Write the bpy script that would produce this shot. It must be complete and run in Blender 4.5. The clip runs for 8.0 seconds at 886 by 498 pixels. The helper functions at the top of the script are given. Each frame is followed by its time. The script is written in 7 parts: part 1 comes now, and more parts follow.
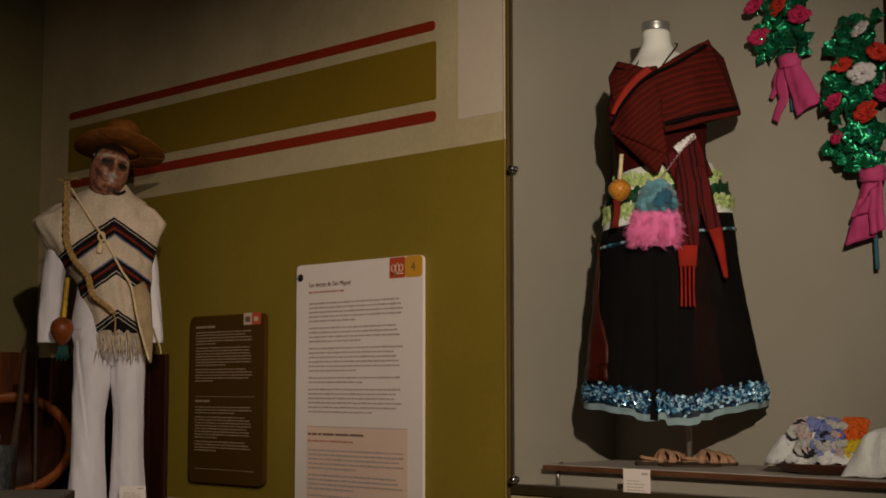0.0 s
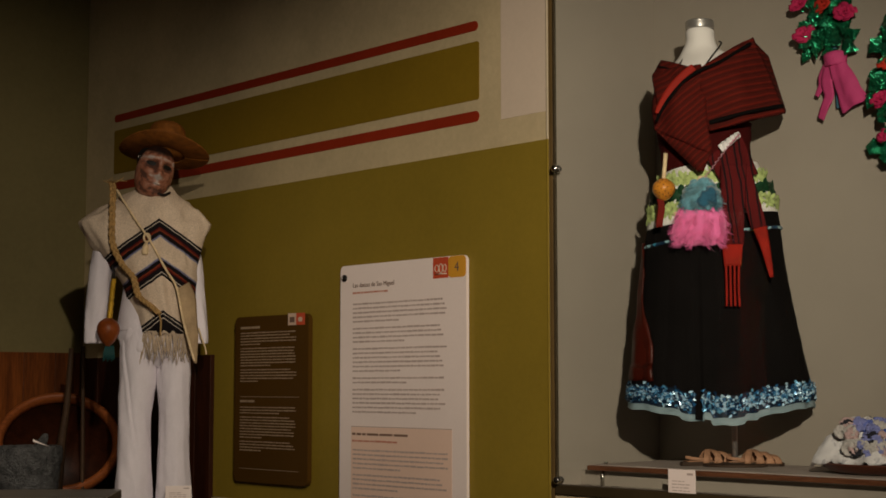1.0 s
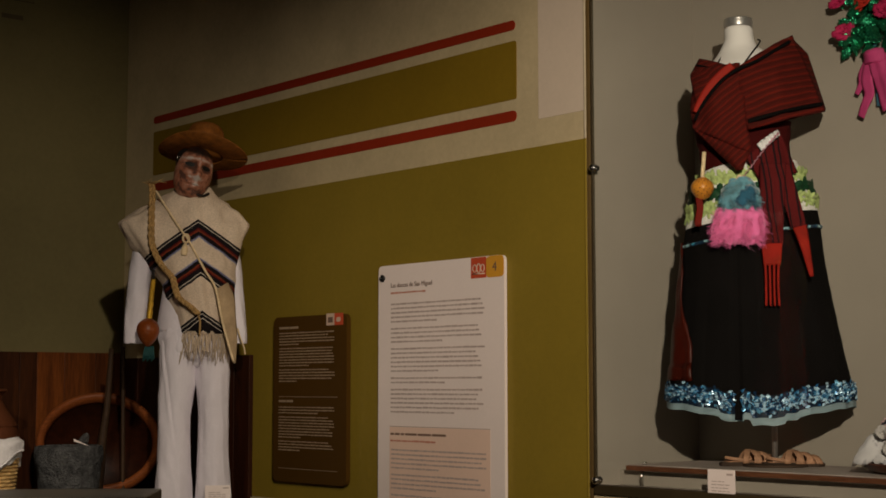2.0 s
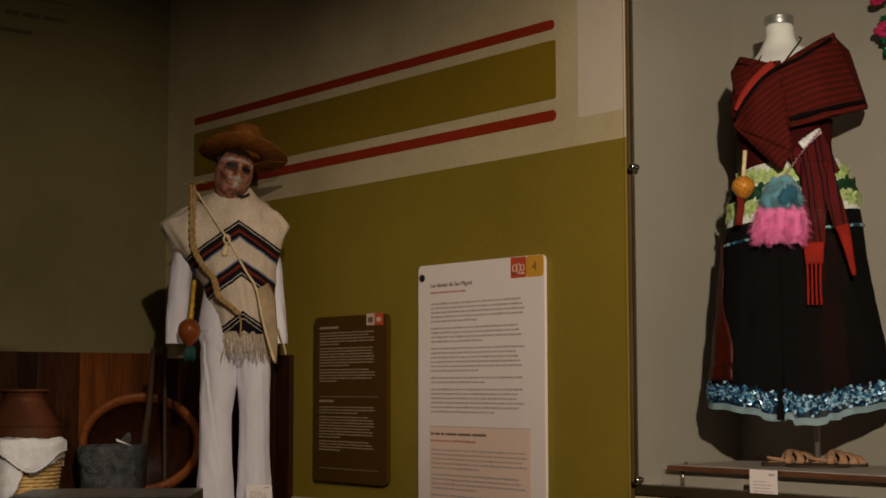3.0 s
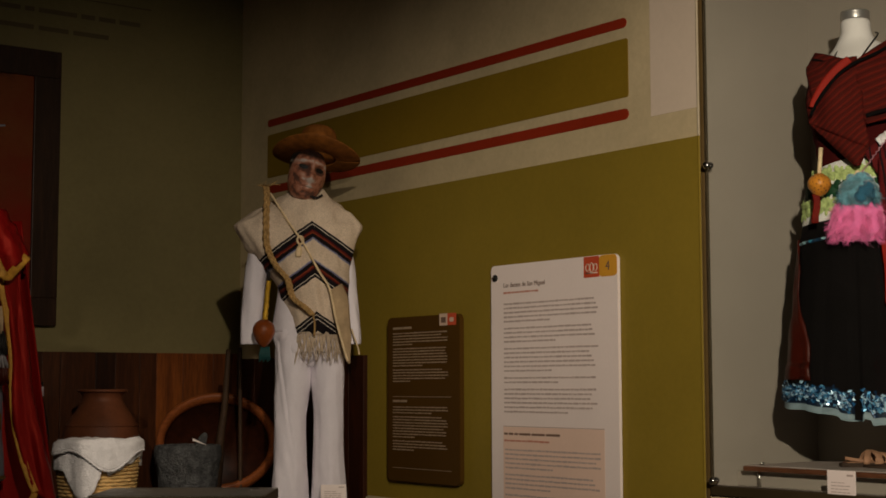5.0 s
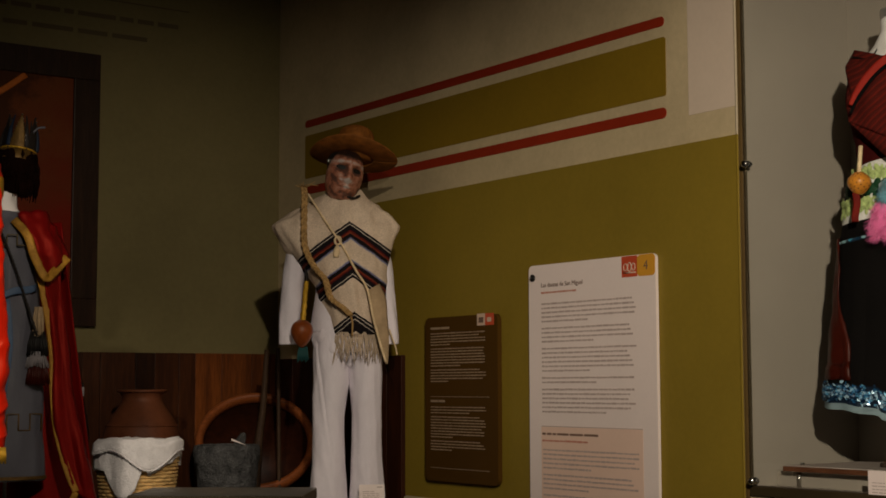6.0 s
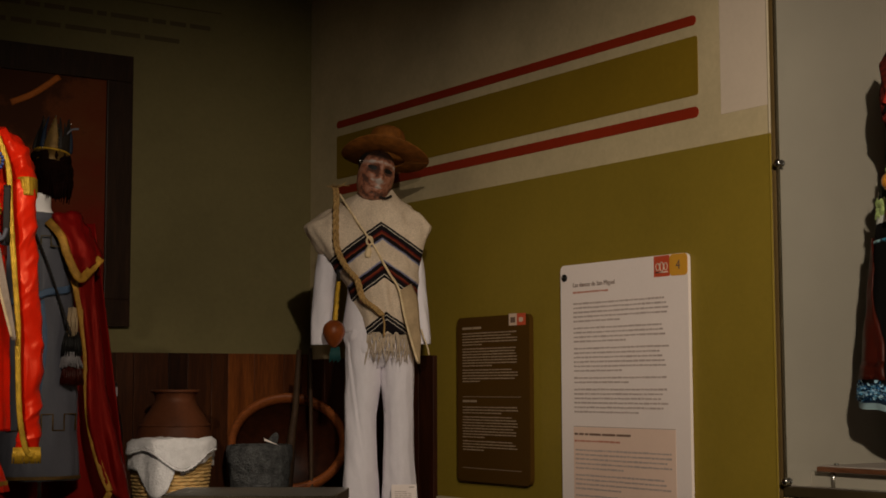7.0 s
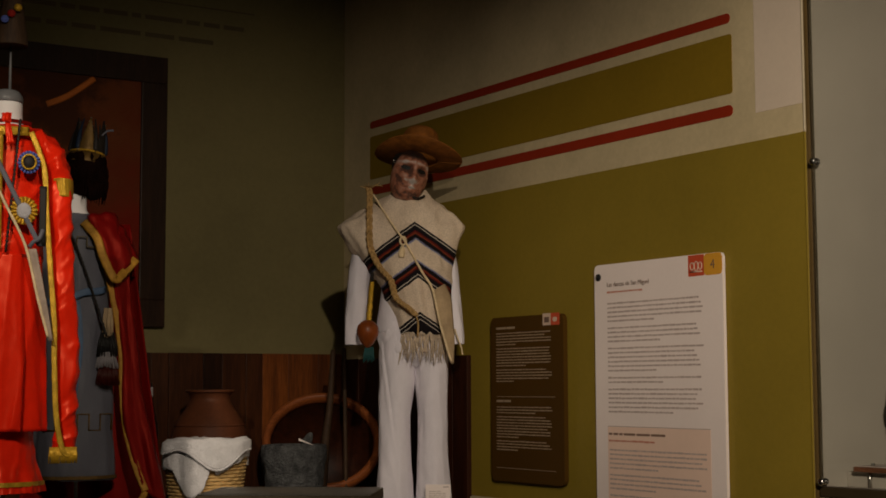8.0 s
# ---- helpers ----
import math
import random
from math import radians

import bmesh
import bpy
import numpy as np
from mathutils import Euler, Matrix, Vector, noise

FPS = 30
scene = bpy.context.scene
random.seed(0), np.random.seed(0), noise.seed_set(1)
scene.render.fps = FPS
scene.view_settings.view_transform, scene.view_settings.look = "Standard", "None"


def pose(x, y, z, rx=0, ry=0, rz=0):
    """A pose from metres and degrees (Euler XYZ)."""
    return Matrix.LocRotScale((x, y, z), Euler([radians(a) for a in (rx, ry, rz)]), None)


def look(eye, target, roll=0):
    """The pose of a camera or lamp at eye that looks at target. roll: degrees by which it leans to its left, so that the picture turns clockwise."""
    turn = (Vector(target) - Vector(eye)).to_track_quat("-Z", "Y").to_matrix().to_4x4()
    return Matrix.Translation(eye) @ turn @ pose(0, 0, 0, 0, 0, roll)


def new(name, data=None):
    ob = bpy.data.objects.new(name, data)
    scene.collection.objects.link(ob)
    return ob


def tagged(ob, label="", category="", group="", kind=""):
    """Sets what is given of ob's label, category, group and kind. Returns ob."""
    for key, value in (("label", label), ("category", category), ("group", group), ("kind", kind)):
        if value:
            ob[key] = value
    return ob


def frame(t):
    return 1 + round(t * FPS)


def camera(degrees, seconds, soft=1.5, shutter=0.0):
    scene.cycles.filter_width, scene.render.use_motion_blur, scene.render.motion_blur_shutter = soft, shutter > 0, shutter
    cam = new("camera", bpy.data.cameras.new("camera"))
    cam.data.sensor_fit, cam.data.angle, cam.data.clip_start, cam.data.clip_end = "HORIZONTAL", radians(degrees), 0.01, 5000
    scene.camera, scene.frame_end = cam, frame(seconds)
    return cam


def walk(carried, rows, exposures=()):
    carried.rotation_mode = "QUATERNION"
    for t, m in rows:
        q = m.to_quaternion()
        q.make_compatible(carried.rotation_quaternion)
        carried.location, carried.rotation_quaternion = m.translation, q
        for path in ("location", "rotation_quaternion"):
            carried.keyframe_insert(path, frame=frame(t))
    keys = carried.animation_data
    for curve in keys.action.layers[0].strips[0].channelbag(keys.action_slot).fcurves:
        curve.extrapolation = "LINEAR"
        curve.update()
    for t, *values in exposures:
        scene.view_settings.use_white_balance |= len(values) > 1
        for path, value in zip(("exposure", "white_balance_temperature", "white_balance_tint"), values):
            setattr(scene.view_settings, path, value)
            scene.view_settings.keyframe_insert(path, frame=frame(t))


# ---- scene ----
cam = camera(33.35, 8.0, soft=1.7)
EYE_HEIGHT = 1.0
TURNS = [
    (0.0, 95.283, -0.007, -44.106), (0.5, 95.281, -0.013, -43.264), (1.0, 95.288, 0.029, -42.412),
    (1.5, 95.290, 0.040, -41.706), (3.0, 95.282, 0.078, -39.393), (3.5, 95.286, 0.094, -38.728),
    (4.0, 95.290, 0.095, -37.939), (4.5, 95.287, 0.107, -37.291), (6.0, 95.293, 0.151, -35.109),
    (6.5, 95.290, 0.164, -34.543), (7.0, 95.299, 0.169, -33.878), (7.5, 95.299, 0.188, -33.287),
    (8.0, 95.300, 0.200, -32.572),
]
walk(cam, [(t, pose(0, 0, EYE_HEIGHT, rx, ry, rz)) for t, rx, ry, rz in TURNS], [(0.0, -0.25), (0.35, -0.08), (3.0, -0.11), (8.0, -0.2)])

# ---- light: unseen museum spots near the camera, and an added fill ----
world = bpy.data.worlds.new("world")
world.use_nodes = True
world.node_tree.nodes["Background"].inputs[0].default_value = (0.02, 0.018, 0.014, 1)
scene.world = world


def spot(name, eye, target, watts, angle, blend, radius, colour):
    lamp = bpy.data.lights.new(name, "SPOT")
    lamp.energy, lamp.spot_size, lamp.spot_blend = watts, radians(angle), blend
    lamp.shadow_soft_size, lamp.color = radius, colour
    ob = new(name, lamp)
    ob.matrix_world = look(eye, target)
    return ob


WARM = (1.0, 0.85, 0.665)
spot("spot_showcase", (0.65, -0.08, 2.15), (4.15, 3.6, 1.42), 790, 42, 1.0, 0.04, WARM)
spot("spot_corner", (0.75, 0.55, 2.95), (3.02, 6.0, 1.24), 420, 38, 1.0, 0.04, WARM)
spot("spot_costume", (-0.9, 1.2, 3.2), (1.50, 4.85, 1.15), 430, 25, 0.9, 0.05, WARM)
# Unseen area lamp, added only to lift the room's darkest parts.
glow = bpy.data.lights.new("ambient_fill", "AREA")
glow.energy, glow.size, glow.color = 7, 2.5, WARM
new("ambient_fill", glow).matrix_world = look((0.6, 0.5, 3.6), (0.6, 0.5, 0))


# ---- materials ----
def nodes_of(name):
    m = bpy.data.materials.new(name)
    m.use_nodes = True
    t = m.node_tree
    return m, t, t.nodes["Principled BSDF"]


def ramp_node(t, stops, constant=False):
    r = t.nodes.new("ShaderNodeValToRGB")
    r.color_ramp.interpolation = "CONSTANT" if constant else "LINEAR"
    el = r.color_ramp.elements
    while len(el) < len(stops):
        el.new(0.5)
    for e, (p, c) in zip(el, stops):
        e.position, e.color = p, (*c, 1)
    return r


def noise_node(t, scale, detail=4, rough=0.55, vec=None, stretch=None):
    n = t.nodes.new("ShaderNodeTexNoise")
    n.inputs["Scale"].default_value, n.inputs["Detail"].default_value, n.inputs["Roughness"].default_value = scale, detail, rough
    if vec is None:
        vec = t.nodes.new("ShaderNodeTexCoord").outputs["Object"]
    if stretch:
        mp = t.nodes.new("ShaderNodeMapping")
        mp.inputs["Scale"].default_value = stretch
        t.links.new(vec, mp.inputs[0])
        vec = mp.outputs[0]
    t.links.new(vec, n.inputs["Vector"])
    return n


def mix_rgb(t, mode, fac, a, b):
    m = t.nodes.new("ShaderNodeMix")
    m.data_type, m.blend_type = "RGBA", mode
    for sock, v in ((m.inputs[0], fac), (m.inputs[6], a), (m.inputs[7], b)):
        if hasattr(v, "is_output"):
            t.links.new(v, sock)
        elif isinstance(v, tuple):
            sock.default_value = (*v, 1)
        else:
            sock.default_value = v
    return m.outputs[2]


def calc(t, op, a, b=0.0, c=0.0):
    m = t.nodes.new("ShaderNodeMath")
    m.operation = op
    for sock, v in zip(m.inputs, (a, b, c)):
        if hasattr(v, "is_output"):
            t.links.new(v, sock)
        else:
            sock.default_value = v
    return m.outputs[0]


def axes(t):
    s = t.nodes.new("ShaderNodeSeparateXYZ")
    t.links.new(t.nodes.new("ShaderNodeTexCoord").outputs["Object"], s.inputs[0])
    return s.outputs


def finish(t, bsdf, colour, rough, bump_src=None, bump=0.3, depth=0.002):
    if hasattr(colour, "is_output"):
        t.links.new(colour, bsdf.inputs["Base Color"])
    else:
        bsdf.inputs["Base Color"].default_value = (*colour, 1)
    bsdf.inputs["Roughness"].default_value = rough
    if bump_src is not None:
        b = t.nodes.new("ShaderNodeBump")
        b.inputs["Strength"].default_value, b.inputs["Distance"].default_value = bump, depth
        t.links.new(bump_src, b.inputs["Height"])
        t.links.new(b.outputs[0], bsdf.inputs["Normal"])


def plain(name, colour, rough=0.6, big=3.0, fine=60.0, vary=0.25, bump=0.25, depth=0.002, metal=0.0, sheen=0.0, stretch=None, spec=0.22, coat=0.0, wrinkle=0.0, tint=None):
    """A worn surface: the colour varied by a wide and a fine noise, with fine relief."""
    m, t, bsdf = nodes_of(name)
    dark = tuple(c * (1 - vary) for c in colour)
    lite = tuple(min(1, c * (1 + vary * 0.6)) for c in colour)
    n1, n2 = noise_node(t, big, 5, 0.6, stretch=stretch), noise_node(t, fine, 3, 0.6, stretch=stretch)
    r = ramp_node(t, [(0.3, dark), (0.7, lite)])
    t.links.new(n1.outputs[0], r.inputs[0])
    r2 = ramp_node(t, [(0.3, (1 - vary * 0.5,) * 3), (0.7, (1, 1, 1))])
    t.links.new(n2.outputs[0], r2.inputs[0])
    finish(t, bsdf, mix_rgb(t, "MULTIPLY", 1.0, r.outputs[0], r2.outputs[0]), rough, n2.outputs[0], bump, depth)
    if wrinkle:
        soft = noise_node(t, big * 1.6, 2, 0.45, stretch=stretch)
        soft.inputs["Distortion"].default_value = 0.6
        b = t.nodes.new("ShaderNodeBump")
        b.inputs["Strength"].default_value, b.inputs["Distance"].default_value = 0.9, wrinkle
        t.links.new(soft.outputs[0], b.inputs["Height"])
        fine_bump = bsdf.inputs["Normal"].links[0].from_node
        t.links.new(b.outputs[0], fine_bump.inputs["Normal"])
    bsdf.inputs["Metallic"].default_value = metal
    bsdf.inputs["Sheen Weight"].default_value = sheen
    bsdf.inputs["Specular IOR Level"].default_value = spec
    if tint:
        bsdf.inputs["Specular Tint"].default_value = (*tint, 1)
    bsdf.inputs["Coat Weight"].default_value = coat
    return m


def wood(name, dark, lite, rough=0.45, along="z", per_piece=0.0, coat=0.0):
    m, t, bsdf = nodes_of(name)
    st = {"x": (1.2, 14, 14), "y": (14, 1.2, 14), "z": (14, 14, 1.2)}[along]
    n1, n2 = noise_node(t, 1.6, 6, 0.65, stretch=st), noise_node(t, 9.0, 4, 0.6, stretch=st)
    r = ramp_node(t, [(0.25, dark), (0.75, lite)])
    t.links.new(n1.outputs[0], r.inputs[0])
    r2 = ramp_node(t, [(0.35, (0.6, 0.6, 0.6)), (0.65, (1, 1, 1))])
    t.links.new(n2.outputs[0], r2.inputs[0])
    col = mix_rgb(t, "MULTIPLY", 1.0, r.outputs[0], r2.outputs[0])
    if per_piece:
        info = t.nodes.new("ShaderNodeObjectInfo")
        r3 = ramp_node(t, [(0.0, (1 - per_piece,) * 3), (0.55, (0.75, 0.7, 0.7)), (1.0, (2.3, 2.0, 1.4))])
        t.links.new(info.outputs["Random"], r3.inputs[0])
        col = mix_rgb(t, "MULTIPLY", 1.0, col, r3.outputs[0])
    finish(t, bsdf, col, rough, n2.outputs[0], 0.2, 0.001)
    bsdf.inputs["Coat Weight"].default_value = coat
    bsdf.inputs["Specular IOR Level"].default_value = 0.25
    return m


def stripes(name, base, rows, axis_fn, rough=0.9, sheen=0.3, weave=220.0, bump=0.5):
    """Woven cloth with stripes: rows of (height from 0 to 1, colour) along axis_fn(t)."""
    m, t, bsdf = nodes_of(name)
    r = ramp_node(t, rows, True)
    t.links.new(axis_fn(t), r.inputs[0])
    n1, n2 = noise_node(t, 7, 4), noise_node(t, weave, 2)
    shade = ramp_node(t, [(0.25, (0.8, 0.78, 0.76)), (0.75, (1.05, 1.05, 1.05))])
    t.links.new(n1.outputs[0], shade.inputs[0])
    shade2 = ramp_node(t, [(0.3, (0.72, 0.72, 0.72)), (0.7, (1, 1, 1))])
    t.links.new(n2.outputs[0], shade2.inputs[0])
    col = mix_rgb(t, "MULTIPLY", 1.0, mix_rgb(t, "MULTIPLY", 1.0, r.outputs[0], shade.outputs[0]), shade2.outputs[0])
    finish(t, bsdf, col, rough, n2.outputs[0], bump, 0.002)
    bsdf.inputs["Sheen Weight"].default_value = 0.0
    bsdf.inputs["Specular IOR Level"].default_value = 0.15
    return m


CREAM = plain("cream_plaster", (0.56, 0.455, 0.275), 0.75, 1.5, 45, 0.20, 0.35, 0.003)
PINKISH = plain("pale_patch_paint", (0.64, 0.53, 0.425), 0.75, 2.0, 45, 0.08, 0.3, 0.002)
OLIVE = plain("olive_paint", (0.240, 0.168, 0.019), 0.6, 1.4, 45, 0.12, 0.3, 0.002)
# Olive paint browned in colour for the dimmer light on the band.
OLIVE_DIM = plain("olive_paint_dim", (0.225, 0.142, 0.010), 0.6, 1.4, 45, 0.12, 0.3, 0.002)
STRIPE_RED = plain("dark_red_paint", (0.285, 0.026, 0.008), 0.55, 2.0, 50, 0.15, 0.3, 0.002)
GREY_GREEN = plain("grey_green_plaster", (0.205, 0.171, 0.074), 0.75, 1.2, 40, 0.16, 0.3, 0.003)
NICHE = plain("niche_plaster", (0.345, 0.303, 0.258), 0.7, 1.4, 50, 0.10, 0.25, 0.002)
CEIL = plain("ceiling_plaster", (0.34, 0.30, 0.24), 0.8)
FLOOR = plain("floor_tile", (0.075, 0.045, 0.028), 0.4)
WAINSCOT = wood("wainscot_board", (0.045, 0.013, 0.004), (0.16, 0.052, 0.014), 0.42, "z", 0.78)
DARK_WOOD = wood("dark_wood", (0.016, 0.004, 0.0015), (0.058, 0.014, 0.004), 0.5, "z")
SHELF_WOOD = wood("shelf_wood", (0.085, 0.03, 0.014), (0.21, 0.085, 0.045), 0.2, "y", coat=0.5)
HOOP_WOOD = wood("hoop_wood", (0.20, 0.055, 0.014), (0.36, 0.10, 0.025), 0.5, "x")
SHELF_GREY = plain("grey_shelf_cloth", (0.42, 0.355, 0.325), 0.8, 8, 90, 0.2, 0.3, 0.002)
PLINTH = plain("plinth_paint", (0.045, 0.035, 0.025), 0.6)
SKIRTING = plain("skirting_paint", (0.55, 0.47, 0.33), 0.6)
CHROME = plain("brushed_steel", (0.6, 0.58, 0.55), 0.22, metal=1.0, vary=0.1)
SATIN_STEEL = plain("satin_steel", (0.52, 0.50, 0.49), 0.36, metal=0.75, vary=0.12)
STEEL_GREY = plain("grey_plastic", (0.16, 0.16, 0.165), 0.35)
BLACK = plain("black_rubber", (0.012, 0.011, 0.010), 0.5)
PANEL_WHITE = plain("white_acrylic", (0.85, 0.742, 0.705), 0.35, 2, 90, 0.05, 0.05)
PANEL_BLUSH = plain("blush_print", (0.82, 0.60, 0.49), 0.4, 2, 90, 0.05, 0.05)
PANEL_BROWN = plain("brown_acrylic", (0.070, 0.033, 0.005), 0.5, 2, 90, 0.12, 0.05, spec=0.06)
PRINT_DARK = plain("dark_print", (0.16, 0.10, 0.075), 0.5, vary=0.1)
PRINT_BROWN = plain("brown_print", (0.22, 0.14, 0.105), 0.5, vary=0.15)
PRINT_GREY = plain("grey_print", (0.50, 0.40, 0.37), 0.5, vary=0.15)
PRINT_RED = plain("red_print", (0.55, 0.24, 0.17), 0.5, vary=0.1)
PRINT_PALE = plain("pale_print", (0.34, 0.25, 0.17), 0.5, vary=0.15)
LOGO_RED = plain("logo_red", (0.56, 0.085, 0.035), 0.4, vary=0.08)
LOGO_YELLOW = plain("logo_yellow", (0.68, 0.33, 0.035), 0.4, vary=0.08)
LOGO_LINE = plain("logo_line", (0.62, 0.46, 0.36), 0.4, vary=0.08)
WALL_INK = plain("wall_lettering", (0.115, 0.09, 0.045), 0.7, vary=0.1)
MANNEQUIN = plain("mannequin_fabric", (0.80, 0.765, 0.755), 0.65, 4, 150, 0.06, 0.1, 0.001)
MANNEQUIN_DARK = plain("mannequin_dark", (0.018, 0.014, 0.012), 0.6)
WHITE_COTTON = plain("white_cotton", (0.80, 0.755, 0.82), 0.85, 9, 260, 0.08, 0.3, 0.0015, wrinkle=0.008, stretch=(1, 1, 0.55))
# Grey-brown that stands in for haze and reflection on the case glass.
CASE_TONE = plain("grey_brown_case_tone", (0.085, 0.064, 0.042), 0.9, 8, 120, 0.3, 0.3, 0.002)
NAPKIN = plain("white_napkin_cotton", (0.84, 0.82, 0.84), 0.9, 30, 160, 0.12, 0.8, 0.004, wrinkle=0.005)
LACE = plain("white_lace_cotton", (0.46, 0.445, 0.47), 0.9, 30, 160, 0.16, 0.8, 0.004, wrinkle=0.004)
STRAW = plain("straw", (0.29, 0.100, 0.016), 0.65, 22, 120, 0.42, 0.9, 0.004)


def mask_paint():
    m, t, bsdf = nodes_of("painted_mask_wood")
    s = axes(t)
    n, n2 = noise_node(t, 28, 5, 0.6), noise_node(t, 90, 3)
    side = calc(t, "ABSOLUTE", s[0])
    arch = calc(t, "ABSOLUTE", calc(t, "SUBTRACT", calc(t, "ADD", s[2], calc(t, "MULTIPLY", side, 0.22)), 0.068))
    brow = calc(t, "MINIMUM", calc(t, "SUBTRACT", 0.55, calc(t, "MULTIPLY", arch, 40.0)), calc(t, "MULTIPLY", side, 60.0))
    lip = calc(t, "SUBTRACT", 1.25, calc(t, "ADD", calc(t, "MULTIPLY", side, 26.0), calc(t, "MULTIPLY", calc(t, "ABSOLUTE", calc(t, "ADD", s[2], 0.027)), 46.0)))
    mouth = calc(t, "SUBTRACT", 0.9, calc(t, "ADD", calc(t, "MULTIPLY", side, 32.0), calc(t, "MULTIPLY", calc(t, "ABSOLUTE", calc(t, "ADD", s[2], 0.056)), 70.0)))
    pale = calc(t, "MAXIMUM", calc(t, "MAXIMUM", 0.0, brow), calc(t, "MAXIMUM", lip, mouth))
    # Shade in the eye sockets, put into the colour as a dark ring.
    ex, ez = calc(t, "SUBTRACT", side, 0.037), calc(t, "SUBTRACT", s[2], 0.025)
    far = calc(t, "SQRT", calc(t, "ADD", calc(t, "MULTIPLY", ex, ex), calc(t, "MULTIPLY", calc(t, "MULTIPLY", ez, ez), 2.2)))
    socket_shade = calc(t, "MAXIMUM", 0.0, calc(t, "SUBTRACT", 1.3, calc(t, "MULTIPLY", far, 40.0)))
    f = calc(t, "ADD", pale, calc(t, "MULTIPLY", calc(t, "SUBTRACT", n.outputs[0], 0.5), 2.4))
    f = calc(t, "ADD", calc(t, "SUBTRACT", f, socket_shade), 0.24)
    r = ramp_node(t, [(0.0, (0.10, 0.045, 0.032)), (0.20, (0.29, 0.105, 0.058)), (0.55, (0.38, 0.185, 0.125)), (1.0, (0.52, 0.45, 0.42))])
    t.links.new(f, r.inputs[0])
    # Dark top edge: hair, with the hat brim's shade put into colour.
    hair = ramp_node(t, [(0.0, (1, 1, 1)), (1.0, (0.06, 0.05, 0.045))])
    t.links.new(calc(t, "MULTIPLY", calc(t, "SUBTRACT", s[2], 0.074), 70.0), hair.inputs[0])
    finish(t, bsdf, mix_rgb(t, "MULTIPLY", 1.0, r.outputs[0], hair.outputs[0]), 0.5, n2.outputs[0], 0.25, 0.003)
    return m


MASK = mask_paint()
ROPE = plain("ixtle_rope", (0.46, 0.285, 0.11), 0.85, 30, 200, 0.3, 0.6, 0.002)
CORD = plain("pale_cord", (0.80, 0.62, 0.38), 0.85, 30, 200, 0.25, 0.5, 0.002)
FRINGE_WOOL = plain("cream_wool_yarn", (0.58, 0.46, 0.34), 0.9, 30, 200, 0.25, 0.5, 0.002)
WOOL_BAND = plain("woollen_sash", (0.44, 0.32, 0.19), 0.9, 12, 120, 0.25, 0.6, 0.003)
GOURD_RED = plain("lacquered_gourd", (0.24, 0.056, 0.010), 0.4, 8, 40, 0.45, 0.1, 0.001, coat=0.25)
GOURD_GOLD = plain("ochre_gourd", (0.62, 0.24, 0.03), 0.32, 14, 60, 0.35, 0.1, 0.001, coat=0.3)
BRAID_DULL = plain("dull_gold_braid", (0.42, 0.21, 0.025), 0.5, 30, 170, 0.4, 0.8, 0.003, metal=0.2)
GOLD = plain("gold_braid", (0.62, 0.36, 0.03), 0.38, 30, 170, 0.35, 0.8, 0.003, metal=0.35)
TEAL = plain("teal_ribbon", (0.014, 0.065, 0.065), 0.6)
SATIN_RED = plain("red_satin", (0.74, 0.018, 0.004), 0.33, 6, 90, 0.15, 0.1, 0.001, wrinkle=0.013, stretch=(1, 1, 0.6), spec=0.65, tint=(1.0, 0.26, 0.14))
VELVET_RED = plain("red_velvet", (0.145, 0.003, 0.003), 0.5, 5, 120, 0.3, 0.3, 0.002, wrinkle=0.02, stretch=(1, 1, 0.3), spec=0.6, tint=(1.0, 0.12, 0.08))
# Kept dark: the red costume's shade on the tunic is in this colour.
TUNIC = plain("pale_blue_satin", (0.108, 0.108, 0.132), 0.5, 6, 120, 0.14, 0.2, 0.002, wrinkle=0.015, stretch=(1, 1, 0.4))
BLUE_RIBBON = plain("blue_ribbon", (0.08, 0.13, 0.22), 0.5)
SKIRT_BLACK = plain("black_wool", (0.0055, 0.0045, 0.0045), 0.9, 5, 160, 0.3, 0.5, 0.003, spec=0.08)
BROWN_RED = plain("maroon_cloth", (0.052, 0.0055, 0.002), 0.45, 8, 120, 0.3, 0.4, 0.002)
FRINGE_RED = plain("scarlet_yarn", (0.30, 0.012, 0.005), 0.8, 20, 200, 0.25, 0.6, 0.003)
SILVER_RIBBON = plain("grey_blue_ribbon", (0.22, 0.30, 0.34), 0.5, 20, 150, 0.2, 0.4, 0.002, stretch=(1, 1, 6))
FEATHER_PINK = plain("pink_feather", (0.95, 0.19, 0.47), 0.75, 25, 160, 0.25, 0.5, 0.003, sheen=0.5)
FEATHER_BLUE = plain("teal_feather", (0.13, 0.33, 0.42), 0.75, 25, 160, 0.6, 0.5, 0.003, sheen=0.5)
FOIL = plain("green_foil", (0.022, 0.34, 0.16), 0.20, 20, 40, 0.35, 1.0, 0.014, metal=0.8, spec=0.8)
ROSE_PINK = plain("pink_crepe_paper", (0.50, 0.020, 0.10), 0.75, 20, 120, 0.25, 0.4, 0.002)
ROSE_RED = plain("red_crepe_paper", (0.52, 0.030, 0.017), 0.75, 20, 120, 0.25, 0.4, 0.002)
ROSE_WHITE = plain("white_crepe_paper", (0.66, 0.60, 0.64), 0.75, 20, 120, 0.15, 0.4, 0.002)
BOW_PINK = plain("pink_paper_bow", (0.52, 0.055, 0.19), 0.7, 12, 120, 0.18, 0.5, 0.003)
STEM_BLUE = plain("blue_wrapped_stem", (0.06, 0.16, 0.24), 0.6)
LEATHER = plain("tan_leather", (0.42, 0.225, 0.135), 0.6, 22, 110, 0.4, 0.4, 0.002)
SOLE = plain("dark_sole", (0.05, 0.03, 0.02), 0.7)
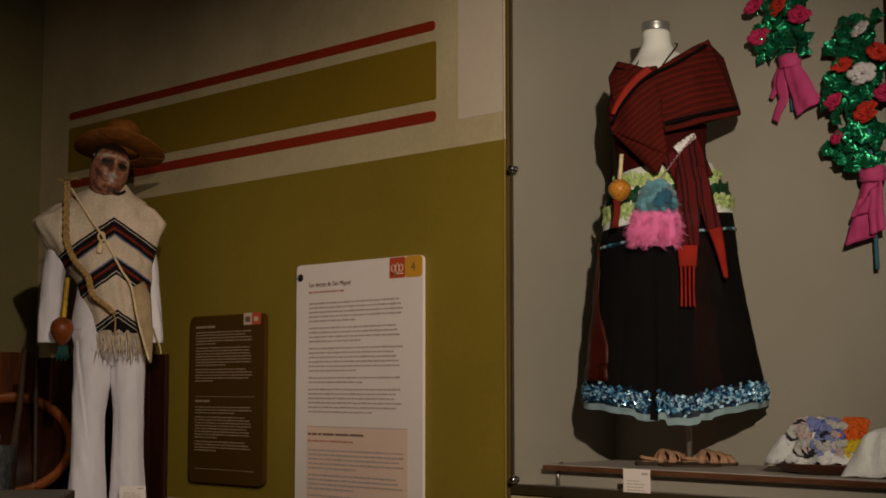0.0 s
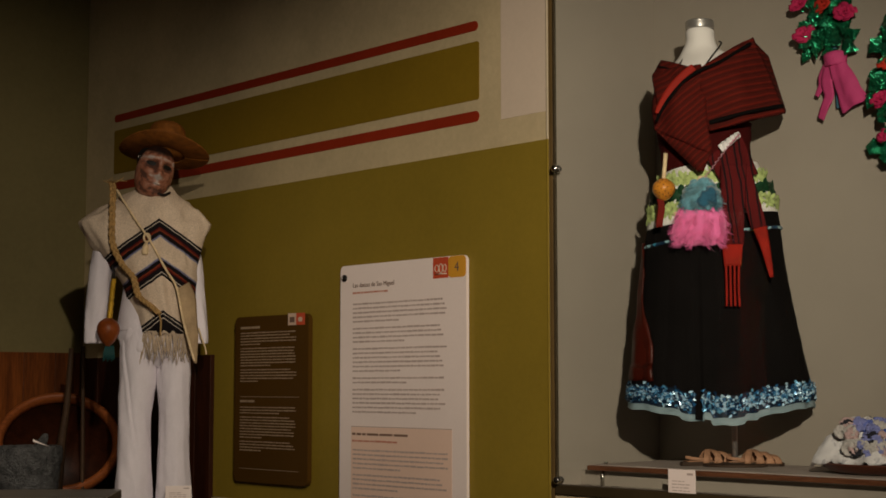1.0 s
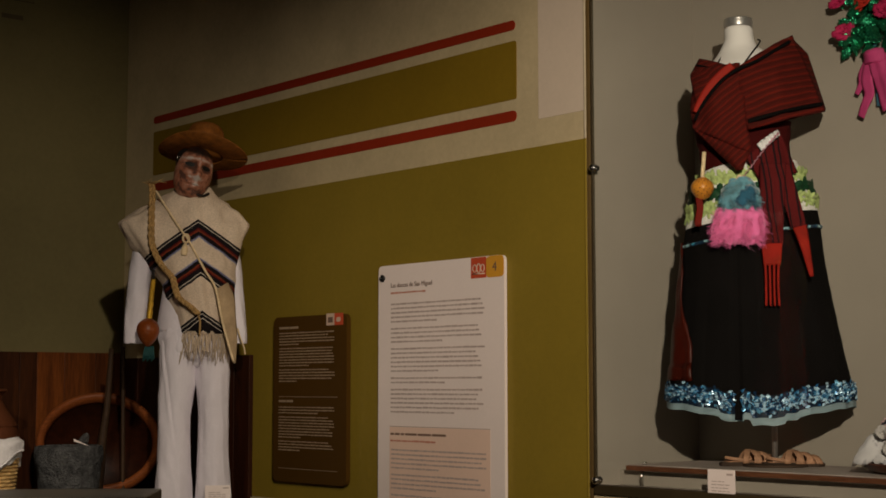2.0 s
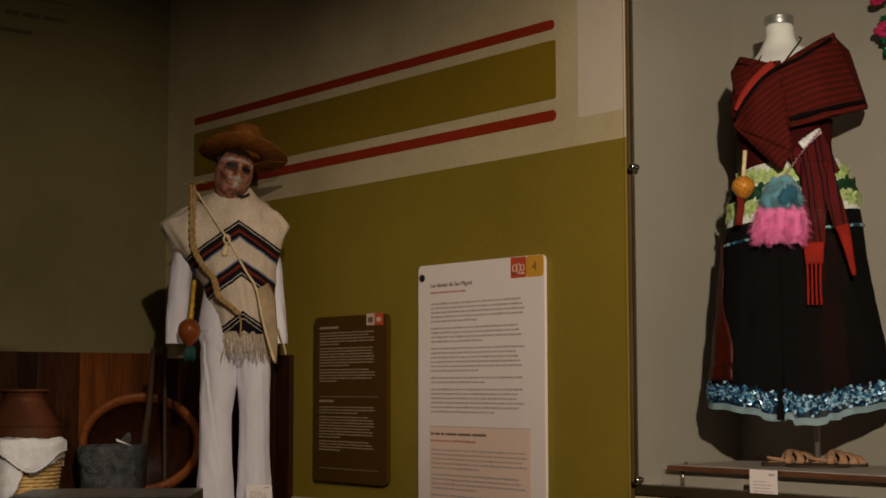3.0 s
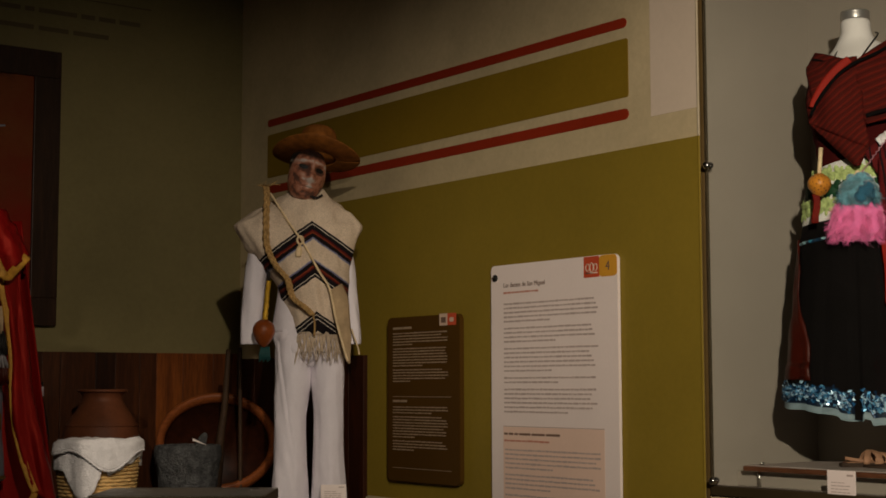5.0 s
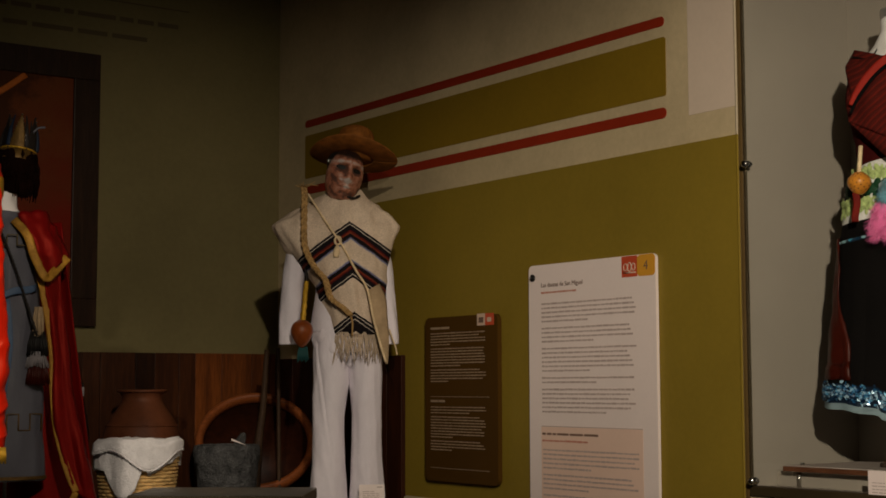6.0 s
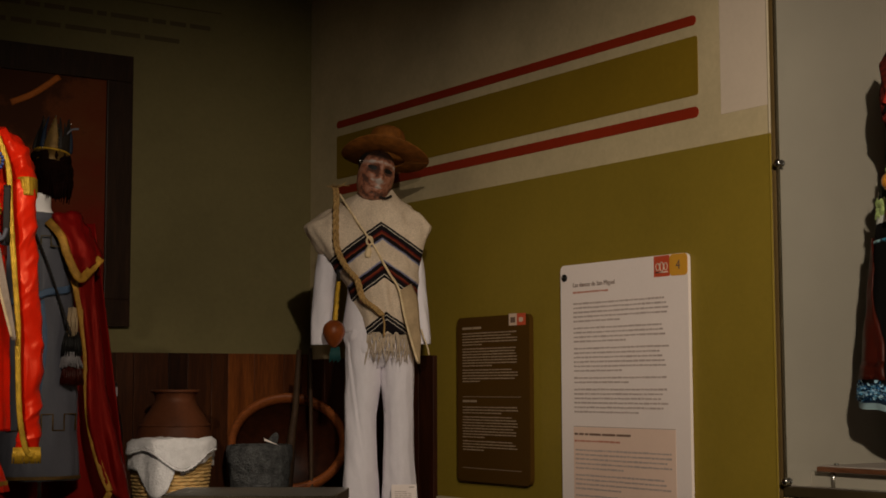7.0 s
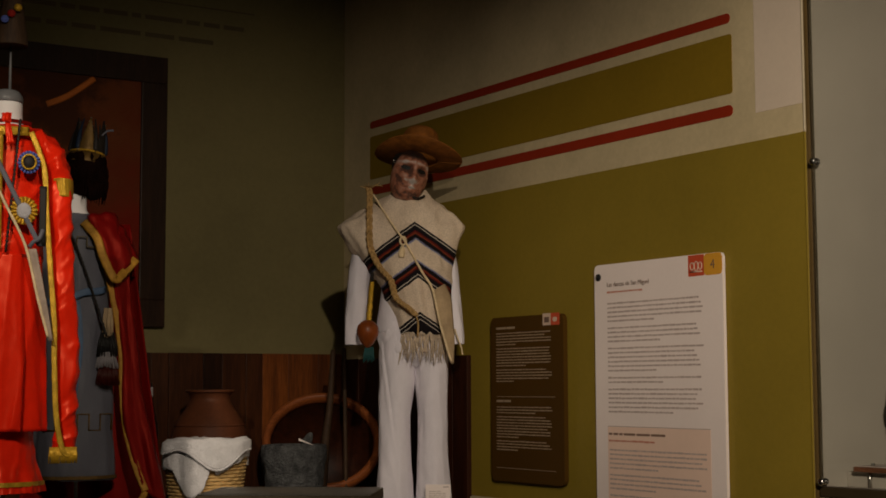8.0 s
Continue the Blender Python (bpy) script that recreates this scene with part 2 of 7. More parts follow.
CLAY = plain("red_clay", (0.155, 0.050, 0.021), 0.55, 5, 70, 0.35, 0.3, 0.002)
CLAY_DARK = plain("brown_glazed_clay", (0.10, 0.03, 0.017), 0.3, 5, 70, 0.25, 0.2, 0.002)
WICKER = plain("wicker", (0.76, 0.50, 0.20), 0.65, 18, 120, 0.35, 0.5, 0.003)
STONE = plain("grey_volcanic_stone", (0.15, 0.152, 0.155), 0.9, 25, 110, 0.6, 1.0, 0.03, spec=0.1)
STICK = wood("weathered_stick", (0.03, 0.016, 0.008), (0.085, 0.045, 0.022), 0.7, "z")
FRAME_WOOD = wood("picture_frame_wood", (0.018, 0.009, 0.005), (0.05, 0.022, 0.011), 0.4, "z")
YARNS = [plain(n, c, 0.85, 20, 150, 0.3, 0.6, 0.004) for n, c in (
    ("lilac_yarn", (0.20, 0.22, 0.48)), ("orange_yarn", (0.66, 0.11, 0.015)), ("yellow_yarn", (0.62, 0.44, 0.02)),
    ("white_yarn", (0.48, 0.45, 0.44)), ("black_yarn", (0.02, 0.02, 0.03)), ("blue_yarn", (0.10, 0.14, 0.45)), ("rose_yarn", (0.48, 0.34, 0.34)))]


def poncho_axis(t):
    s = axes(t)
    ridge = calc(t, "ADD", 0.098, calc(t, "MULTIPLY", s[2], -0.058))
    bend = calc(t, "MULTIPLY", calc(t, "ABSOLUTE", calc(t, "SUBTRACT", s[0], ridge)), 0.70)
    wob = calc(t, "MULTIPLY", noise_node(t, 25, 2).outputs[0], 0.012)
    return calc(t, "SUBTRACT", calc(t, "ADD", calc(t, "ADD", s[2], bend), wob), 1.206)


def poncho_rows():
    wool, blk, wht, blu, mar, org = (0.80, 0.655, 0.51), (0.012, 0.009, 0.011), (0.68, 0.61, 0.53), (0.20, 0.20, 0.34), (0.11, 0.012, 0.010), (0.21, 0.040, 0.016)
    rows = [(0.0, wool), (0.042, blk), (0.092, wht), (0.097, blk), (0.110, wht), (0.115, blk), (0.126, wool)]
    bars = ((0.010, blk), (0.006, wht), (0.021, blk), (0.010, mar), (0.007, org), (0.019, blk), (0.008, blu), (0.006, wht))
    for z, order in ((0.280, bars), (0.446, bars[::-1])):
        for w, c in order:
            rows.append((z, c))
            z += w
        rows.append((z, wool))
    return rows


PONCHO = stripes("striped_wool", None, poncho_rows(), poncho_axis, 0.95, 0.4, 180, 0.7)


def cycle_axis(direction, period):
    def go(t):
        s = axes(t)
        v = calc(t, "ADD", calc(t, "MULTIPLY", s[0], direction[0]), calc(t, "MULTIPLY", s[2], direction[1]))
        v = calc(t, "ADD", v, calc(t, "MULTIPLY", noise_node(t, 9, 2).outputs[0], 0.018))
        return calc(t, "FRACT", calc(t, "DIVIDE", v, period))
    return go


SHAWL_ROWS = [(0.0, (0.150, 0.011, 0.006)), (0.22, (0.085, 0.008, 0.005)), (0.62, (0.055, 0.0065, 0.004)), (0.80, (0.095, 0.008, 0.005))]
SHAWL_A = stripes("shawl_weave", None, SHAWL_ROWS, cycle_axis((-0.33, 1.0), 0.0245))
SHAWL_B = stripes("shawl_weave_slant", None, SHAWL_ROWS, cycle_axis((-0.66, 0.75), 0.0195))
SASH = stripes("sash_weave", None, [(0.0, (0.115, 0.009, 0.010)), (0.45, (0.016, 0.006, 0.008)), (0.6, (0.115, 0.009, 0.010)), (0.82, (0.016, 0.006, 0.008)), (0.93, (0.12, 0.010, 0.010))], cycle_axis((1.0, 0.12), 0.05))
SHAWL_EDGE = plain("bright_red_edge", (0.30, 0.014, 0.006), 0.7)


def floral(name, ground, spots, scale, second, scale2):
    """Printed or sequinned cloth: cells of colour over a ground."""
    m, t, bsdf = nodes_of(name)
    v = t.nodes.new("ShaderNodeTexVoronoi")
    v.inputs["Scale"].default_value = scale
    co = t.nodes.new("ShaderNodeTexCoord").outputs["Object"]
    warp = noise_node(t, scale * 1.4, 3)
    add = mix_rgb(t, "ADD", 0.05, co, warp.outputs["Color"])
    t.links.new(add, v.inputs["Vector"])
    r = ramp_node(t, [(0.0, spots[0]), (0.16, spots[1]), (0.40, spots[2]), (0.46, ground)], True)
    t.links.new(v.outputs["Distance"], r.inputs[0])
    v2 = t.nodes.new("ShaderNodeTexVoronoi")
    v2.inputs["Scale"].default_value = scale2
    t.links.new(add, v2.inputs["Vector"])
    r2 = ramp_node(t, [(0.0, (1, 1, 1)), (0.27, (0, 0, 0))], True)
    t.links.new(v2.outputs["Distance"], r2.inputs[0])
    finish(t, bsdf, mix_rgb(t, "MIX", r2.outputs[0], r.outputs[0], second), 0.6, v.outputs["Distance"], 0.4, 0.003)
    return m




def sequin():
    m, t, bsdf = nodes_of("blue_sequin_trim")
    v = t.nodes.new("ShaderNodeTexVoronoi")
    v.inputs["Scale"].default_value = 58
    t.links.new(t.nodes.new("ShaderNodeTexCoord").outputs["Object"], v.inputs["Vector"])
    r = ramp_node(t, [(0.0, (0.02, 0.07, 0.14)), (0.38, (0.06, 0.30, 0.48)), (0.58, (0.36, 0.62, 0.72)), (0.8, (0.015, 0.05, 0.10))], True)
    s = t.nodes.new("ShaderNodeSeparateColor")
    t.links.new(v.outputs["Color"], s.inputs[0])
    t.links.new(s.outputs[0], r.inputs[0])
    finish(t, bsdf, r.outputs[0], 0.3, v.outputs["Distance"], 0.8, 0.006)
    bsdf.inputs["Metallic"].default_value = 0.3
    return m


SEQUIN = sequin()


def loose_sequins():
    m, t, bsdf = nodes_of("loose_blue_sequins")
    g = t.nodes.new("ShaderNodeNewGeometry")
    r = ramp_node(t, [(0.0, (0.006, 0.028, 0.075)), (0.32, (0.025, 0.14, 0.32)), (0.52, (0.14, 0.39, 0.62)), (0.70, (0.50, 0.72, 0.90))], True)
    t.links.new(g.outputs["Random Per Island"], r.inputs[0])
    finish(t, bsdf, r.outputs[0], 0.28)
    bsdf.inputs["Metallic"].default_value = 0.35
    return m


SEQUIN_BITS = loose_sequins()
DEEP_BLUE = plain("deep_blue_band", (0.005, 0.014, 0.034), 0.6)
EYELET = floral("eyelet_lace", (0.66, 0.64, 0.66), ((0.44, 0.43, 0.46), (0.66, 0.64, 0.66), (0.58, 0.56, 0.60)), 46, (0.42, 0.41, 0.45), 30)
YOKE_CLOTH = plain("cream_cotton", (0.76, 0.74, 0.72), 0.8, 20, 180, 0.1, 0.4, 0.002, wrinkle=0.004)
BLOOM = plain("pale_green_petals", (0.50, 0.62, 0.24), 0.7, 60, 160, 0.45, 0.5, 0.003)
LEAF_GREEN = plain("dark_green_leaves", (0.010, 0.055, 0.022), 0.6, 40, 160, 0.4, 0.5, 0.003)
DEEP_TEAL = plain("dark_teal_feather", (0.02, 0.11, 0.19), 0.75, 25, 160, 0.5, 0.5, 0.003, sheen=0.4)
HAIR = plain("dark_brown_hair", (0.009, 0.003, 0.002), 0.8, 20, 200, 0.4, 0.5, 0.003, spec=0.03)
# Gold with the crown's shade put into its base colour.
CROWN_GOLD = plain("dimmed_gold_card", (0.15, 0.085, 0.022), 0.45, 20, 120, 0.4, 0.4, 0.002, metal=0.4)
CHANNEL = plain("brown_glazing_channel", (0.135, 0.085, 0.030), 0.5)
SEAL = plain("brown_edge_seal", (0.045, 0.032, 0.015), 0.5)


def canvas():
    m, t, bsdf = nodes_of("dark_red_painting")
    s = axes(t)
    n = noise_node(t, 2.4, 5, 0.65)
    v = calc(t, "ADD", calc(t, "MULTIPLY", calc(t, "SUBTRACT", s[2], 1.3), 0.42), calc(t, "MULTIPLY", n.outputs[0], 0.95))
    r = ramp_node(t, [(0.34, (0.03, 0.007, 0.003)), (0.58, (0.17, 0.013, 0.004)), (0.74, (0.135, 0.024, 0.007)), (0.92, (0.15, 0.042, 0.012)), (1.0, (0.07, 0.022, 0.008))])
    t.links.new(v, r.inputs[0])
    n2 = noise_node(t, 70, 3)
    finish(t, bsdf, r.outputs[0], 0.6, n2.outputs[0], 0.4, 0.002)
    bsdf.inputs["Specular IOR Level"].default_value = 0.1
    return m


CANVAS = canvas()
STROKE = plain("orange_brushstroke", (0.62, 0.17, 0.025), 0.5)


def clear_glass(name, rough):
    m, t, bsdf = nodes_of(name)
    t.nodes.remove(bsdf)
    tr, gl, mx, fr = (t.nodes.new(n) for n in ("ShaderNodeBsdfTransparent", "ShaderNodeBsdfGlossy", "ShaderNodeMixShader", "ShaderNodeFresnel"))
    fr.inputs["IOR"].default_value = 1.2
    tr.inputs[0].default_value = (0.95, 0.97, 0.95, 1)
    gl.inputs["Roughness"].default_value = rough
    t.links.new(fr.outputs[0], mx.inputs[0])
    t.links.new(tr.outputs[0], mx.inputs[1])
    t.links.new(gl.outputs[0], mx.inputs[2])
    t.links.new(mx.outputs[0], t.nodes["Material Output"].inputs[0])
    return m


GLASS = clear_glass("showcase_glass", 0.02)
DUSTY_GLASS = clear_glass("dusty_case_glass", 0.35)


# ---- mesh helpers ----
def mesh_of(name, bm, material, smooth=True):
    bmesh.ops.recalc_face_normals(bm, faces=bm.faces[:])
    me = bpy.data.meshes.new(name)
    bm.to_mesh(me)
    bm.free()
    if smooth:
        me.polygons.foreach_set("use_smooth", [True] * len(me.polygons))
    me.materials.append(material)
    return me


def item(name, bm, material, m=None, label="", category="", group="", kind="", smooth=True):
    ob = new(name, mesh_of(name, bm, material, smooth))
    if m is not None:
        ob.matrix_world = m
    return tagged(ob, label, category, group, kind)


def part(name, bm, material, parent, label="", smooth=True):
    ob = new(name, mesh_of(name, bm, material, smooth))
    ob.parent = parent
    return tagged(ob, label)


def thing(name, m, label, category, group="", kind=""):
    ob = new(name)
    ob.empty_display_size = 0.1
    ob.matrix_world = m
    return tagged(ob, label, category, group, kind)


def box(bm, x0, x1, y0, y1, z0, z1, bevel=0.0):
    made = bmesh.ops.create_cube(bm, size=1.0, matrix=Matrix.LocRotScale(((x0 + x1) / 2, (y0 + y1) / 2, (z0 + z1) / 2), None, (x1 - x0, y1 - y0, z1 - z0)))
    if bevel:
        edges = list({e for v in made["verts"] for e in v.link_edges})
        bmesh.ops.bevel(bm, geom=edges, offset=bevel, segments=2, affect="EDGES", profile=0.5)
    return bm


def block(*a, bevel=0.0):
    return box(bmesh.new(), *a, bevel=bevel)


def loft(rings, n=36, fold=None, cap=True, bm=None):
    """A closed skin through rings (z, cx, cy, rx, ry); fold(angle, z) scales the radius."""
    bm = bm or bmesh.new()
    rows = []
    for z, cx, cy, rx, ry in rings:
        row = []
        for i in range(n):
            a = 2 * math.pi * i / n
            k = fold(a, z) if fold else 1.0
            row.append(bm.verts.new((cx + rx * k * math.cos(a), cy + ry * k * math.sin(a), z)))
        rows.append(row)
    for a, b in zip(rows, rows[1:]):
        for i in range(n):
            bm.faces.new((a[i], a[(i + 1) % n], b[(i + 1) % n], b[i]))
    if cap:
        bm.faces.new(rows[0])
        bm.faces.new(rows[-1])
    return bm


def spaced(rings, steps):
    """Rings with others between them, on a smooth curve."""
    out = []
    for i in range(len(rings) - 1):
        p0, p1, p2, p3 = rings[max(i - 1, 0)], rings[i], rings[i + 1], rings[min(i + 2, len(rings) - 1)]
        for k in range(steps):
            u = k / steps
            out.append(tuple(0.5 * (2 * b + (c - a) * u + (2 * a - 5 * b + 4 * c - d) * u * u + (3 * b - a - 3 * c + d) * u ** 3) for a, b, c, d in zip(p0, p1, p2, p3)))
    out.append(tuple(rings[-1]))
    return out


def tube(pts, r, n=8, bm=None, flat=1.0):
    """A round cord through points; r may be a list."""
    bm = bm or bmesh.new()
    pts = [Vector(p) for p in pts]
    rs = r if isinstance(r, (list, tuple)) else [r] * len(pts)
    rows, side = [], Vector((1, 0, 0))
    for i, p in enumerate(pts):
        d = (pts[min(i + 1, len(pts) - 1)] - pts[max(i - 1, 0)]).normalized()
        side = side - d * side.dot(d)
        if side.length < 1e-4:
            side = Vector((0, 1, 0)) - d * d.y
        side.normalize()
        up = d.cross(side)
        rows.append([bm.verts.new(p + rs[i] * (math.cos(2 * math.pi * k / n) * side + flat * math.sin(2 * math.pi * k / n) * up)) for k in range(n)])
    for a, b in zip(rows, rows[1:]):
        for k in range(n):
            bm.faces.new((a[k], a[(k + 1) % n], b[(k + 1) % n], b[k]))
    bm.faces.new(rows[0])
    bm.faces.new(rows[-1])
    return bm


def curve_points(pts, steps=6):
    return [Vector(p) for p in spaced([tuple(p) for p in pts], steps)]


def sheet(fn, nu, nv, thick=0.004, bm=None):
    """A cloth or panel over the unit square: fn(u, v) gives the place; it has a real thickness."""
    bm = bm or bmesh.new()
    pts = np.array([[fn(i / nu, j / nv) for i in range(nu + 1)] for j in range(nv + 1)], dtype=float)
    du, dv = np.gradient(pts, axis=1), np.gradient(pts, axis=0)
    nrm = np.cross(du, dv)
    nrm /= np.maximum(np.linalg.norm(nrm, axis=2, keepdims=True), 1e-9)
    sides = []
    for s in (-0.5, 0.5):
        sides.append([[bm.verts.new(p) for p in row] for row in pts + s * thick * nrm])
    f, b = sides
    for j in range(nv):
        for i in range(nu):
            bm.faces.new((f[j][i], f[j][i + 1], f[j + 1][i + 1], f[j + 1][i]))
            bm.faces.new((b[j][i], b[j + 1][i], b[j + 1][i + 1], b[j][i + 1]))
    rim = [(0, i) for i in range(nu)] + [(j, nu) for j in range(nv)] + [(nv, i) for i in range(nu, 0, -1)] + [(j, 0) for j in range(nv, 0, -1)]
    for (j0, i0), (j1, i1) in zip(rim, rim[1:] + rim[:1]):
        bm.faces.new((f[j0][i0], b[j0][i0], b[j1][i1], f[j1][i1]))
    return bm


def quad(tl, tr, br, bl, bulge=0.0, wave=0.0, waves=3.0, phase=0.0):
    """A draped four-cornered cloth: corners (x, y, z), swelling towards -y."""
    tl, tr, br, bl = (Vector(c) for c in (tl, tr, br, bl))

    def fn(u, v):
        p = (tl * (1 - u) + tr * u) * (1 - v) + (bl * (1 - u) + br * u) * v
        p.y -= bulge * math.sin(math.pi * u) * (0.5 + 0.5 * math.sin(math.pi * v)) + wave * math.sin(2 * math.pi * waves * u + phase + 2 * v)
        return p
    return fn


def creased(bm, amount, scale=(14, 14, 5), seed=0.0, centre=None):
    """Soft uneven cloth folds, pushed out along the normals by stretched noise."""
    bm.normal_update()
    bmesh.ops.recalc_face_normals(bm, faces=bm.faces[:])
    moves = []
    for v in bm.verts:
        q = Vector((v.co.x * scale[0] + seed, v.co.y * scale[1], v.co.z * scale[2] + seed * 2))
        warp = noise.noise(q * 0.6 + Vector((7, 3, 1)))
        ridge = 1 - 2 * abs(noise.noise(q + Vector((warp, warp, 0)) * 1.4))
        moves.append(v.normal * amount * (0.7 * ridge + 0.8 * noise.noise(q * 2.1)))
    for v, d in zip(bm.verts, moves):
        v.co += d
    return bm


def crumpled(bm, amount, scale, seed=0.0):
    """Sharp satin creases: ridged noise pushes the cloth in and out."""
    bm.normal_update()
    moves = []
    for v in bm.verts:
        p = Vector((v.co.x * scale[0] + seed, v.co.y * scale[1], (v.co.z - 0.5 * v.co.x) * scale[2] + seed))
        p += noise.noise_vector(p * 0.6) * 0.7
        r = 1 - 2 * abs(noise.noise(p)) ** 0.7
        r += 0.5 * (1 - 2 * abs(noise.noise(p * 2.1 + Vector((3, 1, 7)))))
        moves.append(v.normal * (r - 0.4) * amount)
    for v, d in zip(bm.verts, moves):
        v.co += d
    return bm


def band(pts, width, thick=0.004, ruffle=0.0, waves=60, taper=0.0):
    """A flat ribbon along a path that faces -y; ruffle waves its edges."""
    pts = [Vector(p) for p in pts]

    def fn(u, v):
        f = v * (len(pts) - 1)
        i = min(int(f), len(pts) - 2)
        p = pts[i].lerp(pts[i + 1], f - i)
        d = (pts[min(i + 2, len(pts) - 1)] - pts[max(i - 1, 0)]).normalized()
        side = d.cross(Vector((0, 1, 0))).normalized()
        w = width * (1 - taper * v)
        return p + side * (u - 0.5) * w * (1 + ruffle * math.sin(waves * v)) + Vector((0, ruffle * 0.02 * math.sin(waves * 1.7 * v + 4 * u), 0))
    return sheet(fn, 4, max(24, int(waves * 1.2) if ruffle else len(pts)), thick)


def rounded(w, h, r, thick, seg=5):
    """A flat board with rounded corners, standing in x and z, its back at y = 0."""
    bm = bmesh.new()
    ring = []
    for cx, cz, a0 in ((w / 2 - r, h / 2 - r, 0), (-w / 2 + r, h / 2 - r, 90), (-w / 2 + r, -h / 2 + r, 180), (w / 2 - r, -h / 2 + r, 270)):
        for k in range(seg + 1):
            a = radians(a0 + 90 * k / seg)
            ring.append((cx + r * math.cos(a), cz + r * math.sin(a)))
    front = [bm.verts.new((x, -thick, z)) for x, z in ring]
    back = [bm.verts.new((x, 0, z)) for x, z in ring]
    bm.faces.new(front)
    bm.faces.new(back)
    for i in range(len(ring)):
        j = (i + 1) % len(ring)
        bm.faces.new((front[i], front[j], back[j], back[i]))
    return bm


def lettering(text, size, material, parent, x, y, z, name="lettering", label=""):
    """Words as flat mesh letters in x and z."""
    c = bpy.data.curves.new(name, "FONT")
    c.body, c.size, c.extrude, c.resolution_u = text, size, 0.0006, 3
    ob = new("words", c)
    bpy.context.view_layer.update()
    me = bpy.data.meshes.new_from_object(ob.evaluated_get(bpy.context.evaluated_depsgraph_get()))
    bpy.data.objects.remove(ob)
    me.transform(pose(x, y, z, 90))
    me.materials.append(material)
    out = new(name, me)
    out.parent = parent
    return tagged(out, label)


def on_east_wall(y, z, x=3.9):
    """A frame on the olive wall: x to the right along the wall, y into it, z up."""
    return pose(x, y, z, 0, 0, -90)


def facing(x, y, z=0.0):
    """A frame at a place, turned to face the camera: x to its side, -y towards the eye."""
    return pose(x, y, z, 0, 0, math.degrees(math.atan2(-x, y)))


# ---- the room ----
EAST, NORTH, WEST, SOUTH, TOP = 3.9, 7.108, -2.6, -3.2, 3.9
NICHE_BACK, NICHE_Y0, NICHE_Y1, NICHE_Z0, NICHE_Z1 = 4.48, 1.75, 3.672, 0.64, 2.95
PLATFORM_Z = 0.46

item("floor", block(WEST - 0.3, 4.8, SOUTH - 0.3, NORTH + 0.3, -0.12, 0), FLOOR, None, "dark tiled museum floor", "floor", kind="structure", smooth=False)
item("ceiling", block(WEST - 0.3, 4.8, SOUTH - 0.3, NORTH + 0.3, TOP, TOP + 0.15), CEIL, None, "plain plastered ceiling", "ceiling", kind="structure", smooth=False)
item("wall_north", block(WEST - 0.3, 4.8, NORTH, NORTH + 0.3, 0, TOP), GREY_GREEN, None, "dull grey-green plastered wall with lettering", "wall", kind="structure", smooth=False)
item("wall_west", block(WEST - 0.3, WEST, SOUTH, NORTH, 0, TOP), GREY_GREEN, None, "plain plastered wall", "wall", kind="structure", smooth=False)
item("wall_south", block(WEST - 0.3, 4.8, SOUTH - 0.3, SOUTH, 0, TOP), GREY_GREEN, None, "plain plastered wall", "wall", kind="structure", smooth=False)
east = thing("wall_east", pose(0, 0, 0), "cream plastered wall with an olive dado and a deep niche", "wall", kind="structure")
part("plaster", block(EAST, 4.8, NICHE_Y1, NORTH, 0, TOP), CREAM, east, smooth=False)
part("plaster", block(EAST, 4.8, SOUTH, NICHE_Y0, 0, TOP), CREAM, east, smooth=False)
part("plaster", block(EAST, 4.8, NICHE_Y0, NICHE_Y1, 0, NICHE_Z0), CREAM, east, smooth=False)
part("plaster", block(EAST, 4.8, NICHE_Y0, NICHE_Y1, NICHE_Z1, TOP), CREAM, east, smooth=False)
part("niche_back", block(NICHE_BACK, 4.8, NICHE_Y0, NICHE_Y1, NICHE_Z0, NICHE_Z1), NICHE, east, "grey-beige niche back", smooth=False)
part("niche_side", block(EAST + 0.004, NICHE_BACK, NICHE_Y1 - 0.004, NICHE_Y1 + 0.0005, NICHE_Z0, NICHE_Z1), NICHE, east, smooth=False)
part("niche_floor", block(EAST + 0.004, NICHE_BACK, NICHE_Y0, NICHE_Y1 - 0.004, NICHE_Z0 - 0.001, NICHE_Z0 + 0.004), NICHE, east, smooth=False)


def painted(y0, y1, z0, z1, r, material, name, label, lift=0.003):
    item(name, rounded(y1 - y0, z1 - z0, r, lift), material, on_east_wall((y0 + y1) / 2, (z0 + z1) / 2), label, "wall paint", kind="structure", smooth=False)


painted(NICHE_Y1 + 0.03, 6.83, 0.49, 1.901, 0.002, OLIVE, "painted_dado", "olive green painted dado on the plaster wall")
painted(4.06, 6.818, 2.101, 2.331, 0.012, OLIVE_DIM, "painted_band", "olive green painted band between red stripes")
painted(4.066, 6.818, 2.374, 2.413, 0.0185, STRIPE_RED, "painted_stripe", "dark red painted stripe with rounded ends")
painted(4.06, 6.818, 2.015, 2.058, 0.0205, STRIPE_RED, "painted_stripe", "dark red painted stripe with rounded ends")
painted(NICHE_Y1 + 0.031, 3.940, 2.006, 3.3, 0.002, PINKISH, "painted_patch", "paler rectangle of fresh paint on the cream wall", 0.002)
painted(NICHE_Y1 + 0.03, 5.84, 0.0, 0.486, 0.002, SKIRTING, "baseboard", "pale painted skirting below the olive dado", 0.02)
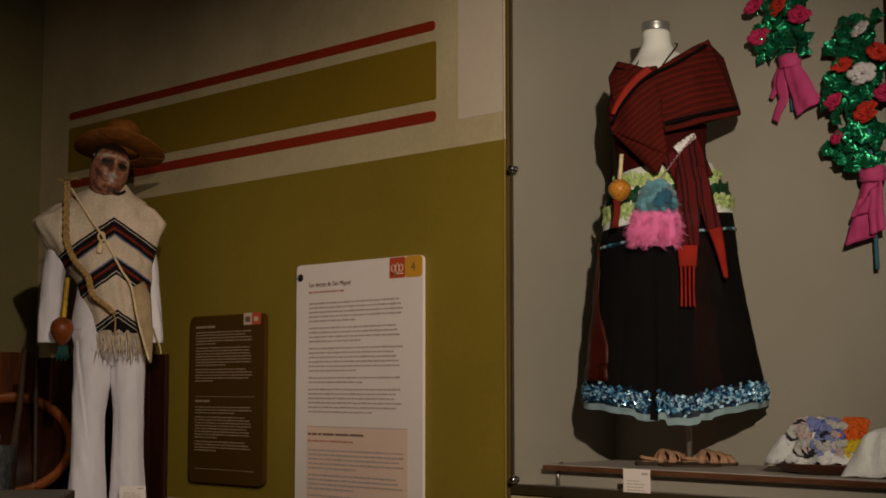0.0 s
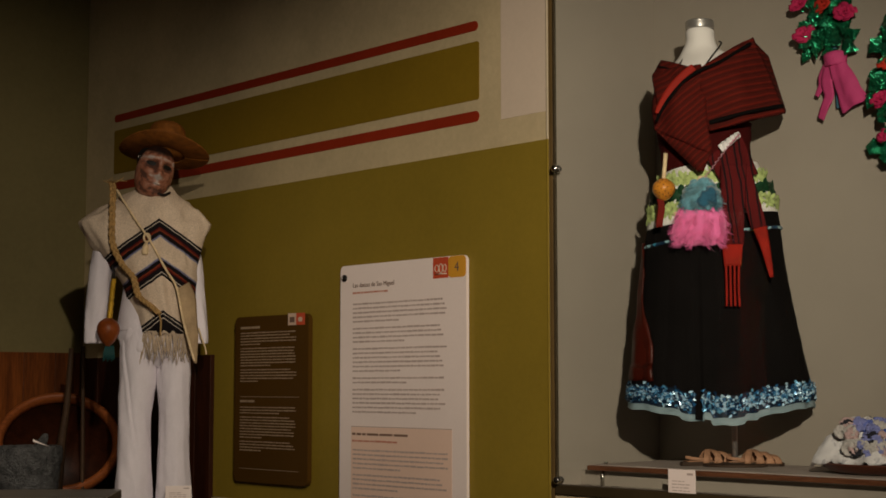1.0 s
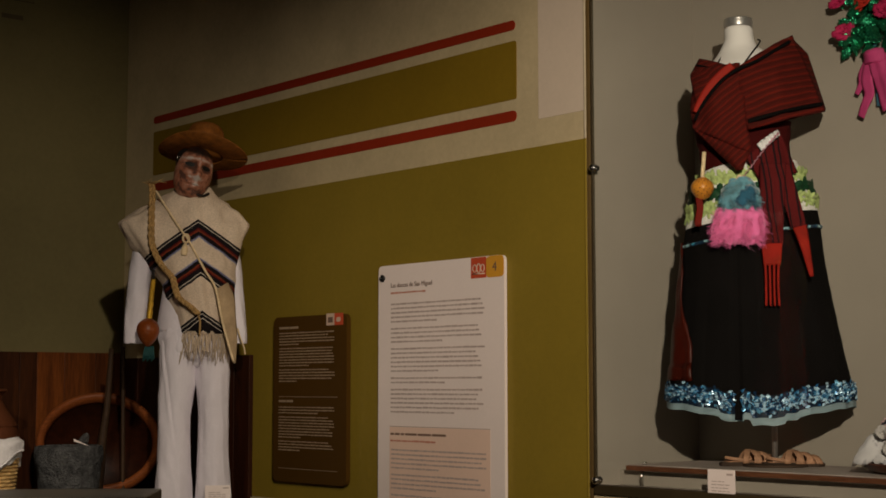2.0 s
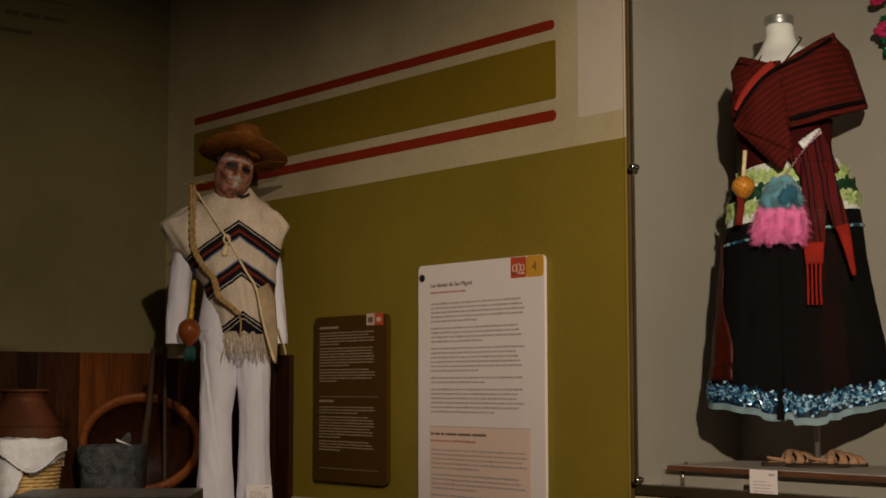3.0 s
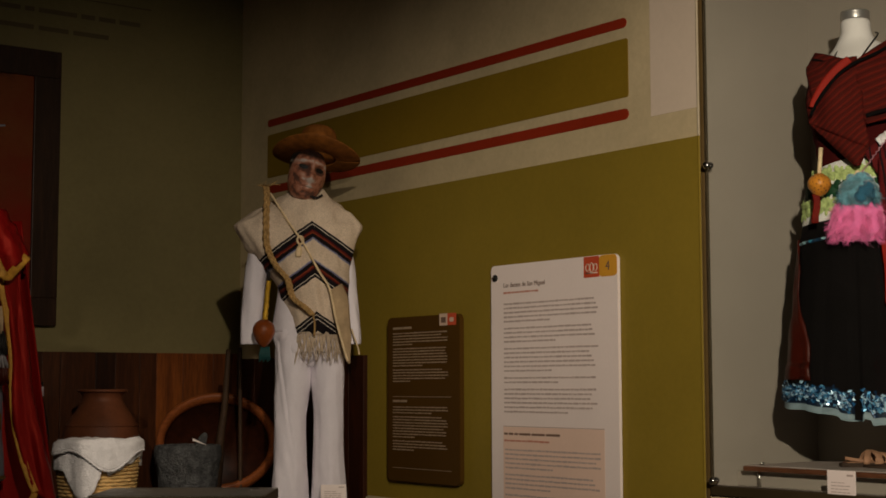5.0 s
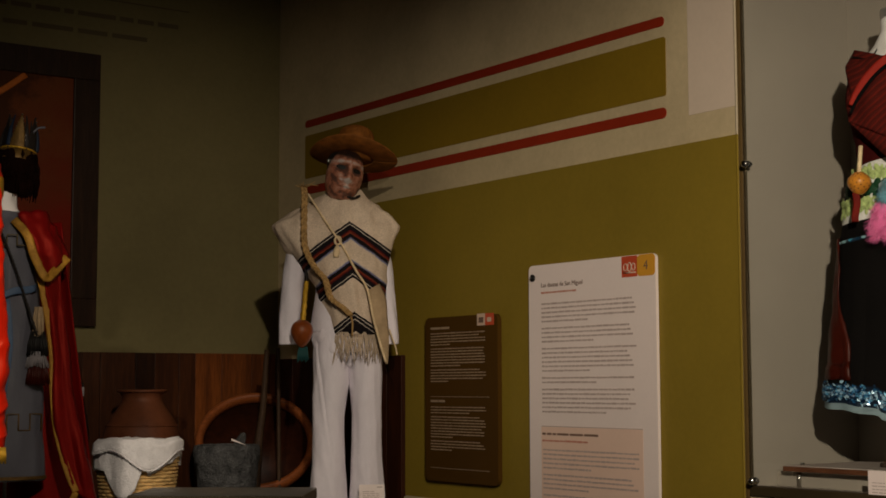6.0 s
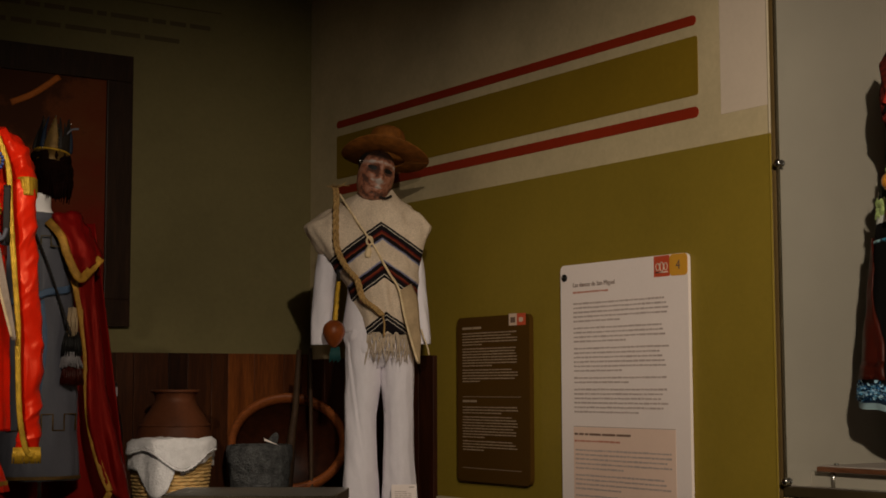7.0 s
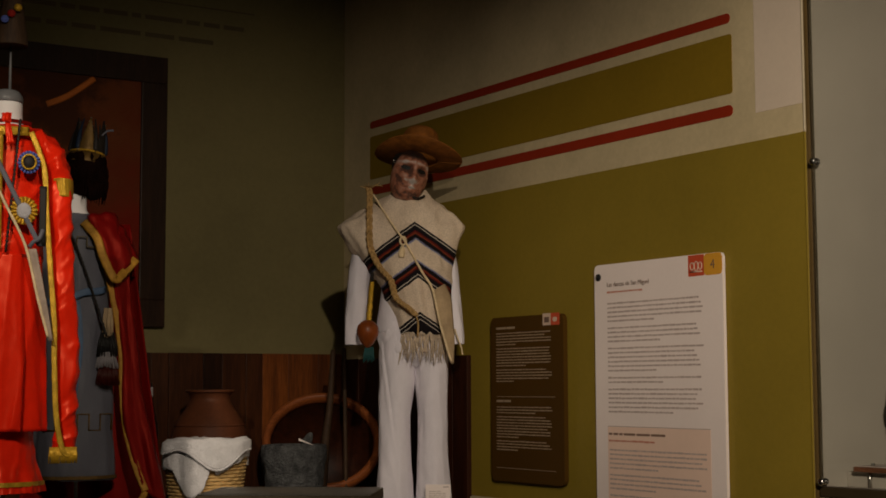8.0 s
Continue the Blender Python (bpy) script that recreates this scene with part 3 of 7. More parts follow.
for z0, z1, m, label in ((1.901, TOP, SKIRTING, "pale corner bead beside the glazed niche"), (0.0, 1.9, OLIVE, "olive painted corner bead beside the glazed niche")):
    item("trim", block(EAST - 0.006, EAST + 0.001, NICHE_Y1 + 0.022, NICHE_Y1 + 0.03, z0, z1, bevel=0.002), m, None, label, "corner bead", kind="structure")
item("trim", block(EAST - 0.003, EAST + 0.001, NICHE_Y1 + 0.0005, NICHE_Y1 + 0.019, 0.0, TOP, bevel=0.001), CHANNEL, None, "brown painted channel that holds the glass", "glazing channel", kind="structure")

# ---- wainscot of upright boards ----
wains = thing("wainscot", pose(0, 0, 0), "reddish-brown wooden wainscot of upright boards in mixed tones", "wainscot", kind="structure")
rng = random.Random(5)
x = 0.9
while x < EAST - 0.03:
    w = min(rng.uniform(0.07, 0.19), EAST - 0.025 - x)
    part("board", block(x + 0.0012, x + w - 0.0012, NORTH - 0.022 - rng.uniform(0, 0.003), NORTH, 0, 1.174, bevel=0.0015), WAINSCOT, wains, smooth=False)
    x += w
y = 5.852
while y < NORTH - 0.03:
    w = min(rng.uniform(0.10, 0.2), NORTH - 0.024 - y)
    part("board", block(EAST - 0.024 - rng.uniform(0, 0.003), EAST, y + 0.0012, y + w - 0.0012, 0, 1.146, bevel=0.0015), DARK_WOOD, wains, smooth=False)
    y += w

item("platform", block(0.75, EAST - 0.03, 5.5, NORTH - 0.03, 0, PLATFORM_Z, bevel=0.006), PLINTH, None, "low dark painted display platform against the wainscot", "platform")

# ---- glazed niche ----
show = thing("glazed_front", pose(0, 0, 0), "frameless glass front of the niche held by steel clips", "showcase front")
pane = part("pane", block(EAST - 0.012, EAST - 0.004, NICHE_Y0, NICHE_Y1 - 0.02, 0.655, NICHE_Z1), GLASS, show, "clear glass sheet", smooth=False)
pane.visible_shadow = False
part("edge_strip", block(EAST - 0.016, EAST - 0.003, NICHE_Y1 - 0.0195, NICHE_Y1 - 0.0160, 0.655, NICHE_Z1), SEAL, show, "dark edge seal", smooth=False)
part("edge_strip", block(EAST - 0.016, EAST + 0.03, NICHE_Y0, NICHE_Y1 - 0.012, 0.616, 0.650, bevel=0.003), SEAL, show, "dark bottom rail", smooth=False)
for z in (1.781, 0.668):
    c = part("clip", loft(spaced([(0, 0, 0, 0.011, 0.011), (0.01, 0, 0, 0.013, 0.013), (0.02, 0, 0, 0.008, 0.008), (0.026, 0, 0, 0.014, 0.014), (0.034, 0, 0, 0.012, 0.012), (0.038, 0, 0, 0.004, 0.004)], 3), 20), CHROME, show, "polished steel glass clip")
    c.matrix_local = pose(EAST - 0.012, NICHE_Y1 - 0.042, z, 0, -90)
shelf = thing("shelf", pose(0, 0, 0), "brown wooden shelf board on small steel pegs in the niche", "shelf")
part("board", block(3.985, 4.46, 1.80, 3.60, 0.699, 0.7175, bevel=0.004), SHELF_WOOD, shelf, smooth=False)
part("cover", block(3.992, 4.455, 1.81, 3.593, 0.7175, 0.721, bevel=0.001), SHELF_GREY, shelf, "grey matt covering of the board", smooth=False)
for y in (3.555, 2.1):
    part("peg", loft([(NICHE_Z0 + 0.004, 4.02, y, 0.007, 0.007), (0.703, 4.02, y, 0.007, 0.007)], 12), CHROME, shelf)
part("base", block(4.03, 4.47, 1.80, NICHE_Y1 - 0.006, NICHE_Z0 + 0.005, 0.698), NICHE, shelf, "beige painted base under the board", smooth=False)
part("peg", loft([(0.721, 4.02, 3.54, 0.008, 0.008), (0.730, 4.02, 3.54, 0.008, 0.008)], 12), CHROME, shelf)
item("dark_panel", block(4.455, NICHE_BACK, 1.80, 2.47, 0.721, 2.9, bevel=0.003), DARK_WOOD, None, "dark brown wooden board on the niche's back", "wooden panel", smooth=False)

# ---- information panels on the olive wall ----
def word_bars(bm, x0, x1, z, height, rng, y, word=(0.008, 0.042), gap=0.0034):
    """One line of unreadable print: a bar for each word."""
    x = x0
    while x < x1 - 0.008:
        w = min(rng.uniform(*word), x1 - x)
        up, down = height * rng.uniform(0.42, 0.66), height * rng.uniform(0.42, 0.62)
        box(bm, x, x + w, y - 0.0006, y, z - down, z + up)
        x += w + gap


def words(parent, x0, x1, z, height, rng, y, material, word, gap):
    """A line of unreadable lettering, a part for each word."""
    x = x0
    while x < x1 - 0.008:
        w = min(rng.uniform(*word), x1 - x)
        part("word", block(x, x + w, y - 0.0006, y, z - height / 2, z + height / 2), material, parent, smooth=False)
        x += w + gap


def word_row(parent, x, z, height, y, material, widths, gap):
    """A line of lettering too blurred to read: a bar of each word's own width."""
    for w in widths:
        part("word", block(x, x + w, y - 0.0006, y, z - height / 2, z + height / 2), material, parent, smooth=False)
        x += w + gap


def paragraph(parent, rng, x0, x1, z, count, pitch, height, material, y, name="paragraph"):
    bm = bmesh.new()
    for k in range(count):
        end = x1 - (rng.uniform(0.0, 0.05) if k < count - 1 else rng.uniform(0.12, 0.3))
        word_bars(bm, x0, end, z - k * pitch, height, rng, y)
    part(name, bm, material, parent, smooth=False)
    return z - count * pitch


def shift(bm, x=0, y=0, z=0):
    bmesh.ops.translate(bm, verts=bm.verts[:], vec=(x, y, z))
    return bm


rng = random.Random(11)
P_W, P_TOP, P_BOT, P_T = 0.773, 1.502, 0.36, 0.014
panel = thing("text_panel", on_east_wall(4.500, 0, 3.893), "white acrylic museum text panel with red and yellow corner tags", "text panel")
part("board", shift(rounded(P_W, P_TOP - P_BOT, 0.022, P_T), z=(P_TOP + P_BOT) / 2), PANEL_WHITE, panel, smooth=False)
F = -P_T - 0.0004
L = -P_W / 2
part("tag", block(L + 0.584, L + 0.673, F - 0.001, F, P_TOP - 0.083, P_TOP - 0.002), LOGO_RED, panel, "red square tag with a pale outline emblem", smooth=False)
part("tag", shift(rounded(0.1, 0.083, 0.018, 0.001), x=L + 0.722, y=F, z=P_TOP - 0.0425), LOGO_YELLOW, panel, "yellow square tag", smooth=False)
lettering("4", 0.052, PRINT_DARK, panel, L + 0.708, F - 0.0014, P_TOP - 0.06, label="dark numeral")
bm = bmesh.new()
for cx, w, h in ((0.607, 0.022, 0.028), (0.630, 0.02, 0.036), (0.652, 0.02, 0.028)):
    ring = [(L + cx + w / 2 * math.cos(a), F - 0.0018, P_TOP - 0.045 + h / 2 * math.sin(a)) for a in [2 * math.pi * k / 14 for k in range(15)]]
    tube(ring, 0.0022, 6, bm)
box(bm, L + 0.595, L + 0.664, F - 0.0022, F - 0.001, P_TOP - 0.069, P_TOP - 0.064)
part("emblem", bm, LOGO_LINE, panel)
lettering("Las danzas de San Miguel", 0.0265, PRINT_DARK, panel, L + 0.083, F - 0.0006, P_TOP - 0.094, label="dark printed heading")
bm = bmesh.new()
word_bars(bm, L + 0.083, L + 0.31, P_TOP - 0.117, 0.007, rng, F)
part("subheading", bm, PRINT_RED, panel, "red print", smooth=False)
z = 1.338
for count in (5, 4, 6, 2, 6):
    z = paragraph(panel, rng, L + 0.085, L + 0.665, z, count, 0.0182, 0.0066, PRINT_GREY, F) - 0.011
part("tinted_field", block(L + 0.078, L + 0.692, F - 0.0006, F, P_BOT + 0.06, 0.832), PANEL_BLUSH, panel, "blush tinted lower field", smooth=False)
part("rule", block(L + 0.078, L + 0.692, F - 0.0006, F, 0.8325, 0.8352), PRINT_GREY, panel, smooth=False)
word_row(panel, L + 0.085, 0.803, 0.0090, F - 0.001, PRINT_BROWN, (0.022, 0.030, 0.022, 0.073, 0.082, 0.085), 0.007)
bm = bmesh.new()
word_bars(bm, L + 0.085, L + 0.37, 0.775, 0.007, rng, F - 0.001)
part("subheading", bm, PRINT_RED, panel, "red print", smooth=False)
z = 0.738
for count in (5, 4, 5):
    z = paragraph(panel, rng, L + 0.09, L + 0.672, z, count, 0.0182, 0.0066, PRINT_GREY, F - 0.001) - 0.01
part("standoff", loft([(0, 0, 0, 0.015, 0.015), (0.006, 0, 0, 0.015, 0.015), (0.009, 0, 0, 0.010, 0.010)], 18), BLACK, panel, "black screw cap").matrix_local = pose(L + 0.03, F, P_TOP - 0.052, 90)
part("screw", loft([(0, 0, 0, 0.006, 0.006), (0.004, 0, 0, 0.004, 0.004)], 12), CHROME, panel).matrix_local = pose(L + 0.026, F - 0.009, P_TOP - 0.05, 90)

brown = thing("text_panel", on_east_wall(5.366, 0, 3.889), "brown acrylic text panel with pale print and small corner tags", "text panel")
B_W, B_TOP, B_BOT, B_T = 0.552, 1.312, 0.572, 0.022
part("board", shift(rounded(B_W, B_TOP - B_BOT, 0.03, B_T), z=(B_TOP + B_BOT) / 2), PANEL_BROWN, brown, smooth=False)
F2, L2 = -B_T - 0.0004, -B_W / 2
part("tag", block(L2 + 0.405, L2 + 0.464, F2 - 0.001, F2, B_TOP - 0.048, B_TOP + 0.004), LOGO_LINE, brown, "pale square tag", smooth=False)
part("tag", block(L2 + 0.464, L2 + 0.526, F2 - 0.001, F2, B_TOP - 0.048, B_TOP + 0.004), LOGO_RED, brown, "red square tag", smooth=False)
part("emblem", block(L2 + 0.418, L2 + 0.452, F2 - 0.002, F2 - 0.001, B_TOP - 0.036, B_TOP - 0.012), PRINT_DARK, brown, smooth=False)
part("emblem", shift(rounded(0.03, 0.02, 0.008, 0.001), x=L2 + 0.494, y=F2 - 0.001, z=B_TOP - 0.024), LOGO_LINE, brown, smooth=False)
words(brown, L2 + 0.045, L2 + 0.20, 1.262, 0.010, rng, F2, PRINT_PALE, (0.05, 0.08), 0.004)
words(brown, L2 + 0.045, L2 + 0.16, 0.932, 0.010, rng, F2, PRINT_PALE, (0.04, 0.07), 0.004)
z = 1.238
for count in (5, 7, 5):
    z = paragraph(brown, rng, L2 + 0.045, L2 + 0.47, z, count, 0.0128, 0.0045, PRINT_PALE, F2) - 0.006
z = 0.905
for count in (3, 8, 4):
    z = paragraph(brown, rng, L2 + 0.045, L2 + 0.47, z, count, 0.0128, 0.0045, PRINT_PALE, F2) - 0.006
for zz in (0.952, 0.632):
    part("rule", block(L2 + 0.045, L2 + 0.49, F2 - 0.0006, F2, zz - 0.001, zz + 0.001), PRINT_PALE, brown, smooth=False)

# ---- wall lettering and picture on the dark wall ----
letters = thing("wall_lettering", pose(0, NORTH - 0.001, 0), "dark painted quotation with a rule on the wall", "lettering")
word_row(letters, 1.74, 2.898, 0.024, 0, WALL_INK, (0.11, 0.17, 0.20, 0.075, 0.104, 0.126, 0.050, 0.204, 0.075, 0.091, 0.117), 0.0224)
word_row(letters, 1.75, 2.806, 0.024, 0, WALL_INK, (0.12, 0.085, 0.188, 0.104, 0.123, 0.214, 0.159, 0.194), 0.0248)
part("rule", block(2.2, 3.347, -0.001, 0, 2.985, 2.991), WALL_INK, letters, smooth=False)

picture = thing("framed_painting", pose(0, NORTH, 0), "dark wood-framed painting in deep reds and browns", "painting")
X0, X1, Z0, Z1, FW = 1.62, 2.843, 1.302, 2.685, 0.137
for a in ((X0, X1, Z1 - FW, Z1), (X0, X1, Z0, Z0 + FW), (X0, X0 + FW, Z0 + FW, Z1 - FW), (X1 - FW, X1, Z0 + FW, Z1 - FW)):
    part("frame_bar", block(a[0], a[1], -0.045, -0.001, a[2], a[3], bevel=0.003), FRAME_WOOD, picture, smooth=False)
part("canvas", block(X0 + FW, X1 - FW, -0.028, -0.002, Z0 + FW, Z1 - FW), CANVAS, picture, "painted canvas in dark red", smooth=False)
part("brushstroke", tube(curve_points([(2.22, -0.029, 2.385), (2.33, -0.029, 2.44), (2.46, -0.029, 2.54)]), 0.016, 8, flat=0.15), STROKE, picture, "diagonal orange stroke")


# ---- the dancer with the straw hat ----
MAN = facing(3.5, 5.709)


def ripple(count, amount, phase=0.0, z0=0.0, z1=1.0):
    """Folds that grow from z1 down to z0."""
    def fold(a, z):
        k = max(0.0, min(1.0, (z1 - z) / (z1 - z0)))
        return 1 + amount * k * (math.sin(count * a + phase + 2.0 * z) + 0.45 * math.sin((count * 2 + 1) * a + 5 * z + phase))
    return fold


bm = loft(spaced([(1.20, -0.02, 0.03, 0.13, 0.09), (1.40, -0.02, 0.03, 0.12, 0.085), (1.62, -0.03, 0.03, 0.15, 0.09), (1.76, -0.03, 0.03, 0.12, 0.07), (1.83, -0.027, 0.03, 0.05, 0.05), (1.88, -0.027, 0.03, 0.048, 0.05), (1.96, -0.027, 0.03, 0.075, 0.085), (2.04, -0.027, 0.03, 0.075, 0.085), (2.10, -0.02, 0.03, 0.03, 0.03)], 4), 24)
for cx in (-0.094, 0.08):
    loft(spaced([(PLATFORM_Z, cx, 0.0, 0.045, 0.06), (0.52, cx, 0.03, 0.035, 0.04), (0.9, cx * 0.9, 0.03, 0.05, 0.05), (1.22, cx * 0.8, 0.03, 0.07, 0.07)], 4), 16, bm=bm)
item("mannequin", bm, MANNEQUIN_DARK, MAN, "dark display mannequin standing on the platform under the costume", "mannequin")

trousers = thing("trousers", MAN, "loose white cotton trousers on the mannequin", "trousers")
part("hip", creased(loft(spaced([(1.085, -0.008, 0.02, 0.04, 0.03), (1.10, -0.010, 0.02, 0.07, 0.06), (1.13, -0.012, 0.02, 0.115, 0.09), (1.16, -0.013, 0.02, 0.142, 0.105), (1.22, -0.014, 0.02, 0.152, 0.11), (1.30, -0.014, 0.02, 0.148, 0.10), (1.34, -0.012, 0.02, 0.14, 0.095)], 8), 64, ripple(7, 0.02, 0.6, 1.06, 1.36)), 0.009, (12, 12, 9), 3.0), WHITE_COTTON, trousers)


def leg_fold(side, ph):
    """Soft vertical folds, and on one leg a long crease that runs from the hip to the knee."""
    wave = ripple(5, 0.035, ph, 0.3, 1.3)

    def fold(a, z):
        k = wave(a, z)
        if side < 0 and 0.7 < z < 1.3:
            at = radians(206 + 62 * (1.26 - z) / 0.46)
            k += 0.05 * math.exp(-((a - at + 0.10) / 0.12) ** 2) - 0.06 * math.exp(-((a - at - 0.04) / 0.07) ** 2)
        return k
    return fold


for cx, r, top_cx, top_r, ph in ((-0.094, 0.0715, -0.0835, 0.082, 0.3), (0.079, 0.066, 0.0735, 0.074, 1.9)):
    part("leg", creased(loft(spaced([(PLATFORM_Z + 0.012, cx + 0.003, 0.0, r + 0.012, 0.085), (0.56, cx, 0.005, r + 0.007, 0.08), (0.70, cx, 0.015, r + 0.001, 0.075), (0.86, cx, 0.02, r - 0.001, 0.074), (0.96, (cx + top_cx) / 2, 0.02, (r + top_r) / 2, 0.08), (1.04, top_cx, 0.02, top_r, 0.088), (1.12, top_cx, 0.02, top_r - 0.003, 0.096), (1.20, top_cx, 0.02, top_r - 0.008, 0.10), (1.26, top_cx * 0.9, 0.02, top_r - 0.02, 0.09)], 12), 90, leg_fold(cx, ph)), 0.0045, (11, 11, 4.0), cx * 30), WHITE_COTTON, trousers)

shirt = thing("shirt", MAN, "white cotton shirt with long loose sleeves", "shirt")
part("body", loft(spaced([(1.24, -0.02, 0.02, 0.158, 0.105), (1.32, -0.02, 0.02, 0.15, 0.10), (1.46, -0.02, 0.025, 0.135, 0.095), (1.60, -0.03, 0.03, 0.15, 0.09)], 4), 32, ripple(6, 0.03, 0, 1.2, 1.6)), WHITE_COTTON, shirt)
part("sleeve", creased(loft(spaced([(1.190, -0.277, 0.03, 0.044, 0.045), (1.24, -0.276, 0.03, 0.044, 0.046), (1.36, -0.266, 0.03, 0.047, 0.050), (1.5, -0.254, 0.03, 0.047, 0.052), (1.62, -0.234, 0.03, 0.050, 0.056), (1.70, -0.20, 0.03, 0.06, 0.06)], 12), 56, ripple(3, 0.05, 1.0, 1.1, 1.7)), 0.0045, (13, 13, 4), 1.0), WHITE_COTTON, shirt)
part("sleeve", creased(loft(spaced([(1.192, 0.186, 0.04, 0.035, 0.045), (1.24, 0.184, 0.04, 0.036, 0.045), (1.4, 0.166, 0.04, 0.039, 0.05), (1.55, 0.148, 0.04, 0.042, 0.05), (1.68, 0.115, 0.04, 0.05, 0.055)], 12), 56, ripple(3, 0.05, 2.0, 1.1, 1.7)), 0.0045, (13, 13, 4), 5.0), WHITE_COTTON, shirt)

poncho = thing("poncho", MAN, "cream woollen poncho with dark chevron stripes and fringe", "poncho")


def poncho_fold(a, z):
    front = max(0.0, -math.sin(a))
    return 1 + 0.012 * math.sin(9 * a + 3 * z) + front * (0.075 * math.exp(-((a - 4.80) / 0.10) ** 2) - 0.045 * math.exp(-((a - 5.02) / 0.09) ** 2)) + 0.010 * math.sin(17 * a + 11 * z)


part("cloth", creased(loft(spaced([(1.232, 0.030, -0.005, 0.118, 0.118), (1.30, 0.022, -0.005, 0.126, 0.125), (1.38, 0.012, 0.0, 0.140, 0.13), (1.45, -0.002, 0.0, 0.156, 0.135), (1.52, -0.020, 0.0, 0.182, 0.138), (1.60, -0.046, 0.005, 0.226, 0.138), (1.66, -0.060, 0.01, 0.257, 0.132), (1.712, -0.063, 0.015, 0.281, 0.122), (1.735, -0.062, 0.02, 0.276, 0.115), (1.775, -0.054, 0.02, 0.226, 0.108), (1.82, -0.040, 0.02, 0.155, 0.095), (1.858, -0.030, 0.02, 0.098, 0.085), (1.885, -0.028, 0.02, 0.075, 0.078)], 7), 110, poncho_fold), 0.012, (8, 8, 4), 2.0), PONCHO, poncho)
rng = random.Random(21)
bm = bmesh.new()
for k in range(120):
    a = radians(178 + 184 * (k + rng.uniform(-0.5, 0.5)) / 120)
    p = Vector((0.026 + 0.118 * math.cos(a), -0.005 + 0.117 * math.sin(a), 1.240))
    ln = rng.uniform(0.06, 0.15)
    sway = rng.uniform(-0.012, 0.012)
    tube([p, p + Vector((sway, -0.004, -ln * 0.35)), p + Vector((sway * 0.2 + rng.uniform(-0.006, 0.006), -0.005, -ln * 0.7)), p + Vector((rng.uniform(-0.016, 0.012), -0.002, -ln))], [0.0026, 0.0026, 0.0022, 0.0010], 5, bm)
part("fringe", bm, FRINGE_WOOL, poncho, "cream wool fringe")
part("collar", tube(curve_points([(-0.088, -0.062, 1.856), (-0.055, -0.083, 1.842), (-0.022, -0.094, 1.850), (0.015, -0.085, 1.842), (0.042, -0.06, 1.856)]), 0.006, 8), MANNEQUIN_DARK, poncho, "dark collar edge")

rope = thing("braided_rope", MAN, "tan braided fibre rope hung over the poncho", "rope")
base = curve_points([(-0.215, 0.02, 1.905), (-0.205, -0.075, 1.86), (-0.205, -0.112, 1.74), (-0.200, -0.128, 1.62), (-0.160, -0.138, 1.53), (-0.110, -0.142, 1.47), (-0.085, -0.148, 1.39), (-0.030, -0.152, 1.345), (0.0, -0.150, 1.315)], 12)
for k in range(3):
    pts = []
    for i, p in enumerate(base):
        a = i * 0.62 + k * 2 * math.pi / 3
        pts.append(p + Vector((0.0092 * math.cos(a), -0.006 + 0.007 * math.sin(2 * a), 0)))
    part("strand", tube(pts, 0.0070, 7), ROPE, rope)
part("tail", tube(curve_points([(0.0, -0.150, 1.318), (0.012, -0.150, 1.28), (0.010, -0.148, 1.22)]), 0.004, 6), ROPE, rope)
bm = bmesh.new()
for k in range(9):
    tube([(-0.215, 0.0, 1.90), (-0.235 + 0.012 * k * 0.6, -0.02, 1.902 + 0.004 * (k % 3)), (-0.25 + 0.013 * k, -0.035, 1.905 + 0.006 * ((k * 5) % 4))], [0.003, 0.002, 0.001], 5, bm)
part("frayed_end", bm, ROPE, rope)
cord = thing("cord", MAN, "thin pale cord knotted across the poncho", "cord")
part("strand", tube(curve_points([(-0.19, -0.02, 1.868), (-0.16, -0.065, 1.816), (-0.125, -0.106, 1.758), (-0.088, -0.134, 1.70), (-0.06, -0.152, 1.66), (-0.048, -0.158, 1.645), (0.03, -0.155, 1.505), (0.075, -0.158, 1.43), (0.103, -0.160, 1.30), (0.135, -0.160, 1.183), (0.158, -0.150, 1.108)], 6), 0.0052, 8), CORD, cord)
part("end", tube(curve_points([(0.178, -0.03, 1.255), (0.190, -0.045, 1.215), (0.206, -0.05, 1.172), (0.212, -0.05, 1.140)]), 0.0036, 7), CORD, cord)
ring = [(-0.054 + 0.013 * math.cos(a), -0.157, 1.643 + 0.018 * math.sin(a)) for a in [2 * math.pi * k / 16 for k in range(17)]]
part("knot", tube(ring, 0.005, 8), CORD, cord)
part("tassel", loft(spaced([(1.57, -0.062, -0.15, 0.012, 0.008), (1.595, -0.06, -0.152, 0.015, 0.01), (1.625, -0.056, -0.155, 0.005, 0.005)], 4), 12), CORD, cord)
bag = thing("woven_bag", MAN, "small beige woollen bag with a pointed hanging end", "bag")
bag_left = curve_points([(0.077, -0.140, 1.42), (0.090, -0.146, 1.36), (0.103, -0.148, 1.30), (0.135, -0.146, 1.183), (0.160, -0.140, 1.10)], 6)
bag_right = curve_points([(0.128, -0.118, 1.452), (0.156, -0.105, 1.39), (0.164, -0.110, 1.30), (0.170, -0.122, 1.21), (0.165, -0.138, 1.10)], 6)


def bag_side(u, v):
    f = v * (len(bag_left) - 1)
    i = min(int(f), len(bag_left) - 2)
    p = bag_left[i].lerp(bag_left[i + 1], f - i).lerp(bag_right[i].lerp(bag_right[i + 1], f - i), u)
    p.y -= 0.018 * math.sin(math.pi * u) * (1 - v)
    return p


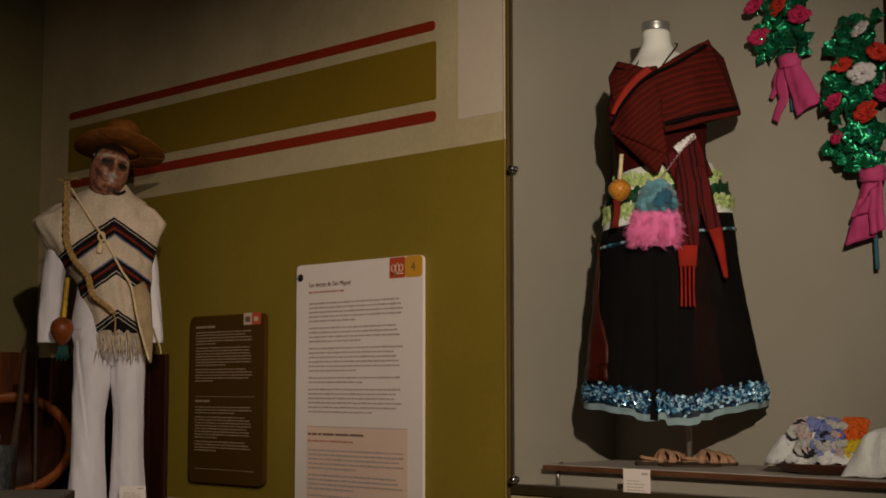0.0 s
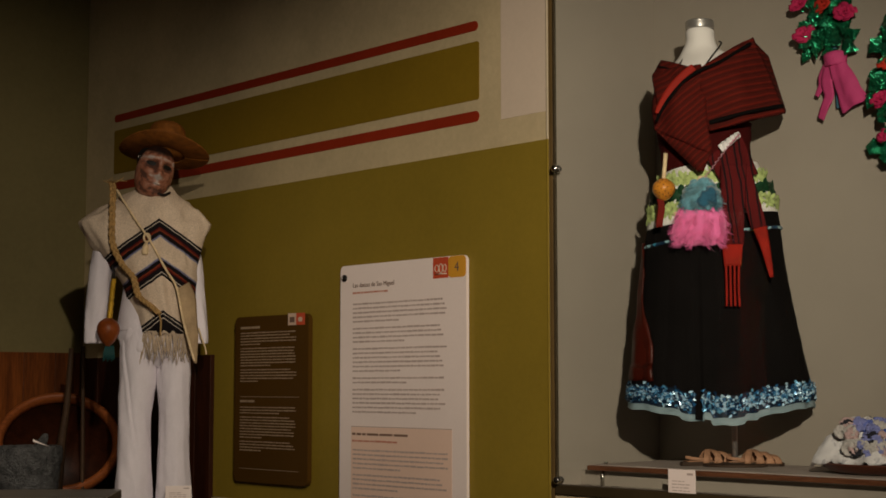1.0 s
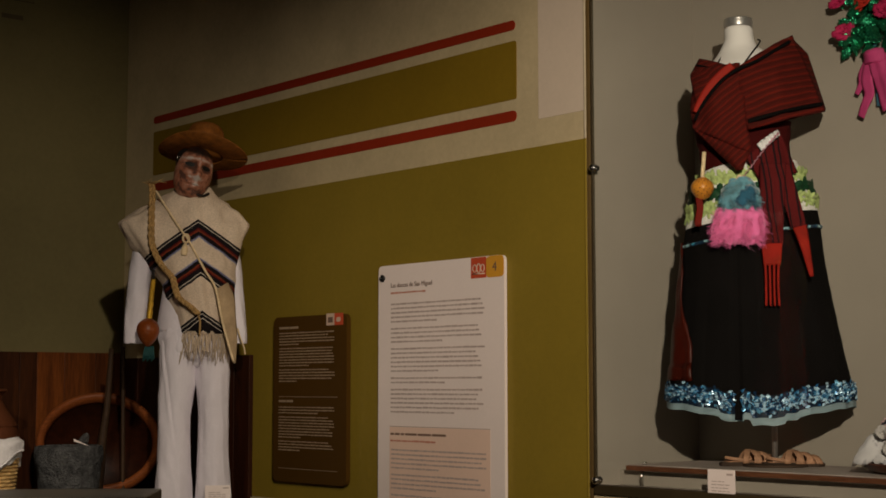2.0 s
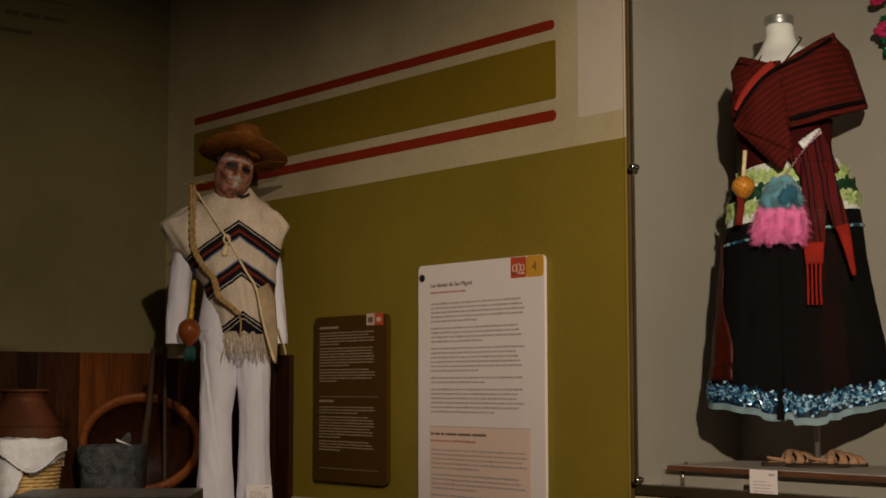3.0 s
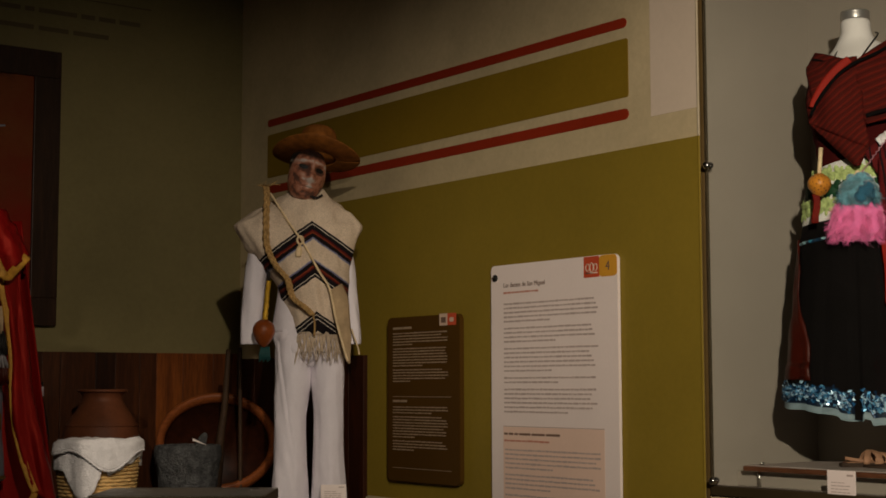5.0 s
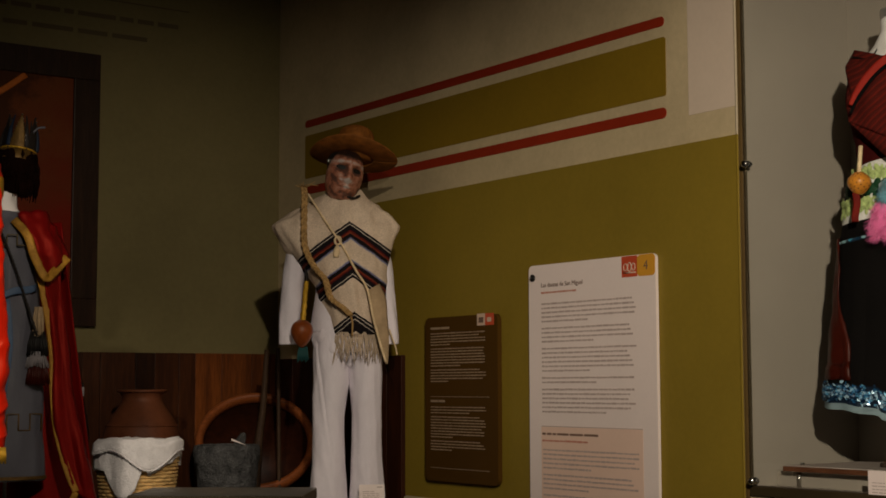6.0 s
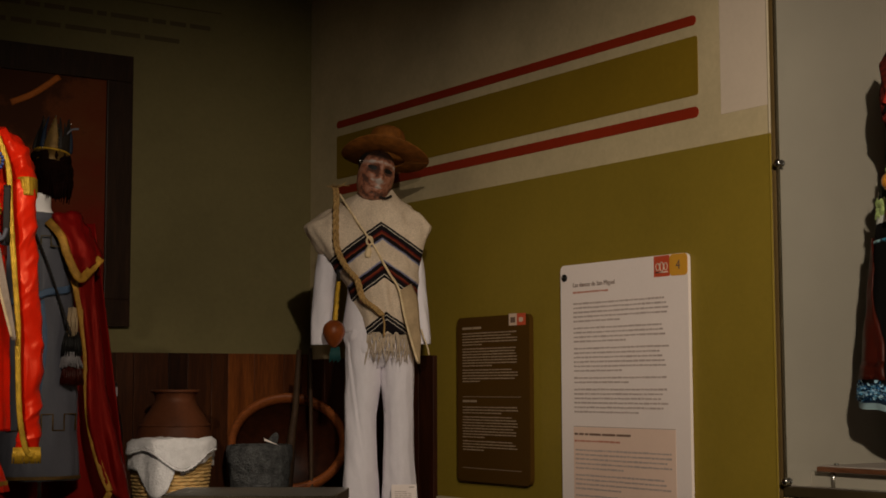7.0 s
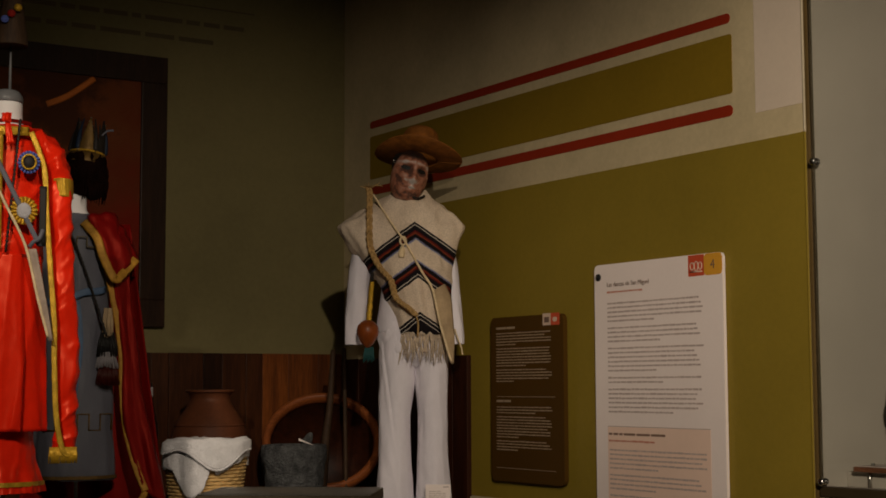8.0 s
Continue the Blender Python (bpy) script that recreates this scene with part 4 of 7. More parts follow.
part("flap", creased(sheet(bag_side, 10, 28, 0.007), 0.003, (20, 20, 10), 2.0), WOOL_BAND, bag)
part("edge", tube(bag_right, 0.0045, 7), WOOL_BAND, bag)

gourd = thing("gourd", MAN, "dark red lacquered gourd hung on a gold braid", "gourd")
part("body", loft(spaced([(1.172, -0.212, -0.10, 0.008, 0.008), (1.195, -0.212, -0.10, 0.030, 0.030), (1.228, -0.212, -0.10, 0.047, 0.047), (1.252, -0.212, -0.10, 0.049, 0.049), (1.276, -0.212, -0.10, 0.040, 0.040), (1.294, -0.212, -0.10, 0.016, 0.016)], 5), 28), GOURD_RED, gourd)
part("braid", loft(spaced([(1.29, -0.208, -0.09, 0.012, 0.008), (1.40, -0.200, -0.07, 0.011, 0.008), (1.47, -0.194, -0.04, 0.010, 0.008)], 12), 14, lambda a, z: 1 + 0.22 * math.sin(z * 420)), GOLD, gourd, "gold braid")
part("strap", tube(curve_points([(-0.194, -0.04, 1.47), (-0.196, -0.05, 1.56), (-0.20, -0.06, 1.66)]), 0.007, 8), MANNEQUIN_DARK, gourd)
bm = bmesh.new()
for k in range(12):
    x = -0.222 + 0.003 * k
    tube([(x, -0.10, 1.175), (x - 0.008 + 0.001 * k, -0.10, 1.14), (x - 0.01 + 0.0015 * k, -0.10, 1.105 + 0.004 * (k % 4))], [0.003, 0.003, 0.002], 5, bm)
part("tassel", bm, TEAL, gourd, "teal ribbon tassel")

hat = thing("straw_hat", MAN @ pose(0.016, 0.02, 2.050, -13, 7, 0), "tan straw hat with a wide curled brim", "hat")
part("crown", loft(spaced([(-0.005, 0, 0.01, 0.102, 0.108), (0.03, 0, 0.01, 0.096, 0.102), (0.085, 0, 0.01, 0.085, 0.092), (0.120, 0, 0.01, 0.074, 0.080), (0.136, 0, 0.01, 0.050, 0.055), (0.133, 0, 0.01, 0.02, 0.02)], 5), 48, lambda a, z: 1 + 0.006 * math.sin(z * 600)), STRAW, hat)


def brim(u, v):
    a, r = 2 * math.pi * u, 0.088 + 0.110 * v
    return (r * math.cos(a), 0.01 + r * 1.05 * math.sin(a), -0.008 + 0.006 * v ** 3 * math.cos(a) ** 2 + 0.026 * v ** 3 * math.sin(a) ** 2 + 0.004 * math.sin(3 * a + 1) * v + 0.0012 * math.sin(v * 60))


part("brim", sheet(brim, 72, 16, 0.005), STRAW, hat)
part("brim_edge", tube([brim(k / 72, 1.0) for k in range(73)], 0.0042, 6), STRAW, hat)

mask = thing("mask", MAN @ pose(-0.026, -0.062, 1.946, 6, 14, 17) @ Matrix.Diagonal((0.98, 0.95, 0.97, 1.0)), "painted wooden face mask with pale brow and nose", "mask")


def face(u, v):
    a, b = radians(-100 + 200 * u), radians(-78 + 156 * v)
    x, y, z = 0.083 * math.cos(b) ** 0.7 * math.sin(a), -0.075 * math.cos(b) ** 0.8 * math.cos(a), 0.118 * math.sin(b)
    x *= 1.0 - 0.10 * max(0, z / 0.118)
    g = lambda cx, cz, sx, sz: math.exp(-((x - cx) / sx) ** 2 - ((z - cz) / sz) ** 2)
    y += -0.026 * g(0, -0.012, 0.022, 0.024) - 0.012 * g(0, 0.03, 0.012, 0.03) + 0.030 * (g(-0.036, 0.030, 0.024, 0.016) + g(0.036, 0.030, 0.024, 0.016))
    y += -0.010 * (g(-0.032, 0.058, 0.026, 0.010) + g(0.032, 0.058, 0.026, 0.010)) - 0.010 * (g(-0.045, -0.012, 0.02, 0.02) + g(0.045, -0.012, 0.02, 0.02))
    y += -0.010 * g(0, -0.052, 0.026, 0.007) + 0.010 * g(0, -0.060, 0.024, 0.0035) - 0.009 * g(0, -0.069, 0.02, 0.007) - 0.008 * g(0, -0.1, 0.025, 0.015)
    return (x, y, z)


part("face", sheet(face, 64, 72, 0.006), MASK, mask)
for sx in (-1, 1):
    part("eye_hole", loft(spaced([(0, 0, 0, 0.002, 0.001), (0.002, 0, 0, 0.026, 0.018), (0.004, 0, 0, 0.025, 0.017), (0.005, 0, 0, 0.002, 0.001)], 3), 16), BLACK, mask).matrix_local = pose(0.037 * sx, -0.047, 0.028, 80, 0, 26 * sx)


part("earring", tube([(-0.088 + 0.007 * math.cos(a), -0.01, 0.045 + 0.007 * math.sin(a)) for a in [2 * math.pi * k / 12 for k in range(13)]], 0.0018, 6), CHROME, mask)


def card(m, w, h, label, group="object labels"):
    ob = thing("label_card", m, label, "label card", group)
    part("card", shift(rounded(w, h, 0.002, 0.0015), z=h / 2), PANEL_WHITE, ob, smooth=False)
    r = random.Random(int(w * 10000))
    bm = bmesh.new()
    for k in range(6):
        word_bars(bm, -w * 0.36, w * (0.1 if k == 0 else 0.30), h * 0.72 - k * h * 0.075, 0.0026, r, -0.0017, (0.01, 0.03), 0.004)
    part("print", bm, PRINT_GREY, ob, smooth=False)
    part("mark", block(w * 0.2, w * 0.42, -0.0022, -0.0016, h * 0.87, h * 0.92), PRINT_GREY, ob, smooth=False)
    return ob


card(MAN @ pose(0.098, -0.16, PLATFORM_Z + 0.004, -6), 0.110, 0.108, "small cream label card standing at the mannequin's feet")

# ---- the dress in the niche ----
DRESS = facing(4.17, 3.186)
SHELF_TOP = 0.721
FRONT = DRESS @ pose(0, 0, 0.028) @ Matrix.Scale(0.972, 4)
NECK = DRESS @ pose(0, 0, 0.018) @ Matrix.Scale(0.982, 4)
bm = loft(spaced([(1.60, 0.015, 0.02, 0.12, 0.085), (1.75, 0.005, 0.02, 0.125, 0.085), (1.95, -0.005, 0.01, 0.15, 0.11), (2.06, -0.008, 0.0, 0.175, 0.12), (2.10, -0.010, 0.002, 0.158, 0.108), (2.135, 0.004, 0.005, 0.122, 0.088), (2.162, 0.002, 0.008, 0.096, 0.068), (2.190, -0.013, 0.012, 0.066, 0.056), (2.22, -0.014, 0.01, 0.052, 0.052), (2.252, -0.016, 0.008, 0.0505, 0.052), (2.262, -0.016, 0.008, 0.045, 0.048)], 5), 40)
item("mannequin", bm, MANNEQUIN, DRESS, "headless cream mannequin bust wearing the dress", "mannequin")
item("neck_cap", loft(spaced([(2.262, -0.016, 0.008, 0.047, 0.050), (2.268, -0.016, 0.008, 0.050, 0.052), (2.285, -0.016, 0.008, 0.050, 0.052), (2.294, -0.016, 0.008, 0.046, 0.048), (2.296, -0.016, 0.008, 0.01, 0.01)], 4), 32), SATIN_STEEL, DRESS, "polished steel cap on the mannequin's neck", "neck cap")
stand = thing("mannequin_stand", DRESS @ pose(0.08, 0.03, SHELF_TOP), "steel rod and round foot carrying the mannequin", "stand")
part("foot", loft(spaced([(0.0, 0, 0, 0.11, 0.09), (0.006, 0, 0, 0.11, 0.09), (0.010, 0, 0, 0.10, 0.08), (0.011, 0, 0, 0.01, 0.01)], 3), 32), SOLE, stand, "dark round foot")
part("rod", loft([(0.01, 0, 0, 0.010, 0.010), (0.95, 0, 0, 0.010, 0.010)], 12), SATIN_STEEL, stand, "dull steel rod")

SKIRT = [(0.895, 0.032, 0.0, 0.318, 0.205), (0.967, 0.031, 0.0, 0.312, 0.2), (1.10, 0.027, 0.0, 0.292, 0.192), (1.249, 0.023, 0.0, 0.270, 0.18), (1.40, 0.018, 0.0, 0.248, 0.168), (1.555, 0.015, 0.005, 0.227, 0.155), (1.68, 0.016, 0.01, 0.192, 0.135), (1.775, 0.018, 0.015, 0.158, 0.115)]


PLEATS = ((180, 232, 1.000, 0.004), (232, 253, 0.982, -0.004), (253, 259.5, 0.925, 0.010), (259.5, 289, 1.012, -0.008), (289, 302.5, 0.996, 0.001), (302.5, 360, 0.980, 0.008))


def pleat(a):
    """Radius and drop of the flat pleat at an angle; the front ones overlap in steps."""
    d = math.degrees(a) % 360
    for a0, a1, r, dz in PLEATS:
        if a0 <= d < a1:
            return r, dz
    return 0.99, 0.006


def skirt_fold(a, z):
    k = max(0.0, min(1.0, (1.62 - z) / 0.72))
    return 1 + k * (pleat(a)[0] - 1 + 0.012 * math.sin(9 * a + 1.2) + 0.008 * math.sin(14 * a + 3 * z) + 0.006 * math.sin(23 * a))


def skirt_ring(z, grow):
    rings = spaced(SKIRT, 12)
    r = min(rings, key=lambda q: abs(q[0] - z))
    return (z, r[1], r[2], r[3] * grow, r[4] * grow)


def dipped(bm):
    """The hem hangs lower in front, in uneven scallops."""
    for v in bm.verts:
        k = max(0.0, min(1.0, (1.25 - v.co.z) / 0.35))
        a = math.atan2(v.co.y, v.co.x - 0.04)
        v.co.z -= k * (0.044 * max(0.0, -math.sin(a)) ** 2 - 0.025 - pleat(a)[1] + 0.002 * math.sin(17 * a))
    return bm


skirt = thing("skirt", DRESS, "long black skirt with a floral yoke and blue sequin hem", "skirt")
def slanted(bm):
    """The yoke's seam rises towards one side."""
    for v in bm.verts:
        z = v.co.z
        k = max(0.0, (z - 1.40) / 0.155) if z <= 1.555 else max(0.0, (1.80 - z) / 0.245)
        v.co.z += 0.13 * (v.co.x + 0.14) * k
    return bm


part("cloth", slanted(dipped(loft([skirt_ring(0.900 + 0.655 * k / 30, 1.0) for k in range(31)], 240, skirt_fold, cap=False))), SKIRT_BLACK, skirt, "black pleated wool")
yoke = part("yoke", slanted(loft([skirt_ring(1.553 + 0.222 * k / 12, 1.004) for k in range(13)], 96, skirt_fold, cap=False)), YOKE_CLOTH, skirt, "cream cotton yoke")


def sewn(a, z, count, long, wide, material, name, rng, spread=360.0):
    """A flower or leaf spray of flat petals lying on the yoke."""
    bm = bmesh.new()
    c = skirt_ring(z, 1.016)
    p = Vector((c[1] + c[3] * math.cos(a), c[2] + c[4] * math.sin(a), z))
    out = Vector((math.cos(a) * c[4], math.sin(a) * c[3], 0)).normalized()
    along = out.cross(Vector((0, 0, 1)))
    for k in range(count):
        th = radians(spread * (k + rng.uniform(-0.3, 0.3)) / count + 90 - spread / 2)
        way = along * math.cos(th) + Vector((0, 0, 1)) * math.sin(th)
        side = way.cross(out)
        ln, w, lift = long * rng.uniform(0.7, 1.15), wide * rng.uniform(0.8, 1.2), rng.uniform(0.002, 0.008)
        rim = [p + way * ln * (0.5 - 0.5 * math.cos(q)) + side * w * math.sin(q) * (1 if q < math.pi else 1) + out * lift * math.sin(q / 2) for q in [2 * math.pi * i / 10 for i in range(10)]]
        mid = bm.verts.new(p + way * ln * 0.5 + out * (lift + 0.004))
        vs = [bm.verts.new(q) for q in rim]
        for i in range(10):
            bm.faces.new((mid, vs[i], vs[(i + 1) % 10]))
    part(name, slanted(bm), material, yoke)


rng = random.Random(8)
for row, z in ((0, 1.712), (1, 1.598)):
    for k in range(11):
        sewn(radians(188 + 17 * k + 8 * row), z + rng.uniform(-0.008, 0.008), 9, 0.040, 0.009, BLOOM, "flower", rng)
for k in range(10):
    sewn(radians(186 + 18 * k), 1.648 + rng.uniform(-0.006, 0.006), 6, 0.046, 0.014, LEAF_GREEN, "leaf_spray", rng, 300.0)
DEEP = (radians(253), radians(259.5))
tucked = lambda a, z: skirt_fold(a, z) * (0.90 if DEEP[0] + 0.02 <= a <= DEEP[1] - 0.02 else 1.0)
wavy = lambda a, z: tucked(a, z) + 0.004 * math.sin(60 * a) + 0.003 * math.sin(97 * a + 90 * z)
part("sequin_trim", dipped(loft([skirt_ring(0.918 + 0.070 * k / 8, 1.014 + 0.008 * math.sin(k * 2.4)) for k in range(9)], 240, wavy, cap=False)), DEEP_BLUE, skirt, "deep blue band under the sequins")
rng = random.Random(14)
bm = bmesh.new()
for k in range(1700):
    a, z = radians(rng.uniform(168, 372)), min(1.0, max(0.924, rng.gauss(0.957, 0.0145)))
    if DEEP[0] + 0.01 < a < DEEP[1] - 0.01:
        continue
    c = skirt_ring(z, 1.02)
    f = skirt_fold(a, z)
    p = Vector((c[1] + c[3] * f * math.cos(a), c[2] + c[4] * f * math.sin(a), z))
    out = Vector((math.cos(a) * c[4], math.sin(a) * c[3], 0)).normalized()
    along = out.cross(Vector((0, 0, 1)))
    tilt = rng.uniform(-1.0, 1.0) + (1.1 if k % 2 else -1.1)
    way = (along * math.sin(tilt) + Vector((0, 0, 1)) * math.cos(tilt)).normalized()
    side = way.cross(out)
    ln, w, lift = rng.uniform(0.011, 0.020), rng.uniform(0.0034, 0.0066), rng.uniform(0.001, 0.010)
    q = [p - way * ln * 0.5, p + side * w + out * lift, p + way * ln * 0.5 + out * rng.uniform(0, 0.006), p - side * w + out * lift * 0.5]
    bm.faces.new([bm.verts.new(v) for v in q])
tagged(part("sequins", dipped(bm), SEQUIN_BITS, skirt, "glittering loose blue sequins", smooth=False), kind="stuff")
part("hem_ribbon", dipped(loft([skirt_ring(0.895 + 0.024 * k / 3, 1.010) for k in range(4)], 240, tucked, cap=False)), SILVER_RIBBON, skirt, "grey-blue satin ribbon")


def ring_on_skirt(z, tilt, r, grow):
    c = skirt_ring(z, grow)
    return tube([(c[1] + c[3] * math.cos(a), c[2] + c[4] * math.sin(a), z + tilt * math.cos(a)) for a in [2 * math.pi * k / 90 for k in range(91)]], r, 6)


def side_panel(u, v):
    a, z = radians(160 + u * (26 + 42 * v ** 0.8 + 3 * math.sin(11 * v))), 1.50 - 0.50 * v
    c, f = skirt_ring(z, 1.022 + 0.008 * math.sin(21 * u)), skirt_fold(a, z)
    return (c[1] + c[3] * f * math.cos(a), c[2] + c[4] * f * math.sin(a), z + (0.018 if z < 1.06 else 0.0))


part("edging", ring_on_skirt(1.514, 0.032, 0.006, 1.012), SEQUIN, skirt, "narrow blue sequin edging")
part("side_panel", creased(sheet(side_panel, 14, 30, 0.003), 0.005, (20, 20, 6), 3.0), BROWN_RED, skirt, "maroon side panel")

shawl = thing("shawl", DRESS @ pose(0.008, 0, 0.016) @ Matrix.Diagonal((1.0, 1.0, 0.984, 1.0)), "dark red woven shawl with black stripes crossed over the shoulders", "shawl")
part("back", loft(spaced([(1.955, 0.0, 0.02, 0.18, 0.10), (1.98, 0.0, 0.02, 0.19, 0.105), (2.05, -0.01, 0.03, 0.182, 0.10), (2.09, -0.012, 0.04, 0.172, 0.09)], 4), 48, cap=False), SHAWL_A, shawl)
part("front_fold", creased(sheet(quad((-0.035, -0.125, 2.105), (0.158, -0.035, 2.235), (0.262, -0.06, 1.955), (0.004, -0.155, 1.885), 0.055, 0.004, 2.0), 36, 36, 0.006), 0.006, (9, 9, 12), 1.0), SHAWL_A, shawl)
part("side_fold", sheet(quad((0.150, -0.03, 2.235), (0.212, 0.03, 2.182), (0.270, 0.06, 1.985), (0.262, -0.055, 1.958), 0.0, 0.0), 12, 16, 0.006), SHAWL_A, shawl)
part("border", sheet(quad((0.002, -0.167, 1.917), (0.255, -0.067, 1.987), (0.2585, -0.066, 1.974), (0.003, -0.165, 1.903), 0.045), 28, 4, 0.004), SKIRT_BLACK, shawl, "black border band")
part("front_fold", creased(sheet(quad((-0.187, -0.05, 2.115), (-0.022, -0.125, 2.125), (0.008, -0.17, 1.80), (-0.186, -0.10, 1.905), 0.04, 0.003, 2.0, 1.0), 24, 26, 0.006), 0.006, (10, 10, 9), 4.0), SHAWL_B, shawl)
part("lower_corner", sheet(quad((-0.186, -0.10, 1.906), (0.008, -0.17, 1.802), (-0.020, -0.168, 1.742), (-0.034, -0.165, 1.738), 0.02), 20, 14, 0.006), SHAWL_B, shawl)
part("shoulder_fold", sheet(quad((-0.160, -0.03, 2.168), (-0.040, -0.118, 2.112), (-0.168, -0.118, 1.965), (-0.192, -0.05, 2.105), 0.025), 18, 18, 0.006), SHAWL_A, shawl)
part("red_edge", band(curve_points([(-0.046, -0.155, 2.112), (-0.085, -0.152, 2.082), (-0.128, -0.145, 2.035), (-0.158, -0.135, 1.985), (-0.170, -0.13, 1.955)]), 0.026, 0.005), SHAWL_EDGE, shawl, "bright red folded edge")
part("black_edge", tube(curve_points([(0.150, -0.085, 2.205), (0.05, -0.14, 2.135), (-0.03, -0.165, 2.095), (-0.085, -0.17, 2.055), (-0.14, -0.16, 1.99), (-0.178, -0.145, 1.925)]), 0.0075, 8, flat=0.3), SKIRT_BLACK, shawl, "black border band")
part("black_edge", tube(curve_points([(-0.168, -0.055, 2.140), (-0.11, -0.10, 2.118), (-0.055, -0.135, 2.100)]), 0.009, 8, flat=0.3), SKIRT_BLACK, shawl, "black border band")

necklace = thing("necklace", NECK, "thin dark cord necklace on the mannequin", "necklace")
part("cord", tube(curve_points([(0.052, 0.0, 2.238), (0.058, -0.03, 2.222), (0.025, -0.095, 2.165), (-0.018, -0.145, 2.095)]), 0.0032, 6), BLACK, necklace)
part("cord", tube(curve_points([(-0.065, 0.0, 2.205), (-0.078, -0.04, 2.17), (-0.09, -0.09, 2.135), (-0.08, -0.12, 2.105)]), 0.0032, 6), BLACK, necklace)

RIBBON_RED = plain("dark_red_ribbon", (0.15, 0.010, 0.006), 0.7, 20, 120, 0.25, 0.3, 0.002, spec=0.1)
PICOT = plain("pink_picot_cotton", (0.55, 0.27, 0.33), 0.8, 60, 200, 0.3, 0.4, 0.002)
WAIST = plain("dark_maroon_wool", (0.055, 0.006, 0.006), 0.9, 10, 160, 0.3, 0.5, 0.003, spec=0.05)
sash = thing("sash", FRONT, "dark red woven sash with black stripes and scarlet fringe", "sash")
# Waist band made wider than it is; the excess stands for wall shadow.
part("waist_band", creased(loft(spaced([(1.752, 0.010, 0.015, 0.166, 0.120), (1.79, 0.002, 0.015, 0.163, 0.118), (1.84, -0.004, 0.02, 0.163, 0.120), (1.90, -0.008, 0.02, 0.170, 0.128), (1.945, -0.010, 0.02, 0.176, 0.134)], 5), 64, cap=False), 0.004, (8, 8, 30), 2.0), WAIST, sash, "dark maroon waist band, widened in place of wall shadow")
part("wrap", sheet(quad((0.0, -0.150, 1.80), (0.118, -0.11, 1.895), (0.178, -0.10, 1.745), (0.055, -0.158, 1.700), 0.025, 0.003), 18, 14, 0.006), SASH, sash)
part("tail", creased(sheet(lambda u, v: (0.072 + 0.010 * v + (u - 0.5) * (0.085 - 0.010 * v) + 0.02 * (1 - v), -0.185 - 0.022 * v - 0.005 * math.sin(6 * u), 1.77 - 0.285 * v), 10, 24, 0.006), 0.004, (30, 10, 4), 4.0), SASH, sash)
part("tail", sheet(lambda u, v: (0.122 + 0.055 * v + (u - 0.5) * 0.055, -0.165 - 0.028 * v, 1.77 - 0.23 * v), 8, 20, 0.006), SASH, sash)
part("fringe", sheet(lambda u, v: (0.083 + (u - 0.5) * (0.07 - 0.012 * v), -0.210, 1.487 - 0.075 * v), 8, 8, 0.007), FRINGE_RED, sash, "scarlet knotted yarn")
for k in range(4):
    part("strand", tube(curve_points([(0.060 + 0.0145 * k, -0.210, 1.415), (0.061 + 0.0135 * k, -0.214, 1.34), (0.060 + 0.0145 * k, -0.214, 1.272)]), 0.0045, 6), FRINGE_RED, sash, "scarlet yarn strand")
part("strand", tube(curve_points([(0.178, -0.195, 1.545), (0.196, -0.198, 1.47), (0.214, -0.2, 1.372)]), [0.026 - 0.0016 * k for k in range(13)], 8, flat=0.3), FRINGE_RED, sash, "scarlet yarn strand")
item("lace_cuff", creased(sheet(quad((0.040, -0.170, 1.840), (0.112, -0.142, 1.893), (0.118, -0.150, 1.872), (0.056, -0.180, 1.815), 0.012, 0.005, 5), 24, 10, 0.004), 0.0018, (40, 40, 40), 1.0), NAPKIN, FRONT, "white lace edge of the blouse under the shawl", "lace")
item("lace_ribbon", tube([(0.112 - 0.135 * k / 44 + 0.0035 * math.sin(k * 1.9), -0.160 - 0.03 * math.sin(math.pi * min(1, k / 30)), 1.878 - 0.165 * k / 44 + 0.003 * math.cos(k * 1.9)) for k in range(45)], 0.0036, 6, flat=0.5), PICOT, FRONT, "narrow pink picot ribbon at the waist", "ribbon")

rattle = thing("gourd_rattle", FRONT, "ochre dotted gourd rattle on a stick with red ribbon", "rattle")
part("body", loft(spaced([(1.648, -0.150, -0.175, 0.006, 0.006), (1.657, -0.150, -0.175, 0.022, 0.022), (1.682, -0.150, -0.175, 0.039, 0.039), (1.706, -0.150, -0.175, 0.037, 0.037), (1.724, -0.150, -0.175, 0.018, 0.018), (1.728, -0.150, -0.175, 0.006, 0.006)], 5), 28), GOURD_GOLD, rattle)
part("stick", tube([(-0.150, -0.175, 1.725), (-0.146, -0.172, 1.77), (-0.142, -0.168, 1.818)], 0.0075, 8), CORD, rattle)
part("ribbon", sheet(lambda u, v: (-0.163 + 0.004 * math.sin(5 * v) + (u - 0.5) * 0.024, -0.182, 1.655 - 0.10 * v), 5, 12, 0.004), RIBBON_RED, rattle, "dark red ribbon")
bm = bmesh.new()
for k in range(26):
    a, b = radians(200 + 140 * ((k * 0.618) % 1)), radians(-55 + 110 * k / 26)
    bmesh.ops.create_uvsphere(bm, u_segments=6, v_segments=4, radius=0.0026, matrix=Matrix.Translation((-0.150 + 0.039 * math.cos(b) * math.cos(a), -0.175 + 0.039 * math.cos(b) * math.sin(a), 1.69 + 0.037 * math.sin(b))))
part("dots", bm, SOLE, rattle, "dark dots")


